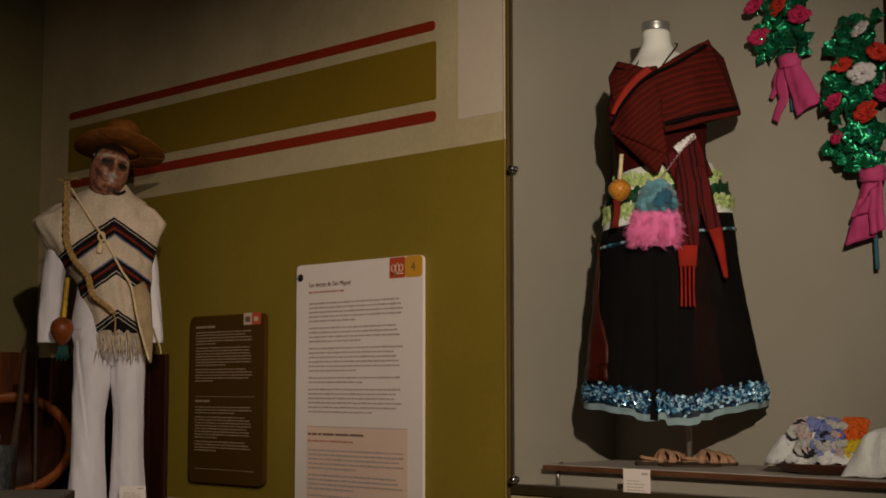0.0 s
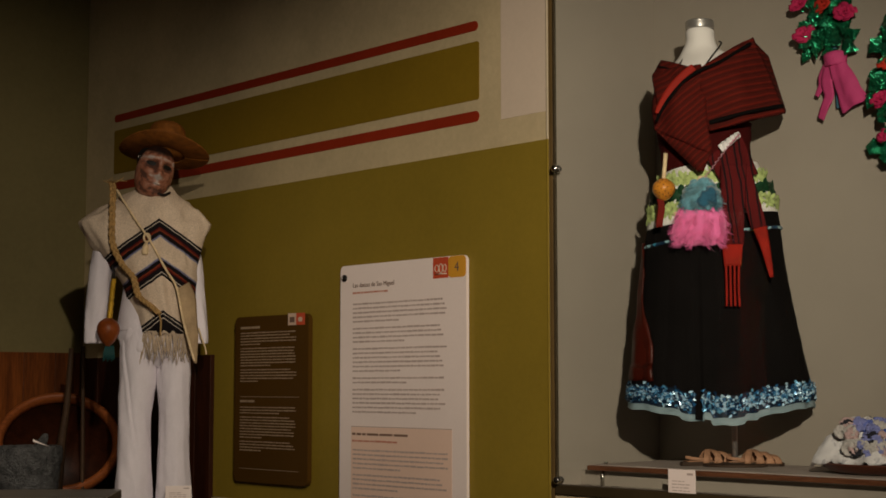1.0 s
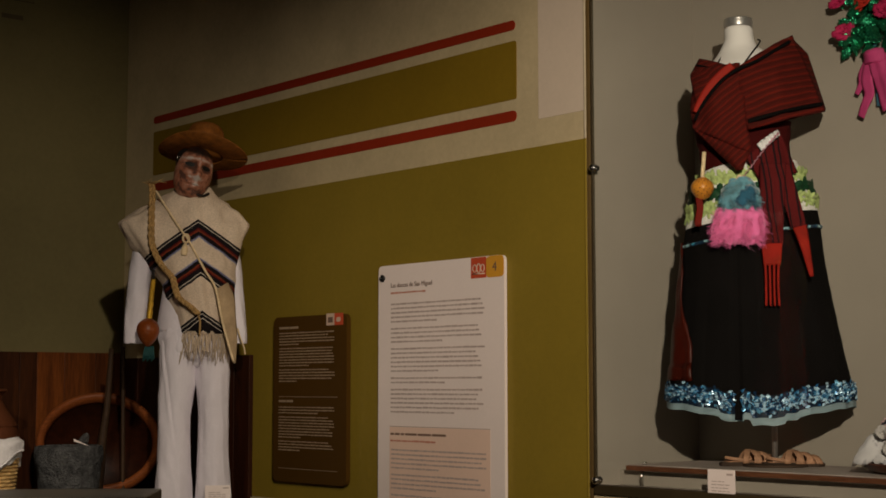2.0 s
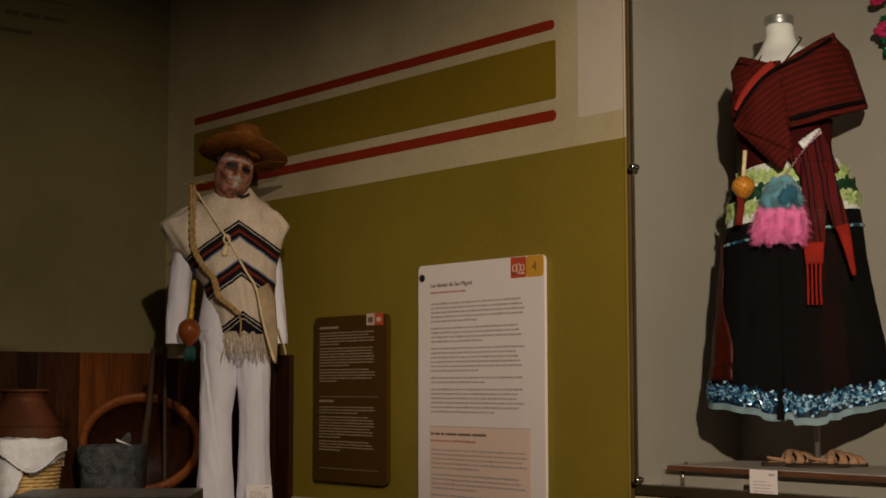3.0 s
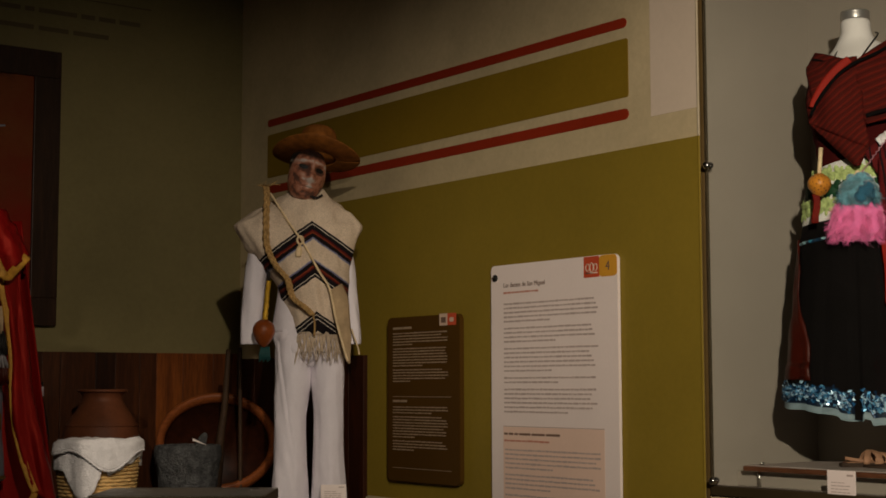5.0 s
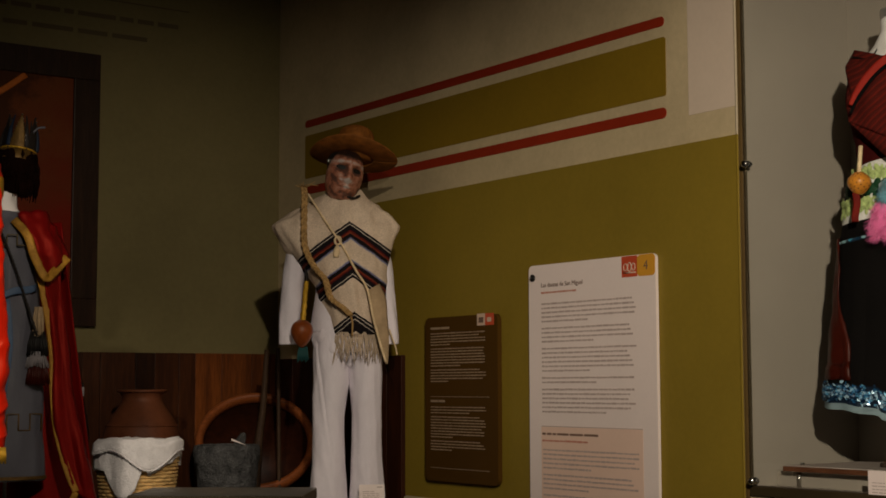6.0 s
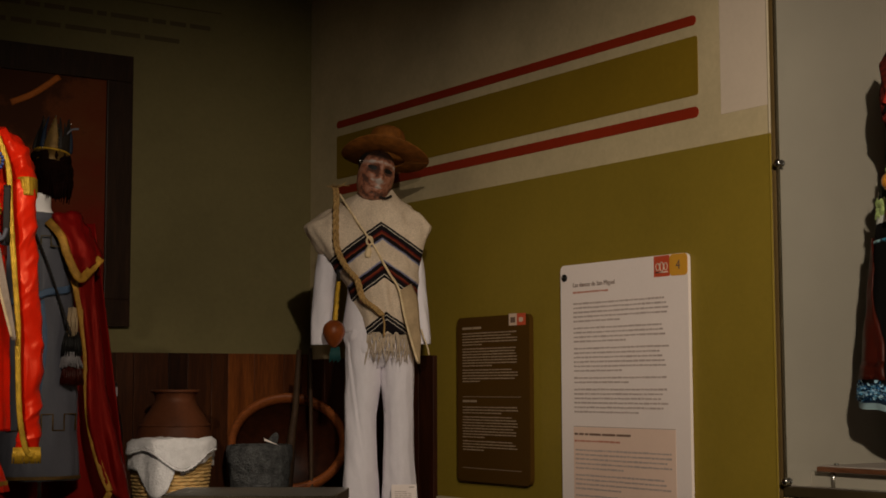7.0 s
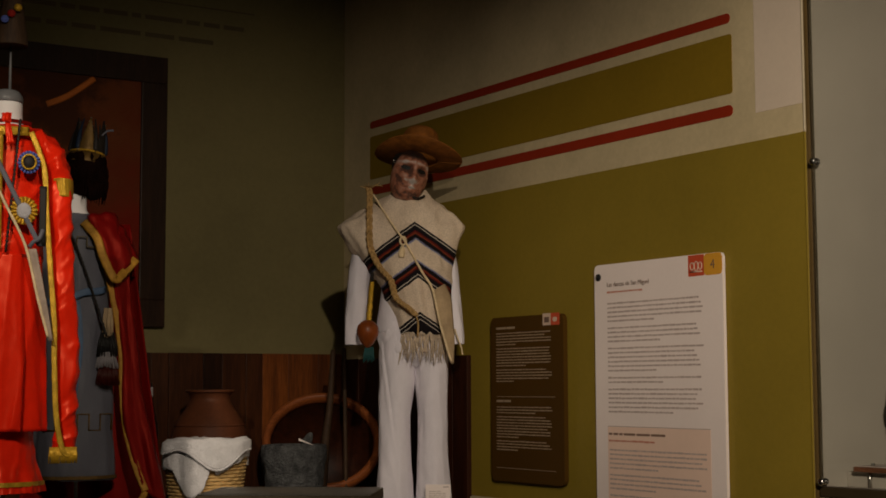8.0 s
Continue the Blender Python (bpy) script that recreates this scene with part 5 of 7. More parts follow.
def fluff(bm, root, way, length, width, rng):
    """One soft barb: a thin curling strip."""
    root, way = Vector(root), Vector(way).normalized()
    side = Vector((rng.uniform(-1, 1), rng.uniform(-0.4, 0.4), rng.uniform(-1, 1))).normalized() * width
    curl = Vector((rng.uniform(-0.6, 0.6), rng.uniform(-0.4, 0.3), rng.uniform(-0.5, 0.3)))
    last = None
    for k in range(4):
        f = k / 3
        p = root + way * length * f + curl * length * f * f * 0.5
        row = (bm.verts.new(p - side * (1 - 0.7 * f)), bm.verts.new(p + side * (1 - 0.7 * f)))
        if last:
            bm.faces.new((last[0], last[1], row[1], row[0]))
        last = row


def plume(core, count, long, rng, rings):
    """A ragged soft clump covered with barbs that point out and down."""
    bm = creased(loft(spaced(rings, 6), 28), 0.014, (30, 30, 22), long * 90)
    z0, z1 = rings[0][0], rings[-1][0]
    fine = spaced(rings, 10)
    for k in range(count):
        z = rng.uniform(z0, z1)
        c = min(fine, key=lambda q: abs(q[0] - z))
        a = radians(rng.uniform(170, 370))
        p = (c[1] + c[3] * math.cos(a) * 0.92, c[2] + c[4] * math.sin(a) * 0.92, z)
        tuft_way = 0.5 * math.sin(7 * a + 40 * z)
        fluff(bm, p, (0.8 * math.cos(a) + tuft_way * 0.4, -0.45, -0.9 + 0.5 * rng.random()), rng.uniform(0.5, 1.0) * long * (1 + 0.5 * math.sin(9 * a)), rng.uniform(0.0007, 0.0016), rng)
    return bm


tuft = thing("feather_tuft", FRONT @ pose(0, 0, -0.034), "fluffy feather tuft in teal and bright pink", "feather tuft")
rng = random.Random(3)
part("pink_plumes", plume(0, 3600, 0.030, rng, [(1.528, -0.030, -0.195, 0.066, 0.022), (1.56, -0.030, -0.205, 0.082, 0.036), (1.61, -0.026, -0.21, 0.076, 0.042), (1.655, -0.024, -0.205, 0.060, 0.036), (1.67, -0.024, -0.20, 0.03, 0.02)]), FEATHER_PINK, tuft, "bright pink feathers")
part("teal_plumes", plume(1, 2200, 0.022, rng, [(1.645, -0.020, -0.222, 0.050, 0.030), (1.67, -0.020, -0.222, 0.062, 0.036), (1.70, -0.020, -0.215, 0.056, 0.034), (1.735, -0.020, -0.205, 0.034, 0.024), (1.745, -0.02, -0.20, 0.015, 0.012)]), FEATHER_BLUE, tuft, "teal feathers")
part("dark_plumes", plume(2, 700, 0.018, rng, [(1.655, -0.004, -0.244, 0.020, 0.012), (1.675, -0.004, -0.248, 0.030, 0.016), (1.70, -0.002, -0.244, 0.024, 0.014), (1.715, 0.0, -0.235, 0.01, 0.008)]), DEEP_TEAL, tuft, "dark teal feathers")
part("cone", loft(spaced([(1.70, -0.022, -0.20, 0.030, 0.02), (1.74, -0.022, -0.195, 0.018, 0.014), (1.765, -0.022, -0.19, 0.006, 0.006)], 4), 16), CORD, tuft, "cream cloth head")


def sandal(m):
    ob = thing("sandal", m @ Matrix.Scale(0.89, 4), "tan leather strapped sandal with dark sole on the shelf", "sandal", "pair of sandals")
    outline = [(0.0, -0.125, 0.018), (0.0, -0.10, 0.034), (0.0, -0.04, 0.034), (0.0, 0.03, 0.040), (0.0, 0.09, 0.042), (0.0, 0.118, 0.022)]
    bm = bmesh.new()
    rows = []
    for z in (0.0, 0.016):
        rows.append([bm.verts.new((y, s * w, z)) for s, seq in ((1, outline), (-1, outline[::-1])) for _, y, w in seq])
    n = len(rows[0])
    for i in range(n):
        bm.faces.new((rows[0][i], rows[0][(i + 1) % n], rows[1][(i + 1) % n], rows[1][i]))
    bm.faces.new(rows[0])
    bm.faces.new(rows[1])
    bmesh.ops.bevel(bm, geom=bm.edges[:], offset=0.003, segments=2, affect="EDGES")
    part("sole", bm, SOLE, ob, "dark rubber sole", smooth=False)
    for x0, x1, h in ((0.090, 0.055, 0.034), (0.050, 0.088, 0.036), (0.060, 0.015, 0.046), (0.010, 0.058, 0.048), (0.022, -0.03, 0.056), (-0.035, 0.015, 0.058)):
        part("strap", sheet(lambda u, v, x0=x0, x1=x1, h=h: (x0 + (x1 - x0) * u + (v - 0.5) * 0.025, -0.041 + 0.082 * u, 0.012 + 0.9 * h * math.sin(math.pi * u) ** 0.6), 14, 3, 0.004), LEATHER, ob)
    part("heel_strap", sheet(lambda u, v: (-0.02 - 0.085 * math.sin(math.pi * u) ** 0.8, -0.038 + 0.076 * u, 0.016 + 0.012 * v + 0.012 * math.sin(math.pi * u)), 18, 3, 0.004), LEATHER, ob)
    part("insole", sheet(lambda u, v: (-0.105 + 0.205 * u, (v - 0.5) * 0.064, 0.0185), 10, 3, 0.003), LEATHER, ob)
    return ob


sandal(pose(4.225, 3.230, SHELF_TOP, 0, 0, -33))
sandal(pose(4.300, 3.105, SHELF_TOP, 0, 0, -39))
card(on_east_wall(3.092, 0.588, EAST - 0.013), 0.112, 0.138, "small white label card fixed to the glass front")


# ---- paper bouquets on the niche's back ----
def rose(parent, x, y, z, r, material, seed):
    rng = random.Random(seed)
    bm = bmesh.new()
    for ring, (count, rad, tilt) in enumerate(((3, 0.38, 80), (4, 0.70, 58), (5, 1.05, 24))):
        for k in range(count):
            a = 2 * math.pi * (k + 0.4 * ring + rng.uniform(-0.3, 0.3)) / count
            el = radians(tilt + rng.uniform(-18, 18))

            def petal(u, v, a=a, el=el, rad=rad):
                w = (u - 0.5) * 1.9 * rad * math.sin(math.pi * (0.18 + 0.68 * v))
                d = rad * v
                side, out = Vector((-math.sin(a), 0, math.cos(a))), Vector((math.cos(a), 0, math.sin(a)))
                d *= 1 + 0.16 * math.sin(9 * u + 5 * a)
                p = out * (0.12 + d * math.cos(el)) + side * w + Vector((0, -1, 0)) * (d * math.sin(el) + 0.18 * (1 - abs(u - 0.5) * 1.4) - 0.25 * v ** 3)
                return p * r
            sheet(petal, 5, 5, 0.0012, bm)
    ob = part("rose", bm, material, parent)
    ob.matrix_local = pose(x, y, z, rng.uniform(-30, 0), rng.uniform(-20, 20), rng.uniform(-20, 20)) @ Matrix.Diagonal((1.12, 1.0, 0.82, 1.0))
    return ob


def foil_leaves(parent, count, half, z0, z1, seed, taper):
    rng = random.Random(seed)
    bm = bmesh.new()
    for k in range(count):
        f = rng.random()
        z = z0 + (z1 - z0) * f
        w = half * taper(f)
        x, y = rng.uniform(-w, w), -rng.uniform(0.01, 0.06)
        ln, a, wd = rng.uniform(0.045, 0.08), rng.uniform(-math.pi, math.pi), rng.uniform(0.014, 0.026)
        way = Vector((math.cos(a), rng.uniform(-0.5, 0.1), math.sin(a))).normalized()
        side = way.cross(Vector((rng.uniform(-0.4, 0.4), 1, rng.uniform(-0.4, 0.4)))).normalized()
        up = way.cross(side)
        rows = []
        for i in range(6):
            s = i / 5
            p = Vector((x, y, z)) + way * ln * s + up * ln * 0.25 * math.sin(math.pi * s)
            h = wd * math.sin(math.pi * (0.08 + 0.9 * s)) * (1 + 0.35 * (i % 2))
            j = up * rng.uniform(-0.005, 0.005)
            rows.append((bm.verts.new(p - side * h + j), bm.verts.new(p - up * 0.004), bm.verts.new(p + side * h - j)))
        for p, q in zip(rows, rows[1:]):
            bm.faces.new((p[0], p[1], q[1], q[0]))
            bm.faces.new((p[1], p[2], q[2], q[1]))
    return part("leaves", bm, FOIL, parent, "crinkled green foil leaves", smooth=False)


def crepe(parent, tl, tr, br, bl, depth, seed, label="pink paper tail"):
    """One folded strip of crepe paper; corners in x and z."""
    c = [(x, depth, z) for x, z in (tl, tr, br, bl)]
    part("bow", creased(sheet(quad(*c, 0.010, 0.003, 1.5, seed), 14, 16, 0.003), 0.004, (22, 10, 10), seed), BOW_PINK, parent, label)


def knot(parent, x, z, w, h):
    part("knot", creased(loft(spaced([(z - h / 2, x, -0.04, w * 0.46, 0.026), (z - h * 0.3, x, -0.04, w * 0.5, 0.03), (z + h * 0.3, x, -0.04, w * 0.49, 0.03), (z + h / 2, x, -0.04, w * 0.44, 0.024)], 4), 28), 0.004, (20, 20, 20), x), BOW_PINK, parent)


one = thing("paper_bouquet", on_east_wall(2.861, 0, 4.478), "hanging bouquet of pink and red paper roses with green foil leaves", "paper bouquet", "paper bouquets")
part("stem", tube([(0.03, -0.02, 1.965), (0.02, -0.02, 2.2), (0.0, -0.02, 2.68)], 0.008, 8), STEM_BLUE, one, "blue wrapped stem")
foil_leaves(one, 115, 0.105, 2.17, 2.66, 4, lambda f: 0.65 + 0.5 * min(1, f * 2.2))
for k, (dx, z, r, m) in enumerate(((-0.085, 2.345, 0.036, ROSE_PINK), (0.012, 2.325, 0.042, ROSE_RED), (0.098, 2.285, 0.040, ROSE_PINK), (-0.068, 2.235, 0.038, ROSE_PINK), (-0.02, 2.42, 0.04, ROSE_PINK), (0.07, 2.40, 0.04, ROSE_RED), (-0.07, 2.50, 0.04, ROSE_RED), (0.04, 2.52, 0.04, ROSE_WHITE))):
    rose(one, dx, -0.07, z, r * 0.86, m, k)
knot(one, 0.034, 2.135, 0.085, 0.045)
crepe(one, (0.012, 2.118), (0.075, 2.122), (0.162, 1.978), (0.064, 1.940), -0.045, 1.0)
part("bow", band(curve_points([(0.012, -0.04, 2.115), (0.004, -0.05, 2.06), (0.010, -0.045, 2.01), (-0.004, -0.05, 1.975), (-0.03, -0.04, 1.932)], 6), 0.050, 0.003, 0.0, taper=0.45), BOW_PINK, one, "twisted pink paper tail")
part("bow", band(curve_points([(0.004, -0.04, 2.115), (-0.016, -0.045, 2.08), (-0.024, -0.04, 2.05), (-0.045, -0.04, 2.015)], 6), 0.042, 0.003, 0.0, taper=0.6), BOW_PINK, one, "twisted pink paper tail")
two = thing("paper_bouquet", on_east_wall(2.560, 0, 4.452), "hanging bouquet of red, white and pink paper roses and foil leaves", "paper bouquet", "paper bouquets")
part("stem", tube([(0.055, -0.02, 1.385), (0.045, -0.02, 1.7), (0.02, -0.02, 2.2)], 0.008, 8), STEM_BLUE, two, "blue wrapped stem")
foil_leaves(two, 115, 0.098, 1.73, 2.235, 9, lambda f: 1.0 - 0.45 * f)
for k, (dx, z, r, m) in enumerate(((0.045, 2.185, 0.038, ROSE_WHITE), (-0.028, 2.075, 0.034, ROSE_RED), (0.11, 2.10, 0.036, ROSE_RED), (0.05, 2.035, 0.044, ROSE_WHITE), (-0.058, 1.955, 0.034, ROSE_PINK), (0.062, 1.905, 0.042, ROSE_RED), (-0.05, 1.83, 0.03, ROSE_PINK), (0.13, 1.96, 0.036, ROSE_PINK))):
    rose(two, dx, -0.07, z, r * 0.86, m, 20 + k)
knot(two, 0.056, 1.700, 0.088, 0.052)
crepe(two, (0.018, 1.68), (0.088, 1.69), (0.062, 1.492), (-0.052, 1.470), -0.038, 4.0)
crepe(two, (0.016, 1.615), (0.075, 1.628), (0.060, 1.575), (-0.012, 1.560), -0.060, 7.0, "folded pink paper loop")
crepe(two, (0.048, 1.632), (0.102, 1.675), (0.108, 1.508), (0.056, 1.498), -0.058, 5.0)

# ---- dish and cloths on the shelf ----
TRAY = pose(4.22, 2.552, SHELF_TOP)
item("clay_dish", loft(spaced([(0.0, 0, 0, 0.11, 0.13), (0.008, 0, 0, 0.14, 0.165), (0.028, 0, 0, 0.165, 0.19), (0.034, 0, 0, 0.168, 0.194), (0.034, 0, 0, 0.158, 0.184), (0.02, 0, 0, 0.13, 0.15), (0.016, 0, 0, 0.01, 0.01)], 4), 48), CLAY_DARK, TRAY, "shallow brown glazed clay dish on the shelf", "dish")


def heap(x, y, rx, ry, h, seed):
    def fn(u, v):
        a, r = 2 * math.pi * u, v
        k = 1 + 0.10 * math.sin(5 * a + seed) + 0.05 * math.sin(11 * a)
        n = noise.noise(Vector((3 * r * math.cos(a) + seed, 3 * r * math.sin(a), 0.3)))
        return (x + rx * r * k * math.cos(a), y + ry * r * k * math.sin(a), 0.032 + h * (1 - r ** 2.4) + 0.035 * n * (1 - r * 0.5) + 0.006 * math.sin(26 * a) * r)
    return fn


item("embroidered_cloth", creased(sheet(heap(0.0, 0.03, 0.15, 0.19, 0.124, 2.0), 64, 24, 0.004), 0.009, (22, 22, 22), 1.0), EYELET, TRAY, "crumpled white lace cloth heaped in the dish", "cloth")
rng = random.Random(8)
flowers = thing("yarn_flowers", TRAY, "bright crocheted flowers in lilac, orange, yellow and white", "yarn flowers")
view = Vector((-0.84, -0.54, 0.0))
across = Vector((0.54, -0.84, 0.0))
for k in range(70):
    sx = rng.uniform(-0.105, 0.11)
    h = rng.uniform(0.0, 1.0)
    pal = (1 if h > 0.45 else 2) if sx > 0.045 else rng.choice((0, 0, 0, 3, 5)) if h > 0.5 and sx > -0.05 else rng.choice((3, 6, 3, 4, 6, 3, 0))
    c = Vector((-0.01, 0.02, 0.045)) + across * sx + view * (0.135 * math.cos(h * 1.35) * math.sqrt(max(0.05, 1 - (sx / 0.14) ** 2))) + Vector((0, 0, 0.115 * math.sin(h * 1.45)))
    ob = rose(flowers, 0, 0, 0, 0.019, YARNS[pal], 60 + k)
    ob.name = "flower"
    ob.matrix_local = Matrix.Translation(c) @ pose(0, 0, 0, rng.uniform(-45, 10), 0, -57 + rng.uniform(-25, 25))



def throw(u, v):
    x = -0.135 + 0.27 * v
    y = -0.372 + 0.255 * u
    top = 0.142 * (1 - abs(2 * u - 1) ** 2.2 * 0.85)
    z = top * (1 - max(0.0, 1 - v * 3.0) ** 2.2) + 0.006 * math.sin(18 * u + 5 * v) + 0.01 * noise.noise(Vector((9 * u, 7 * v, 2)))
    return (x - 0.03, y + 0.02 * math.sin(5 * v), max(0.004, z))


item("crochet_cloth", creased(sheet(throw, 40, 40, 0.004), 0.004, (6, 6, 6), 2.0), NAPKIN, TRAY, "folded white crochet cloth beside the dish", "cloth")

# ---- costume with the red cape on a stand ----
WHITE = facing(1.972, 5.667)
bm = loft(spaced([(1.05, -0.07, 0.03, 0.10, 0.07), (1.35, -0.07, 0.03, 0.11, 0.08), (1.60, -0.07, 0.03, 0.13, 0.085), (1.66, -0.072, 0.03, 0.09, 0.06), (1.70, -0.074, 0.03, 0.052, 0.05), (1.755, -0.074, 0.03, 0.050, 0.05), (1.765, -0.074, 0.03, 0.03, 0.03)], 4), 28)
item("mannequin", bm, MANNEQUIN, WHITE, "headless white mannequin bust under a pale tunic", "mannequin")
stand = thing("mannequin_stand", WHITE @ pose(-0.045, 0.03, PLATFORM_Z), "dark steel rod stand on the platform", "stand")
part("foot", loft([(0.0, 0, 0, 0.11, 0.11), (0.008, 0, 0, 0.11, 0.11)], 24), MANNEQUIN_DARK, stand)
part("rod", loft([(0.008, 0, 0, 0.010, 0.010), (0.65, 0, 0, 0.010, 0.010)], 12), CHROME, stand)

tunic = thing("tunic", WHITE, "pale grey-blue satin tunic with key-pattern braid", "tunic")
part("cloth", creased(loft(spaced([(0.645, -0.055, 0.01, 0.150, 0.10), (0.85, -0.055, 0.01, 0.146, 0.10), (1.15, -0.060, 0.015, 0.135, 0.10), (1.40, -0.066, 0.02, 0.133, 0.10), (1.58, -0.068, 0.02, 0.145, 0.095), (1.655, -0.070, 0.025, 0.12, 0.08), (1.685, -0.072, 0.03, 0.07, 0.06)], 6), 64, ripple(6, 0.03, 0.4, 0.6, 1.6)), 0.008, (12, 12, 3), 6.0), TUNIC, tunic)


def key_braid(z, step, rise):
    pts, x = [], -0.17
    while x < 0.08:
        pts += [(x, z), (x + step * 0.5, z), (x + step * 0.5, z + rise), (x + step, z + rise), (x + step, z)]
        x += step
    def out(x):
        return 0.01 - 0.108 * math.sqrt(max(0.02, 1 - ((x + 0.055) / 0.156) ** 2))
    return tube([(x, out(x), q) for x, q in pts if abs(x + 0.055) < 0.15], 0.0035, 6)


part("braid", key_braid(0.835, 0.085, 0.062), CROWN_GOLD, tunic, "gold key-pattern braid")
part("hem_braid", loft(spaced([(0.647, -0.055, 0.01, 0.160, 0.111), (0.660, -0.055, 0.01, 0.160, 0.111)], 2), 64, ripple(6, 0.03, 0.4, 0.6, 1.6), cap=False), CROWN_GOLD, tunic, "narrow gold hem braid")
part("braid", key_braid(1.545, 0.075, 0.04), WALL_INK, tunic, "dark key-pattern braid")
part("sash", sheet(lambda u, v: (-0.18 + 0.235 * u, 0.008 - 0.112 * math.sqrt(max(0.05, 1 - ((u - 0.5) * 1.7) ** 2)), 1.335 + 0.065 * u - 0.028 * v + 0.004 * math.sin(12 * u)), 18, 4, 0.004), BLUE_RIBBON, tunic, "pale blue ribbon sash")
for x, z1 in ((-0.085, 0.97), (-0.055, 0.92)):
    part("ribbon_tail", sheet(lambda u, v, x=x, z1=z1: (x + 0.015 * math.sin(4 * v) + (u - 0.5) * 0.026, -0.105, 1.335 + (z1 - 1.335) * v), 4, 16, 0.003), BLUE_RIBBON, tunic, "hanging blue ribbon")
part("chain", tube([(-0.085 + 0.145 * k / 50, -0.10 - 0.006 * (k % 2), 1.60 - 0.40 * (k / 50) ** 1.15) for k in range(51)], [0.004 + 0.002 * (k % 2) for k in range(51)], 6), MANNEQUIN_DARK, tunic, "dark bead chain")
TASSEL_WHITE = plain("grey_white_yarn", (0.26, 0.24, 0.25), 0.9, 30, 200, 0.3, 0.5, 0.002)
tassel = thing("yarn_tassel", WHITE, "hanging tassel banded in black, white and dark red", "tassel")
rng = random.Random(17)
for nm, z0, z1, m, r in (("tan_band", 1.205, 1.30, WOOL_BAND, 0.022), ("black_band", 1.128, 1.205, BLACK, 0.042), ("white_band", 1.083, 1.128, TASSEL_WHITE, 0.046), ("red_band", 1.018, 1.083, BROWN_RED, 0.048)):
    bm = bmesh.new()
    for k in range(90):
        a, f = rng.uniform(0, 2 * math.pi), math.sqrt(rng.random())
        top = Vector((0.065 + 0.6 * r * f * math.cos(a), -0.075 + 0.02 * f * math.sin(a), z1 + 0.008))
        end = Vector((0.065 + r * f * math.cos(a), -0.078 + 0.032 * f * math.sin(a), z0 - rng.uniform(0, 0.012)))
        tube([top, top.lerp(end, 0.5) + Vector((rng.uniform(-0.004, 0.004), 0, 0)), end], [0.0035, 0.0035, 0.002], 5, bm)
    part(nm, bm, m, tassel)

cape = thing("cape", WHITE, "long dark red velvet cape with gold trim", "cape")
inner = curve_points([(0.055, -0.06, 1.46), (0.075, -0.06, 1.39), (0.098, -0.06, 1.28), (0.120, -0.06, 1.13), (0.125, -0.06, 1.0), (0.140, -0.07, 0.85), (0.178, -0.08, 0.70), (0.218, -0.09, 0.60)], 6)
outer = curve_points([(0.155, -0.02, 1.50), (0.150, -0.02, 1.42), (0.160, -0.03, 1.28), (0.178, -0.035, 1.13), (0.195, -0.04, 1.0), (0.225, -0.05, 0.85), (0.262, -0.06, 0.70), (0.300, -0.07, 0.54)], 6)


def cape_side(u, v):
    f = v * (len(inner) - 1)
    i = min(int(f), len(inner) - 2)
    a, b = inner[i].lerp(inner[i + 1], f - i), outer[i].lerp(outer[i + 1], f - i)
    p = a.lerp(b, u)
    p.y -= 0.022 * math.sin(math.pi * u) + 0.012 * math.sin(7 * u + 2 * v)
    return p


part("side", creased(sheet(cape_side, 14, 44, 0.005), 0.01, (14, 14, 2.5), 2.0), VELVET_RED, cape)
part("shoulder", creased(sheet(quad((-0.02, -0.055, 1.672), (0.085, -0.01, 1.685), (0.172, -0.03, 1.512), (0.092, -0.115, 1.415), 0.03, 0.006, 1.5), 20, 20, 0.005), 0.01, (14, 14, 10), 6.0), VELVET_RED, cape)
part("back", sheet(lambda u, v: (-0.26 + (0.40 + 0.16 * v) * u + 0.02 * math.sin(9 * u), 0.12 + 0.02 * math.sin(16 * u), 1.66 - 1.16 * v), 40, 20, 0.005), VELVET_RED, cape)
part("gold_trim", band([p + Vector((0, -0.014, 0)) for p in inner], 0.026, 0.005, 0.02, 70), BRAID_DULL, cape, "gold braid trim")
part("gold_trim", band(curve_points([(-0.035, -0.085, 1.645), (0.015, -0.105, 1.585), (0.045, -0.12, 1.50), (0.088, -0.128, 1.420), (0.125, -0.095, 1.45), (0.170, -0.055, 1.505)], 6), 0.032, 0.005, 0.02, 60), BRAID_DULL, cape, "gold braid trim")
part("gold_trim", band(curve_points([(0.218, -0.10, 0.60), (0.20, -0.10, 0.565), (0.15, -0.10, 0.54)], 6), 0.024, 0.005), BRAID_DULL, cape, "gold braid trim")

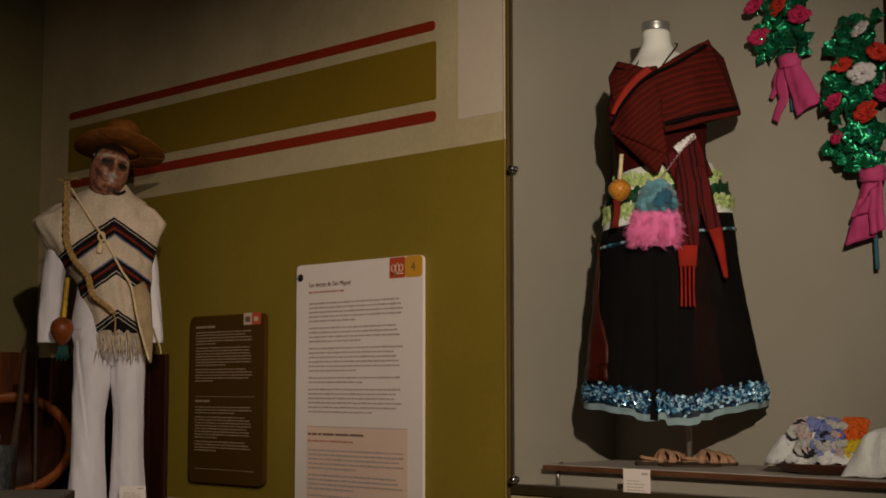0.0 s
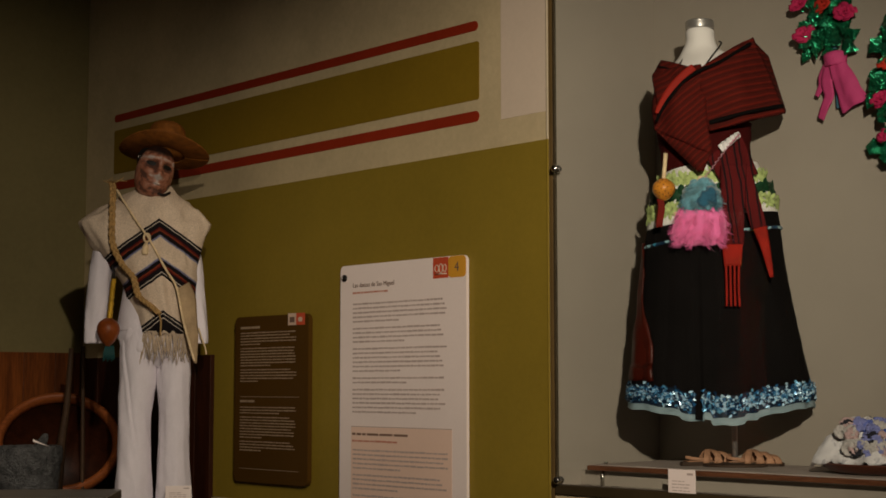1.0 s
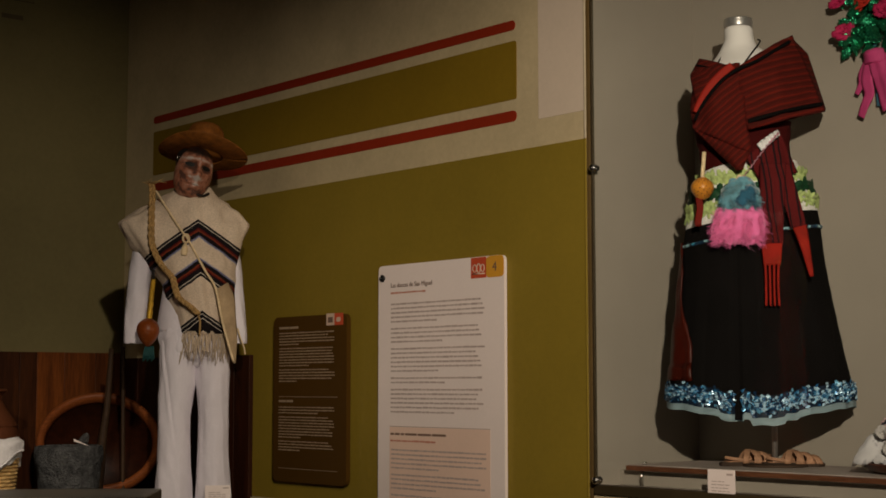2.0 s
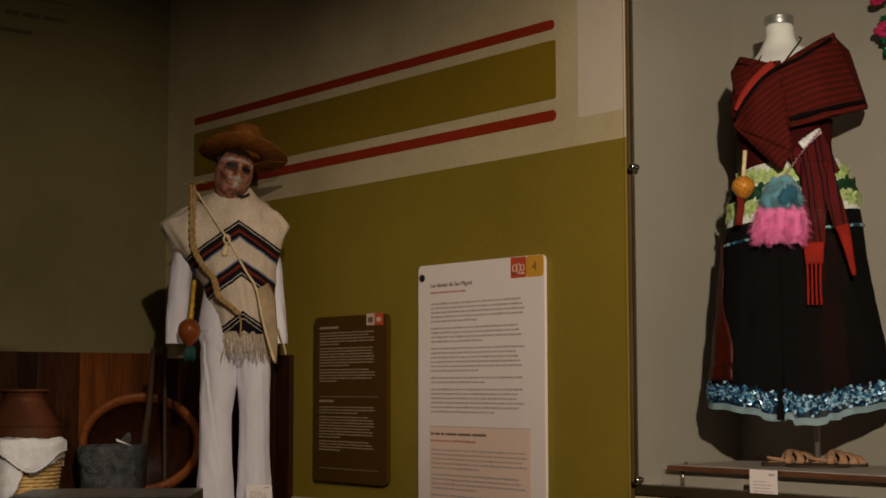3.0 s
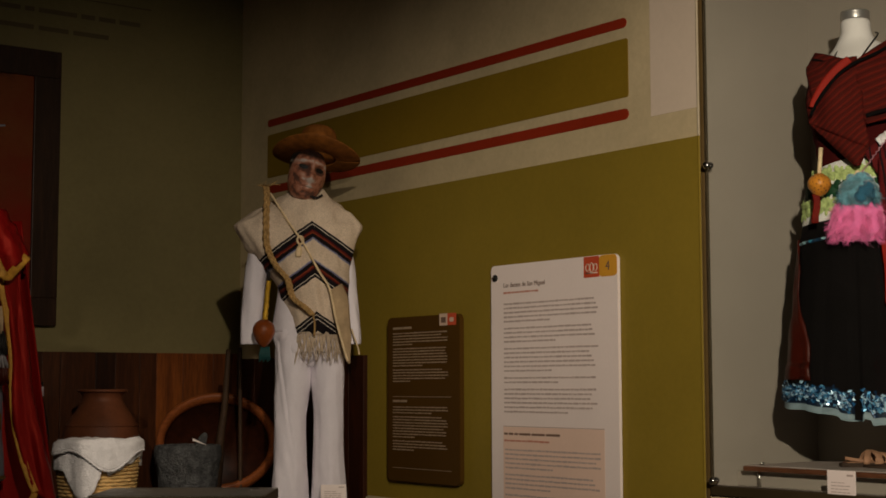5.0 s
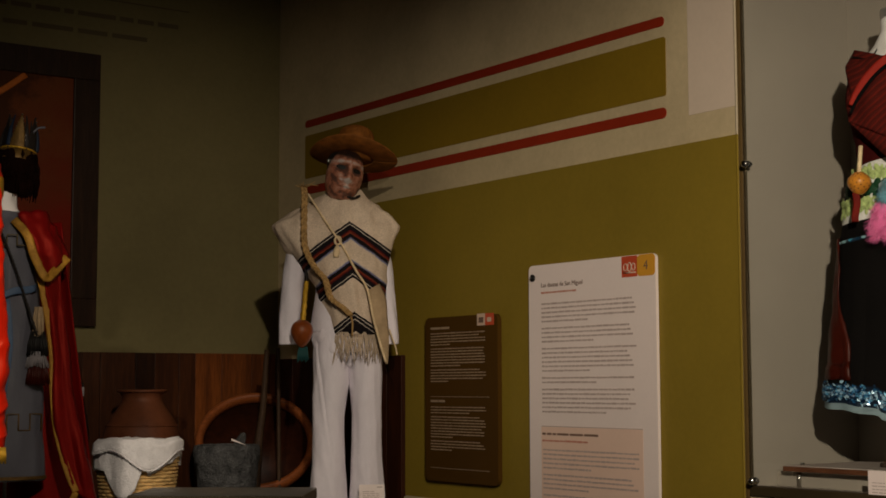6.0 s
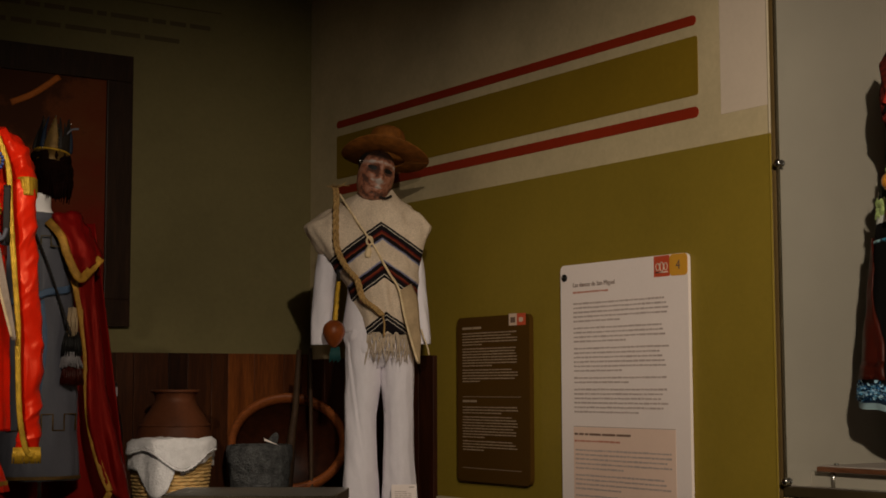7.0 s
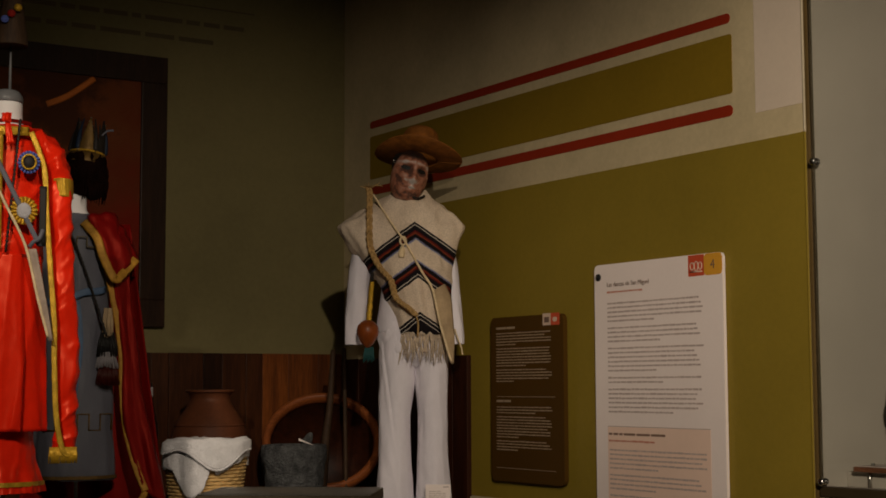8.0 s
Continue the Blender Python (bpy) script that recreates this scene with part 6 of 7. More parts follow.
wig = thing("wig", WHITE, "dark brown wig hanging under the crown", "wig")
part("cap", creased(loft(spaced([(1.762, -0.015, 0.02, 0.05, 0.05), (1.80, -0.018, 0.02, 0.068, 0.075), (1.86, -0.026, 0.02, 0.072, 0.08), (1.92, -0.028, 0.02, 0.068, 0.078), (1.95, -0.028, 0.02, 0.04, 0.05)], 4), 24), 0.014, (14, 14, 9), 4.0), HAIR, wig)
rng = random.Random(31)
bm = bmesh.new()
for k in range(240):
    a = radians(rng.uniform(150, 390))
    top = Vector((-0.028 + 0.066 * math.cos(a), 0.02 + 0.075 * math.sin(a), 1.90 + rng.uniform(-0.03, 0.01)))
    drop = rng.uniform(0.06, 0.16) if math.cos(a) > -0.1 else rng.uniform(0.03, 0.09)
    tube([top, top + Vector((0.010 * math.cos(a) + rng.uniform(-0.006, 0.010), -0.008, -drop * 0.5)), top + Vector((0.004 * math.cos(a) + rng.uniform(-0.012, 0.014), -0.004, -drop))], [0.0045, 0.0045, 0.0015], 5, bm)
part("hair", bm, HAIR, wig)
crown = thing("crown", WHITE @ pose(-0.030, 0.0, 1.884, -6, 7) @ Matrix.Diagonal((0.84, 0.84, 1.16, 1.0)), "gold toy crown, darkened in colour for shade, with beaded points and blue arches", "crown")
part("band", loft([(0.0, 0, 0, 0.080, 0.080), (0.036, 0, 0, 0.081, 0.081), (0.036, 0, 0, 0.077, 0.077), (0.0, 0, 0, 0.076, 0.076)], 40, cap=False), CROWN_GOLD, crown, "gold band")
part("band_edge", tube([(0.081 * math.cos(2 * math.pi * k / 48), 0.081 * math.sin(2 * math.pi * k / 48), 0.036) for k in range(49)], 0.0035, 6), GOLD, crown, "bright gold edge")
for k in range(6):
    a0 = 2 * math.pi * (k + 0.42) / 6
    def plate(u, v, a0=a0):
        w = (u - 0.5) * 1.02 * (1 - 0.93 * v ** 1.3)
        return (0.079 * (1 - 0.16 * v) * math.cos(a0 + w), 0.079 * (1 - 0.16 * v) * math.sin(a0 + w), 0.035 + 0.118 * v)
    point = part("point", sheet(plate, 8, 10, 0.004), CROWN_GOLD if k % 2 == 0 else MANNEQUIN_DARK, crown, "pointed crown plate")
    bm = bmesh.new()
    for side in (0.0, 1.0):
        for j in range(9):
            x, y, z = plate(side, j / 8.0)
            bmesh.ops.create_uvsphere(bm, u_segments=6, v_segments=4, radius=0.0026, matrix=Matrix.Translation((x * 1.05, y * 1.05, z)))
    part("beads", bm, CHROME if k % 2 == 0 else BLACK, point, "tiny bright beads")
    part("arch", tube(curve_points([(0.080 * math.cos(a0 + 0.52), 0.080 * math.sin(a0 + 0.52), 0.04), (0.074 * math.cos(a0 + 0.45), 0.074 * math.sin(a0 + 0.45), 0.10), (0.052 * math.cos(a0 + 0.35), 0.052 * math.sin(a0 + 0.35), 0.155)]), [0.012, 0.0135, 0.014, 0.013, 0.011, 0.010, 0.009, 0.007, 0.006, 0.005, 0.004, 0.003, 0.002][:len(curve_points([(0, 0, 0), (0, 0, 1), (0, 0, 2)]))], 8, flat=0.4), DEEP_BLUE if k % 2 else MANNEQUIN_DARK, crown, "dark plume arch")
part("foil_spray", tube(curve_points([(0.055, -0.05, 0.10), (0.075, -0.05, 0.118), (0.105, -0.045, 0.125)]), 0.004, 6, flat=0.4), TUNIC, crown, "silver foil spray")

# ---- red satin costume on a stand ----
RED = facing(1.394, 4.697)
bm = loft(spaced([(1.10, -0.05, 0.03, 0.12, 0.08), (1.45, -0.05, 0.03, 0.12, 0.085), (1.72, -0.05, 0.03, 0.15, 0.09), (1.80, -0.05, 0.03, 0.11, 0.065), (1.84, -0.048, 0.03, 0.055, 0.05), (1.915, -0.048, 0.03, 0.048, 0.05), (1.918, -0.048, 0.03, 0.03, 0.03)], 4), 28)
item("mannequin", bm, MANNEQUIN, RED, "headless white mannequin bust in the red costume", "mannequin")
item("neck_cap", loft(spaced([(1.918, -0.048, 0.03, 0.050, 0.052), (1.935, -0.048, 0.03, 0.050, 0.052), (1.955, -0.048, 0.03, 0.036, 0.038), (1.963, -0.048, 0.03, 0.01, 0.01)], 4), 28), STEEL_GREY, RED, "grey domed cap on the mannequin's neck", "neck cap")
stand = thing("mannequin_stand", RED @ pose(-0.05, 0.03, 0), "steel rod stand with a round foot", "stand")
part("foot", loft([(0.0, 0, 0, 0.18, 0.18), (0.01, 0, 0, 0.18, 0.18)], 32), CHROME, stand)
part("rod", loft([(0.01, 0, 0, 0.012, 0.012), (1.15, 0, 0, 0.012, 0.012)], 12), CHROME, stand)

robe = thing("robe", RED, "shiny red satin costume with gold braid and fringe", "costume")
part("bodice", crumpled(loft(spaced([(1.40, -0.055, 0.005, 0.127, 0.107), (1.43, -0.055, 0.005, 0.127, 0.107), (1.60, -0.054, 0.01, 0.145, 0.108), (1.72, -0.052, 0.015, 0.152, 0.102), (1.79, -0.05, 0.02, 0.138, 0.088), (1.835, -0.05, 0.03, 0.082, 0.062)], 12), 96, ripple(5, 0.02, 0.8, 1.35, 1.75)), 0.008, (9, 9, 7), 1.0), SATIN_RED, robe)


def pleats(a, z):
    k = 0.25 + 0.75 * max(0.0, min(1.0, (1.42 - z) / 0.5))
    f = (a * 8 / (2 * math.pi) + 0.22) % 1.0
    return 1 + k * (0.19 * (f if f < 0.82 else (1 - f) * 4.55) - 0.06 + 0.008 * math.sin(13 * a + 4 * z))


part("pleated_skirt", crumpled(loft(spaced([(0.866, -0.055, 0.0, 0.150, 0.122), (1.1, -0.055, 0.0, 0.142, 0.117), (1.35, -0.055, 0.005, 0.131, 0.111), (1.415, -0.055, 0.005, 0.129, 0.109)], 14), 216, pleats), 0.007, (11, 11, 1.8), 5.0), SATIN_RED, robe)
part("waist_seam", loft([(1.408, -0.055, 0.005, 0.1305, 0.1105), (1.418, -0.055, 0.005, 0.1305, 0.1105)], 64, cap=False), FRINGE_RED, robe)
part("underskirt", crumpled(loft(spaced([(0.672, -0.055, 0.01, 0.146, 0.118), (0.70, -0.055, 0.01, 0.140, 0.112), (0.78, -0.055, 0.01, 0.118, 0.092), (0.92, -0.055, 0.01, 0.105, 0.08)], 12), 110, lambda a, z: ripple(9, 0.03, 0.2, 0.6, 0.95)(a, z) + (0.03 * math.sin(40 * a) if z < 0.70 else 0)), 0.005, (10, 10, 9), 2.0), SATIN_RED, robe, "red satin underskirt")
part("braid", loft(spaced([(0.694, -0.055, 0.01, 0.147, 0.119), (0.708, -0.055, 0.01, 0.146, 0.118)], 2), 72, ripple(9, 0.03, 0.2, 0.6, 0.95), cap=False), GOLD, robe, "gold hem braid")


def ruched(a, z):
    return 1 + 0.03 * math.sin(3 * a + 2 * z) + 0.02 * math.sin(5 * a + 7 * z)


part("hanging_sleeve", crumpled(loft(spaced([(0.806, 0.146, -0.065, 0.036, 0.026), (0.87, 0.155, -0.065, 0.032, 0.026), (1.0, 0.152, -0.065, 0.033, 0.027), (1.167, 0.146, -0.065, 0.036, 0.028), (1.30, 0.137, -0.06, 0.035, 0.028), (1.45, 0.127, -0.055, 0.034, 0.028), (1.62, 0.120, -0.045, 0.034, 0.030), (1.66, 0.118, -0.03, 0.03, 0.03)], 22), 72, ruched), 0.0085, (11, 11, 8), 2.0), SATIN_RED, robe, "long hanging red satin sleeve")
part("sleeve", crumpled(loft(spaced([(1.615, 0.124, -0.01, 0.032, 0.060), (1.68, 0.115, -0.005, 0.040, 0.066), (1.74, 0.098, 0.0, 0.046, 0.068), (1.79, 0.070, 0.01, 0.045, 0.062), (1.822, 0.040, 0.02, 0.032, 0.05), (1.834, 0.02, 0.025, 0.015, 0.03)], 8), 56, ripple(6, 0.02, 0, 1.6, 1.8)), 0.008, (14, 14, 11), 2.0), SATIN_RED, robe, "short puffed sleeve")
part("cuff", loft(spaced([(1.606, 0.130, -0.012, 0.034, 0.072), (1.635, 0.128, -0.010, 0.036, 0.074), (1.664, 0.126, -0.008, 0.037, 0.076)], 4), 64, lambda a, z: 1 + 0.02 * math.sin(44 * a)), GOLD, robe, "gold cuff fringe")
part("gold_trim", band(curve_points([(0.0285, -0.085, 1.8068), (0.0559, -0.098, 1.7379), (0.0733, -0.112, 1.6693), (0.08, -0.118, 1.5514), (0.0956, -0.118, 1.3689), (0.1103, -0.118, 1.204), (0.1132, -0.118, 1.08), (0.122, -0.116, 0.916), (0.1427, -0.112, 0.8095), (0.1652, -0.11, 0.7898)], 6), 0.017, 0.006, 0.02, 90), GOLD, robe, "gold braid trim")
bm = bmesh.new()
rng = random.Random(2)
for k in range(42):
    x = 0.106 + 0.078 * k / 41
    tube([(x, -0.105, 0.815), (x + rng.uniform(-0.004, 0.004), -0.108, 0.79), (x + rng.uniform(-0.006, 0.006), -0.105, 0.765)], [0.0034, 0.003, 0.002], 5, bm)
part("fringe", bm, GOLD, robe, "gold bullion fringe")
part("yoke_braid", sheet(lambda u, v: (-0.15 + 0.172 * u, 0.0 - 0.095 * math.sqrt(max(0.1, 1 - ((u - 0.5) * 1.5) ** 2)) - 0.022, 1.818 - 0.028 * v + 0.015 * (u - 0.5) ** 2), 20, 4, 0.005), GOLD, robe, "gold braid at the neckline")
part("front_braid", sheet(lambda u, v: (-0.105 + 0.050 * u, -0.119, 1.80 - 0.37 * v), 4, 24, 0.005), GOLD, robe, "gold front braid")
part("strap", sheet(lambda u, v: (-0.080 + 0.142 * v + (u - 0.5) * 0.017, -0.132 - 0.004 * math.sin(3 * v), 1.725 - 0.285 * v), 4, 16, 0.004), TUNIC, robe, "grey satin strap")
part("black_band", sheet(lambda u, v: (0.058 + 0.022 * u, -0.122, 1.63 - 0.19 * v), 4, 14, 0.004), MANNEQUIN_DARK, robe)
part("neck_ribbon", band(curve_points([(-0.12, -0.075, 1.832), (-0.065, -0.098, 1.838), (-0.02, -0.096, 1.838), (0.03, -0.07, 1.834)]), 0.012, 0.004), VELVET_RED, robe, "dark red neck ribbon")
part("bow", crumpled(sheet(quad((-0.062, -0.118, 1.858), (-0.030, -0.118, 1.862), (-0.032, -0.122, 1.828), (-0.058, -0.122, 1.830), 0.012, 0.003, 2.0), 10, 10, 0.004), 0.003, (30, 30, 30)), SATIN_RED, robe)
part("ribbon_tail", crumpled(sheet(quad((-0.050, -0.120, 1.832), (-0.036, -0.120, 1.832), (-0.022, -0.128, 1.765), (-0.046, -0.128, 1.758), 0.004, 0.002, 2.0), 6, 14, 0.003), 0.002, (30, 30, 20)), SATIN_RED, robe)
part("beads", tube([(-0.005 - 0.035 * k / 60, -0.12 - 0.004 * (k % 2), 1.84 - 0.42 * k / 60) for k in range(61)], [0.0028 + 0.0022 * (k % 2) for k in range(61)], 6), BLACK, robe, "dark bead string")


def rosette(parent, x, z, r, m, m2, name):
    bm = bmesh.new()
    sheet(lambda u, v: ((0.25 + 0.75 * v) * r * (1 + 0.06 * v * math.sin(36 * u * math.pi)) * math.cos(2 * math.pi * u) + x, -0.13 - 0.006 * v * math.sin(18 * 2 * math.pi * u), z + (0.25 + 0.75 * v) * r * 1.1 * math.sin(2 * math.pi * u)), 120, 5, 0.003, bm)
    ob = part(name, bm, m, parent, "pleated ribbon rosette")
    part("centre", loft(spaced([(0, 0, 0, r * 0.5, r * 0.55), (0.008, 0, 0, r * 0.55, r * 0.6), (0.013, 0, 0, r * 0.2, r * 0.2)], 3), 20), m2, ob).matrix_local = pose(x, -0.13, z, 90)
    return ob


part("ring", tube([(0.024 + 0.021 * math.cos(a), -0.141, 1.703 + 0.023 * math.sin(a)) for a in [2 * math.pi * k / 24 for k in range(25)]], 0.0035, 6), GOLD, robe, "gold ring of the rosette")
rosette(robe, 0.024, 1.703, 0.033, YARNS[5], MANNEQUIN_DARK, "rosette")
rosette(robe, 0.012, 1.55, 0.040, GOLD, LACE, "rosette")
PALE_LEATHER = plain("pale_grey_leather", (0.40, 0.31, 0.25), 0.6, 15, 90, 0.3, 0.4, 0.002)
sheath = thing("machete_sheath", RED, "pale leather sheath and strap hung across the red costume", "sheath")
part("blade_case", sheet(lambda u, v: (0.040 + 0.060 * v + (u - 0.5) * 0.024 * (1 - 0.45 * v ** 3), -0.147 + 0.004 * math.cos(3 * u), 1.43 - 0.285 * v), 6, 20, 0.010), PALE_LEATHER, sheath)
part("edge", tube(curve_points([(-0.086, -0.145, 1.66), (-0.045, -0.148, 1.57), (0.018, -0.150, 1.44), (0.058, -0.150, 1.28), (0.092, -0.15, 1.155)], 6), 0.0045, 8), CORD, sheath)
part("grip", tube(curve_points([(0.030, -0.152, 1.435), (0.044, -0.158, 1.452), (0.060, -0.155, 1.462), (0.070, -0.15, 1.49)], 5), 0.007, 8), TUNIC, sheath)

head = thing("headdress", RED @ pose(-0.04, 0.0, 2.10), "brown conical headdress with small trinkets on a clear rod", "headdress")
part("cone", loft(spaced([(0.0, 0, 0, 0.050, 0.05), (0.008, 0, 0, 0.053, 0.053), (0.10, 0, 0, 0.040, 0.04), (0.20, 0, 0, 0.022, 0.022), (0.24, 0, 0, 0.006, 0.006)], 5), 32), STICK, head)
part("rod", loft([(-0.14, 0, 0.02, 0.005, 0.005), (0.01, 0, 0.02, 0.003, 0.003)], 10), STEEL_GREY, head)
for k, m in enumerate((YARNS[5], FRINGE_RED, GOLD)):
    part("trinket", loft(spaced([(0, 0, 0, 0.003, 0.003), (0.006, 0, 0, 0.013, 0.013), (0.012, 0, 0, 0.004, 0.004)], 3), 14), m, head).matrix_local = pose(-0.02 + 0.02 * k, -0.045, 0.075 + 0.02 * k, 90)

# ---- household things before the wainscot ----
BASKET = facing(2.665, 6.12)
basket = thing("basket", BASKET @ pose(0, 0, PLATFORM_Z), "light wicker basket on the platform", "basket")
part("weave", loft(spaced([(0.0, 0, 0, 0.14, 0.13), (0.12, 0, 0, 0.16, 0.15), (0.27, 0, 0, 0.175, 0.16), (0.275, 0, 0, 0.16, 0.15), (0.02, 0, 0, 0.13, 0.12)], 10), 96, lambda a, z: 1 + 0.014 * math.sin(30 * a) * math.sin(z * 260)), WICKER, basket)
for k in range(17):
    zz = 0.014 + 0.0155 * k
    r = 0.144 + 0.034 * (zz / 0.27) ** 0.8
    part("withy", tube([((r + 0.0045 * math.sin(18 * a + math.pi * k)) * math.cos(a), (r + 0.0045 * math.sin(18 * a + math.pi * k)) * 0.93 * math.sin(a), zz) for a in [2 * math.pi * j / 120 for j in range(121)]], 0.0062, 6), WICKER, basket)


def basket_cloth(u, v):
    """A square napkin over the rim: its corners hang as points, the middle one lowest."""
    a, rim = 2 * math.pi * u, 0.182
    c = math.cos(a)
    drop = 0.10
    if math.sin(a) < 0.2:
        flap = 0.240 * (1 - (abs(c + 0.32) / 0.56) ** 2.2) if abs(c + 0.32) < 0.56 else 0.0
        drop = max(0.06, flap, 0.115 if c < -0.72 else 0.0, 0.150 - 0.13 * (c - 0.25) if c > 0.25 else 0.150 - 0.7 * (0.25 - c))
    drop += 0.006 * abs(math.sin(34 * a))
    d = v * (rim + drop)
    flat, fall = min(d, rim), max(0.0, d - rim)
    k = 1 + (0.030 * math.sin(7 * a + 1) + 0.018 * math.sin(15 * a)) * min(1, fall * 10)
    n = noise.noise(Vector((9 * d * c, 9 * d * math.sin(a), 1.0)))
    return ((flat + fall * 0.04) * k * c, (flat + fall * 0.04) * 0.95 * k * math.sin(a), 0.312 - 0.95 * fall + 0.012 * n - 0.014 * (flat / rim) ** 4)


napkin = item("napkin", creased(sheet(basket_cloth, 180, 30, 0.004), 0.005, (14, 14, 9), 3.0), NAPKIN, BASKET @ pose(0, 0, PLATFORM_Z), "white lace-edged napkin draped over the basket", "napkin")


def upper_fold(u, v):
    """The napkin's second layer: a shallow fold that hangs over the pointed flap."""
    c = -0.90 + 1.84 * u
    a = -math.acos(c)
    fall = v * (0.045 + 0.095 * math.exp(-((c - 0.22) / 0.42) ** 2) + 0.05 * max(0.0, -c - 0.6))
    r = 0.196 + 0.05 * fall + 0.004 * math.sin(13 * c) * v + 0.010 * (1 - math.cos(math.pi * min(1.0, v * 3)) - 1)
    return (r * c, r * 0.95 * math.sin(a), 0.318 - 0.95 * fall + 0.004 * math.sin(9 * c))


part("upper_fold", creased(sheet(upper_fold, 90, 14, 0.004), 0.003, (14, 14, 14), 5.0), NAPKIN, napkin)
edge = []
for k in range(181):
    p = Vector(upper_fold(k / 180, 1.0))
    edge.append(p + Vector((0, -0.004, -0.003 - 0.003 * abs(math.sin(k * 0.45)))))
part("lace_edge", tube(edge, [0.0035 + 0.0018 * abs(math.sin(k * 0.45)) for k in range(181)], 6), NAPKIN, napkin, "scalloped lace edge")

JAR = facing(2.945, 6.72)
jar = thing("clay_jar", JAR @ pose(0, 0, PLATFORM_Z), "large reddish clay jar with a flared lip", "jar")
part("body", loft(spaced([(0.0, 0, 0, 0.10, 0.10), (0.10, 0, 0, 0.16, 0.16), (0.25, 0, 0, 0.185, 0.185), (0.36, 0, 0, 0.165, 0.165), (0.44, 0, 0, 0.115, 0.115), (0.48, 0, 0, 0.095, 0.095), (0.51, 0, 0, 0.105, 0.105), (0.52, 0, 0, 0.118, 0.118), (0.526, 0, 0, 0.108, 0.108), (0.49, 0, 0, 0.08, 0.08)], 6), 56), CLAY, jar)
part("rim", tube([(0.114 * math.cos(a), 0.114 * math.sin(a), 0.52) for a in [2 * math.pi * k / 48 for k in range(49)]], 0.007, 8), CLAY, jar)
part("ridge", tube([(0.168 * math.cos(a), 0.168 * math.sin(a), 0.355) for a in [2 * math.pi * k / 48 for k in range(49)]], 0.005, 8), CLAY, jar)

STONE_AT = facing(3.14, 6.2)
mortar = thing("stone_mortar", STONE_AT @ pose(0, 0, PLATFORM_Z), "rough grey volcanic stone mortar on the platform", "mortar")


def rough_stone(a, z):
    return 1 + 0.03 * noise.noise(Vector((2 * math.cos(a), 2 * math.sin(a), 8 * z))) + 0.03 * noise.noise(Vector((9 * math.cos(a), 9 * math.sin(a), 40 * z))) + 0.015 * noise.noise(Vector((25 * math.cos(a), 25 * math.sin(a), 90 * z)))


part("bowl", loft(spaced([(0.0, 0, 0, 0.115, 0.115), (0.06, 0, 0, 0.128, 0.128), (0.15, 0, 0, 0.142, 0.142), (0.22, 0, 0, 0.152, 0.152), (0.262, 0, 0, 0.150, 0.150), (0.272, 0, 0, 0.140, 0.140), (0.262, 0, 0, 0.12, 0.12), (0.16, 0, 0, 0.07, 0.07), (0.14, 0, 0, 0.01, 0.01)], 8), 96, rough_stone), STONE, mortar)
part("pestle", loft(spaced([(0.0, 0, 0, 0.024, 0.024), (0.06, 0, 0, 0.027, 0.027), (0.12, 0, 0, 0.018, 0.018), (0.14, 0, 0, 0.006, 0.006)], 5), 20), STONE, mortar).matrix_local = pose(0.02, 0.0, 0.20, 0, 25)
item("paper_slip", sheet(lambda u, v: (0.02 + 0.07 * u, -0.04 + 0.01 * u, 0.298 - 0.028 * u + 0.012 * (v - 0.5) * (1 - u)), 6, 3, 0.002), PANEL_WHITE, STONE_AT @ pose(0, 0, PLATFORM_Z), "small white paper slip on the stone mortar", "paper slip")

SIEVE = facing(3.50, 6.60) @ pose(0, 0, PLATFORM_Z + 0.262, -38)
sieve = thing("wooden_sieve", SIEVE, "round wooden hoop sieve leaning on the wainscot", "sieve")


def hoop(u, v):
    a, b = 2 * math.pi * u, 2 * math.pi * v
    r = 0.278 + 0.022 * math.cos(b)
    return (r * math.cos(a), 0.035 * math.sin(b), r * math.sin(a))


bm = bmesh.new()
grid = [[bm.verts.new(hoop(i / 96, j / 10)) for j in range(10)] for i in range(96)]
for i in range(96):
    for j in range(10):
        bm.faces.new((grid[i][j], grid[(i + 1) % 96][j], grid[(i + 1) % 96][(j + 1) % 10], grid[i][(j + 1) % 10]))
part("hoop", bm, HOOP_WOOD, sieve)
bm = loft([(0.0, 0, 0, 0.270, 0.270), (0.006, 0, 0, 0.270, 0.270)], 64)
part("skin", bm, DARK_WOOD, sieve, "dark stretched bottom").matrix_local = pose(0, 0.03, 0, 90)
item("wooden_staff", tube(curve_points([(0.015, 0.10, 0.72), (0.0, 0.06, 0.45), (-0.018, 0.02, 0.30), (-0.03, -0.03, 0.15), (-0.045, -0.06, 0.0)]), [0.012 + 0.0007 * k for k in range(25)], 10), STICK, facing(3.445, 6.42) @ pose(0, 0, PLATFORM_Z), "weathered wooden staff leaning on the wainscot", "staff")
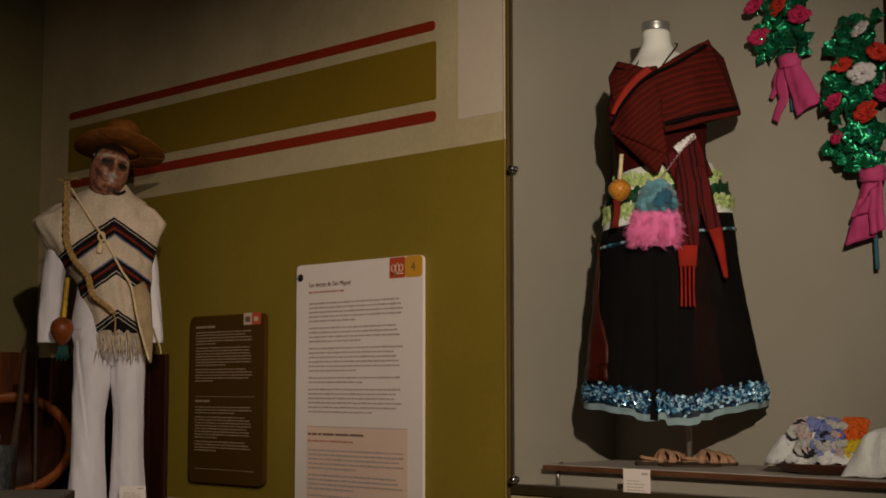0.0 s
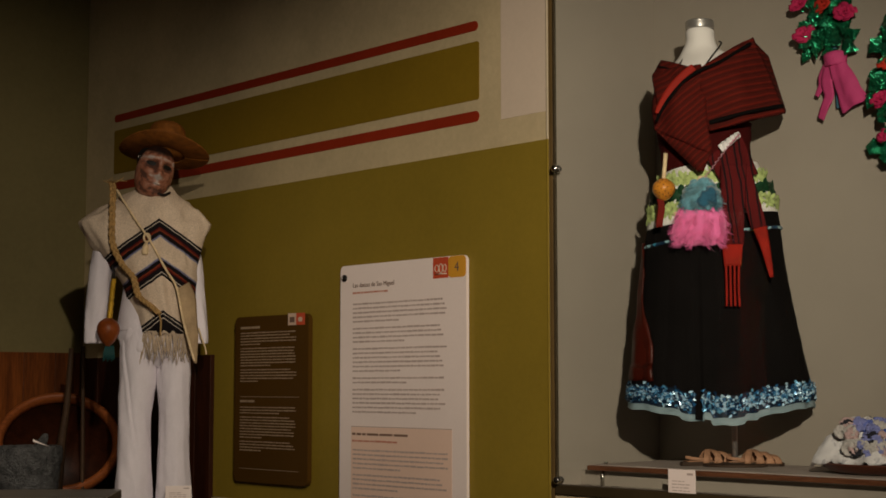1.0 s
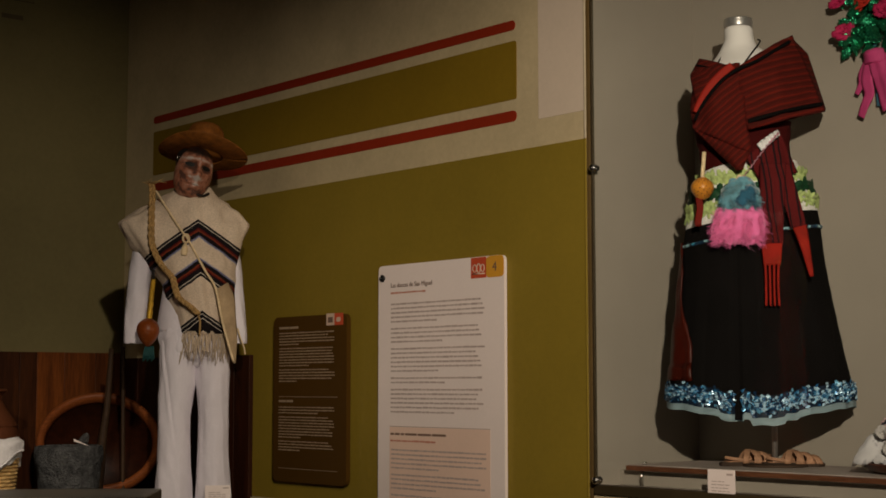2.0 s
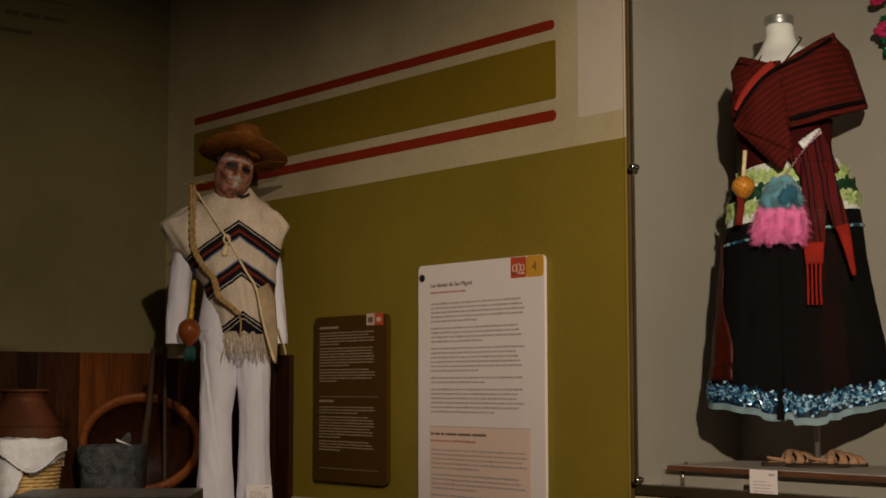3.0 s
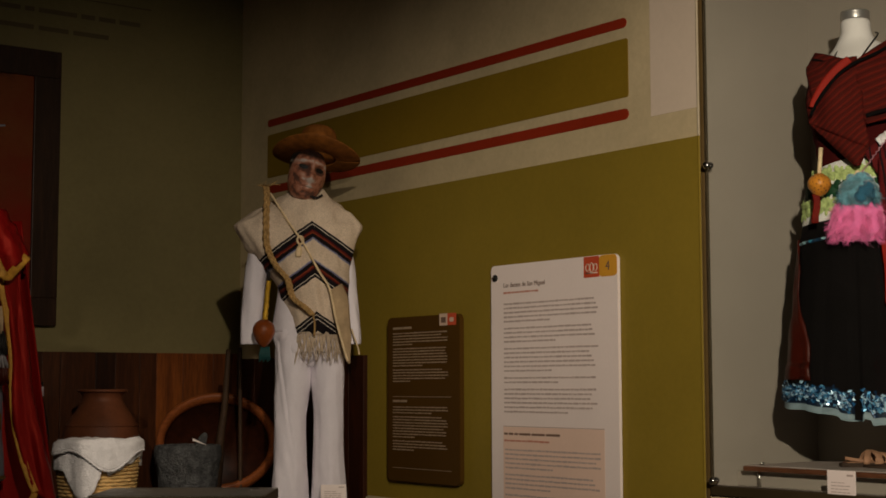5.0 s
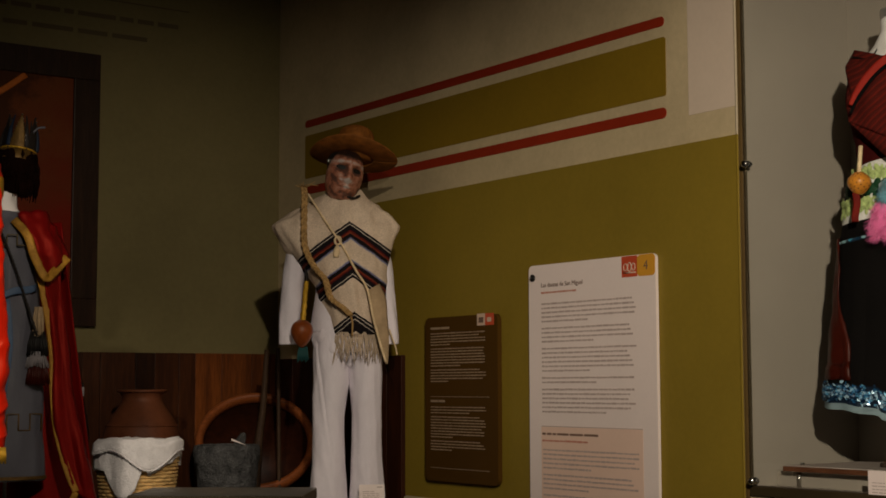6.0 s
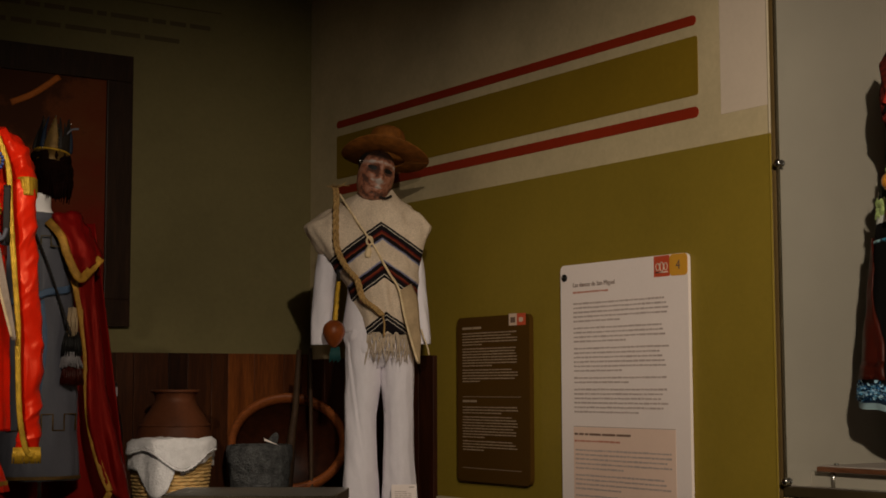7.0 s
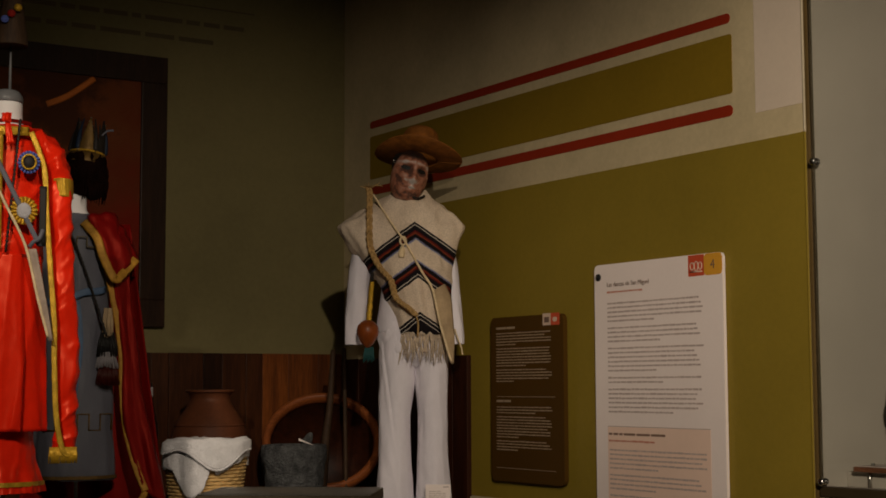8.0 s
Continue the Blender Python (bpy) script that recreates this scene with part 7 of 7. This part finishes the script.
item("wooden_staff", tube(curve_points([(0.07, 0.12, 0.73), (0.075, 0.06, 0.4), (0.08, 0.0, 0.0)]), 0.010, 10), STICK, facing(3.445, 6.42) @ pose(0, 0, PLATFORM_Z), "thin dark wooden staff leaning on the wainscot", "staff")
bottle = thing("bottle", facing(2.470, 6.31) @ pose(0, 0, PLATFORM_Z), "dark glass bottle with pale label bands", "bottle")
part("glass", loft(spaced([(0.0, 0, 0, 0.045, 0.045), (0.30, 0, 0, 0.045, 0.045), (0.40, 0, 0, 0.035, 0.035), (0.50, 0, 0, 0.016, 0.016), (0.56, 0, 0, 0.016, 0.016)], 5), 28), BLACK, bottle)
part("label", loft([(0.33, 0, 0, 0.0435, 0.0435), (0.37, 0, 0, 0.0395, 0.0395)], 28, cap=False), LACE, bottle, "pale label band")
part("label", loft([(0.50, 0, 0, 0.018, 0.018), (0.54, 0, 0, 0.0175, 0.0175)], 28, cap=False), LACE, bottle, "pale label band")

# ---- low glass-topped case before the platform ----
CASE = Matrix.Translation((2.114, 4.938, 0)) @ Matrix.Rotation(math.atan2(-0.6, 0.8), 4, "Z")
case = thing("display_case", CASE, "low dark display case with a glass top", "display case")
CL, CD, CZ = 0.62, 0.42, 0.62
part("body", block(0.01, CL - 0.01, 0.01, CD - 0.01, 0.0, CZ - 0.04, bevel=0.004), DARK_WOOD, case, smooth=False)
# Added sheet: carries the glass top's reflection as plain colour.
part("lining", block(0.018, CL - 0.018, 0.018, CD - 0.018, CZ - 0.04, CZ - 0.03), CASE_TONE, case, "grey-brown sheet in place of the glass reflection", smooth=False)
for a in ((0, CL, 0, 0.018), (0, CL, CD - 0.018, CD), (0, 0.018, 0.018, CD - 0.018), (CL - 0.018, CL, 0.018, CD - 0.018)):
    part("rim", block(a[0], a[1], a[2], a[3], CZ - 0.04, CZ - 0.004, bevel=0.002), CASE_TONE, case, smooth=False)
part("top_glass", block(0.002, CL - 0.002, 0.002, CD - 0.002, CZ - 0.004, CZ), DUSTY_GLASS, case, "dusty clear glass top", smooth=False).visible_shadow = False
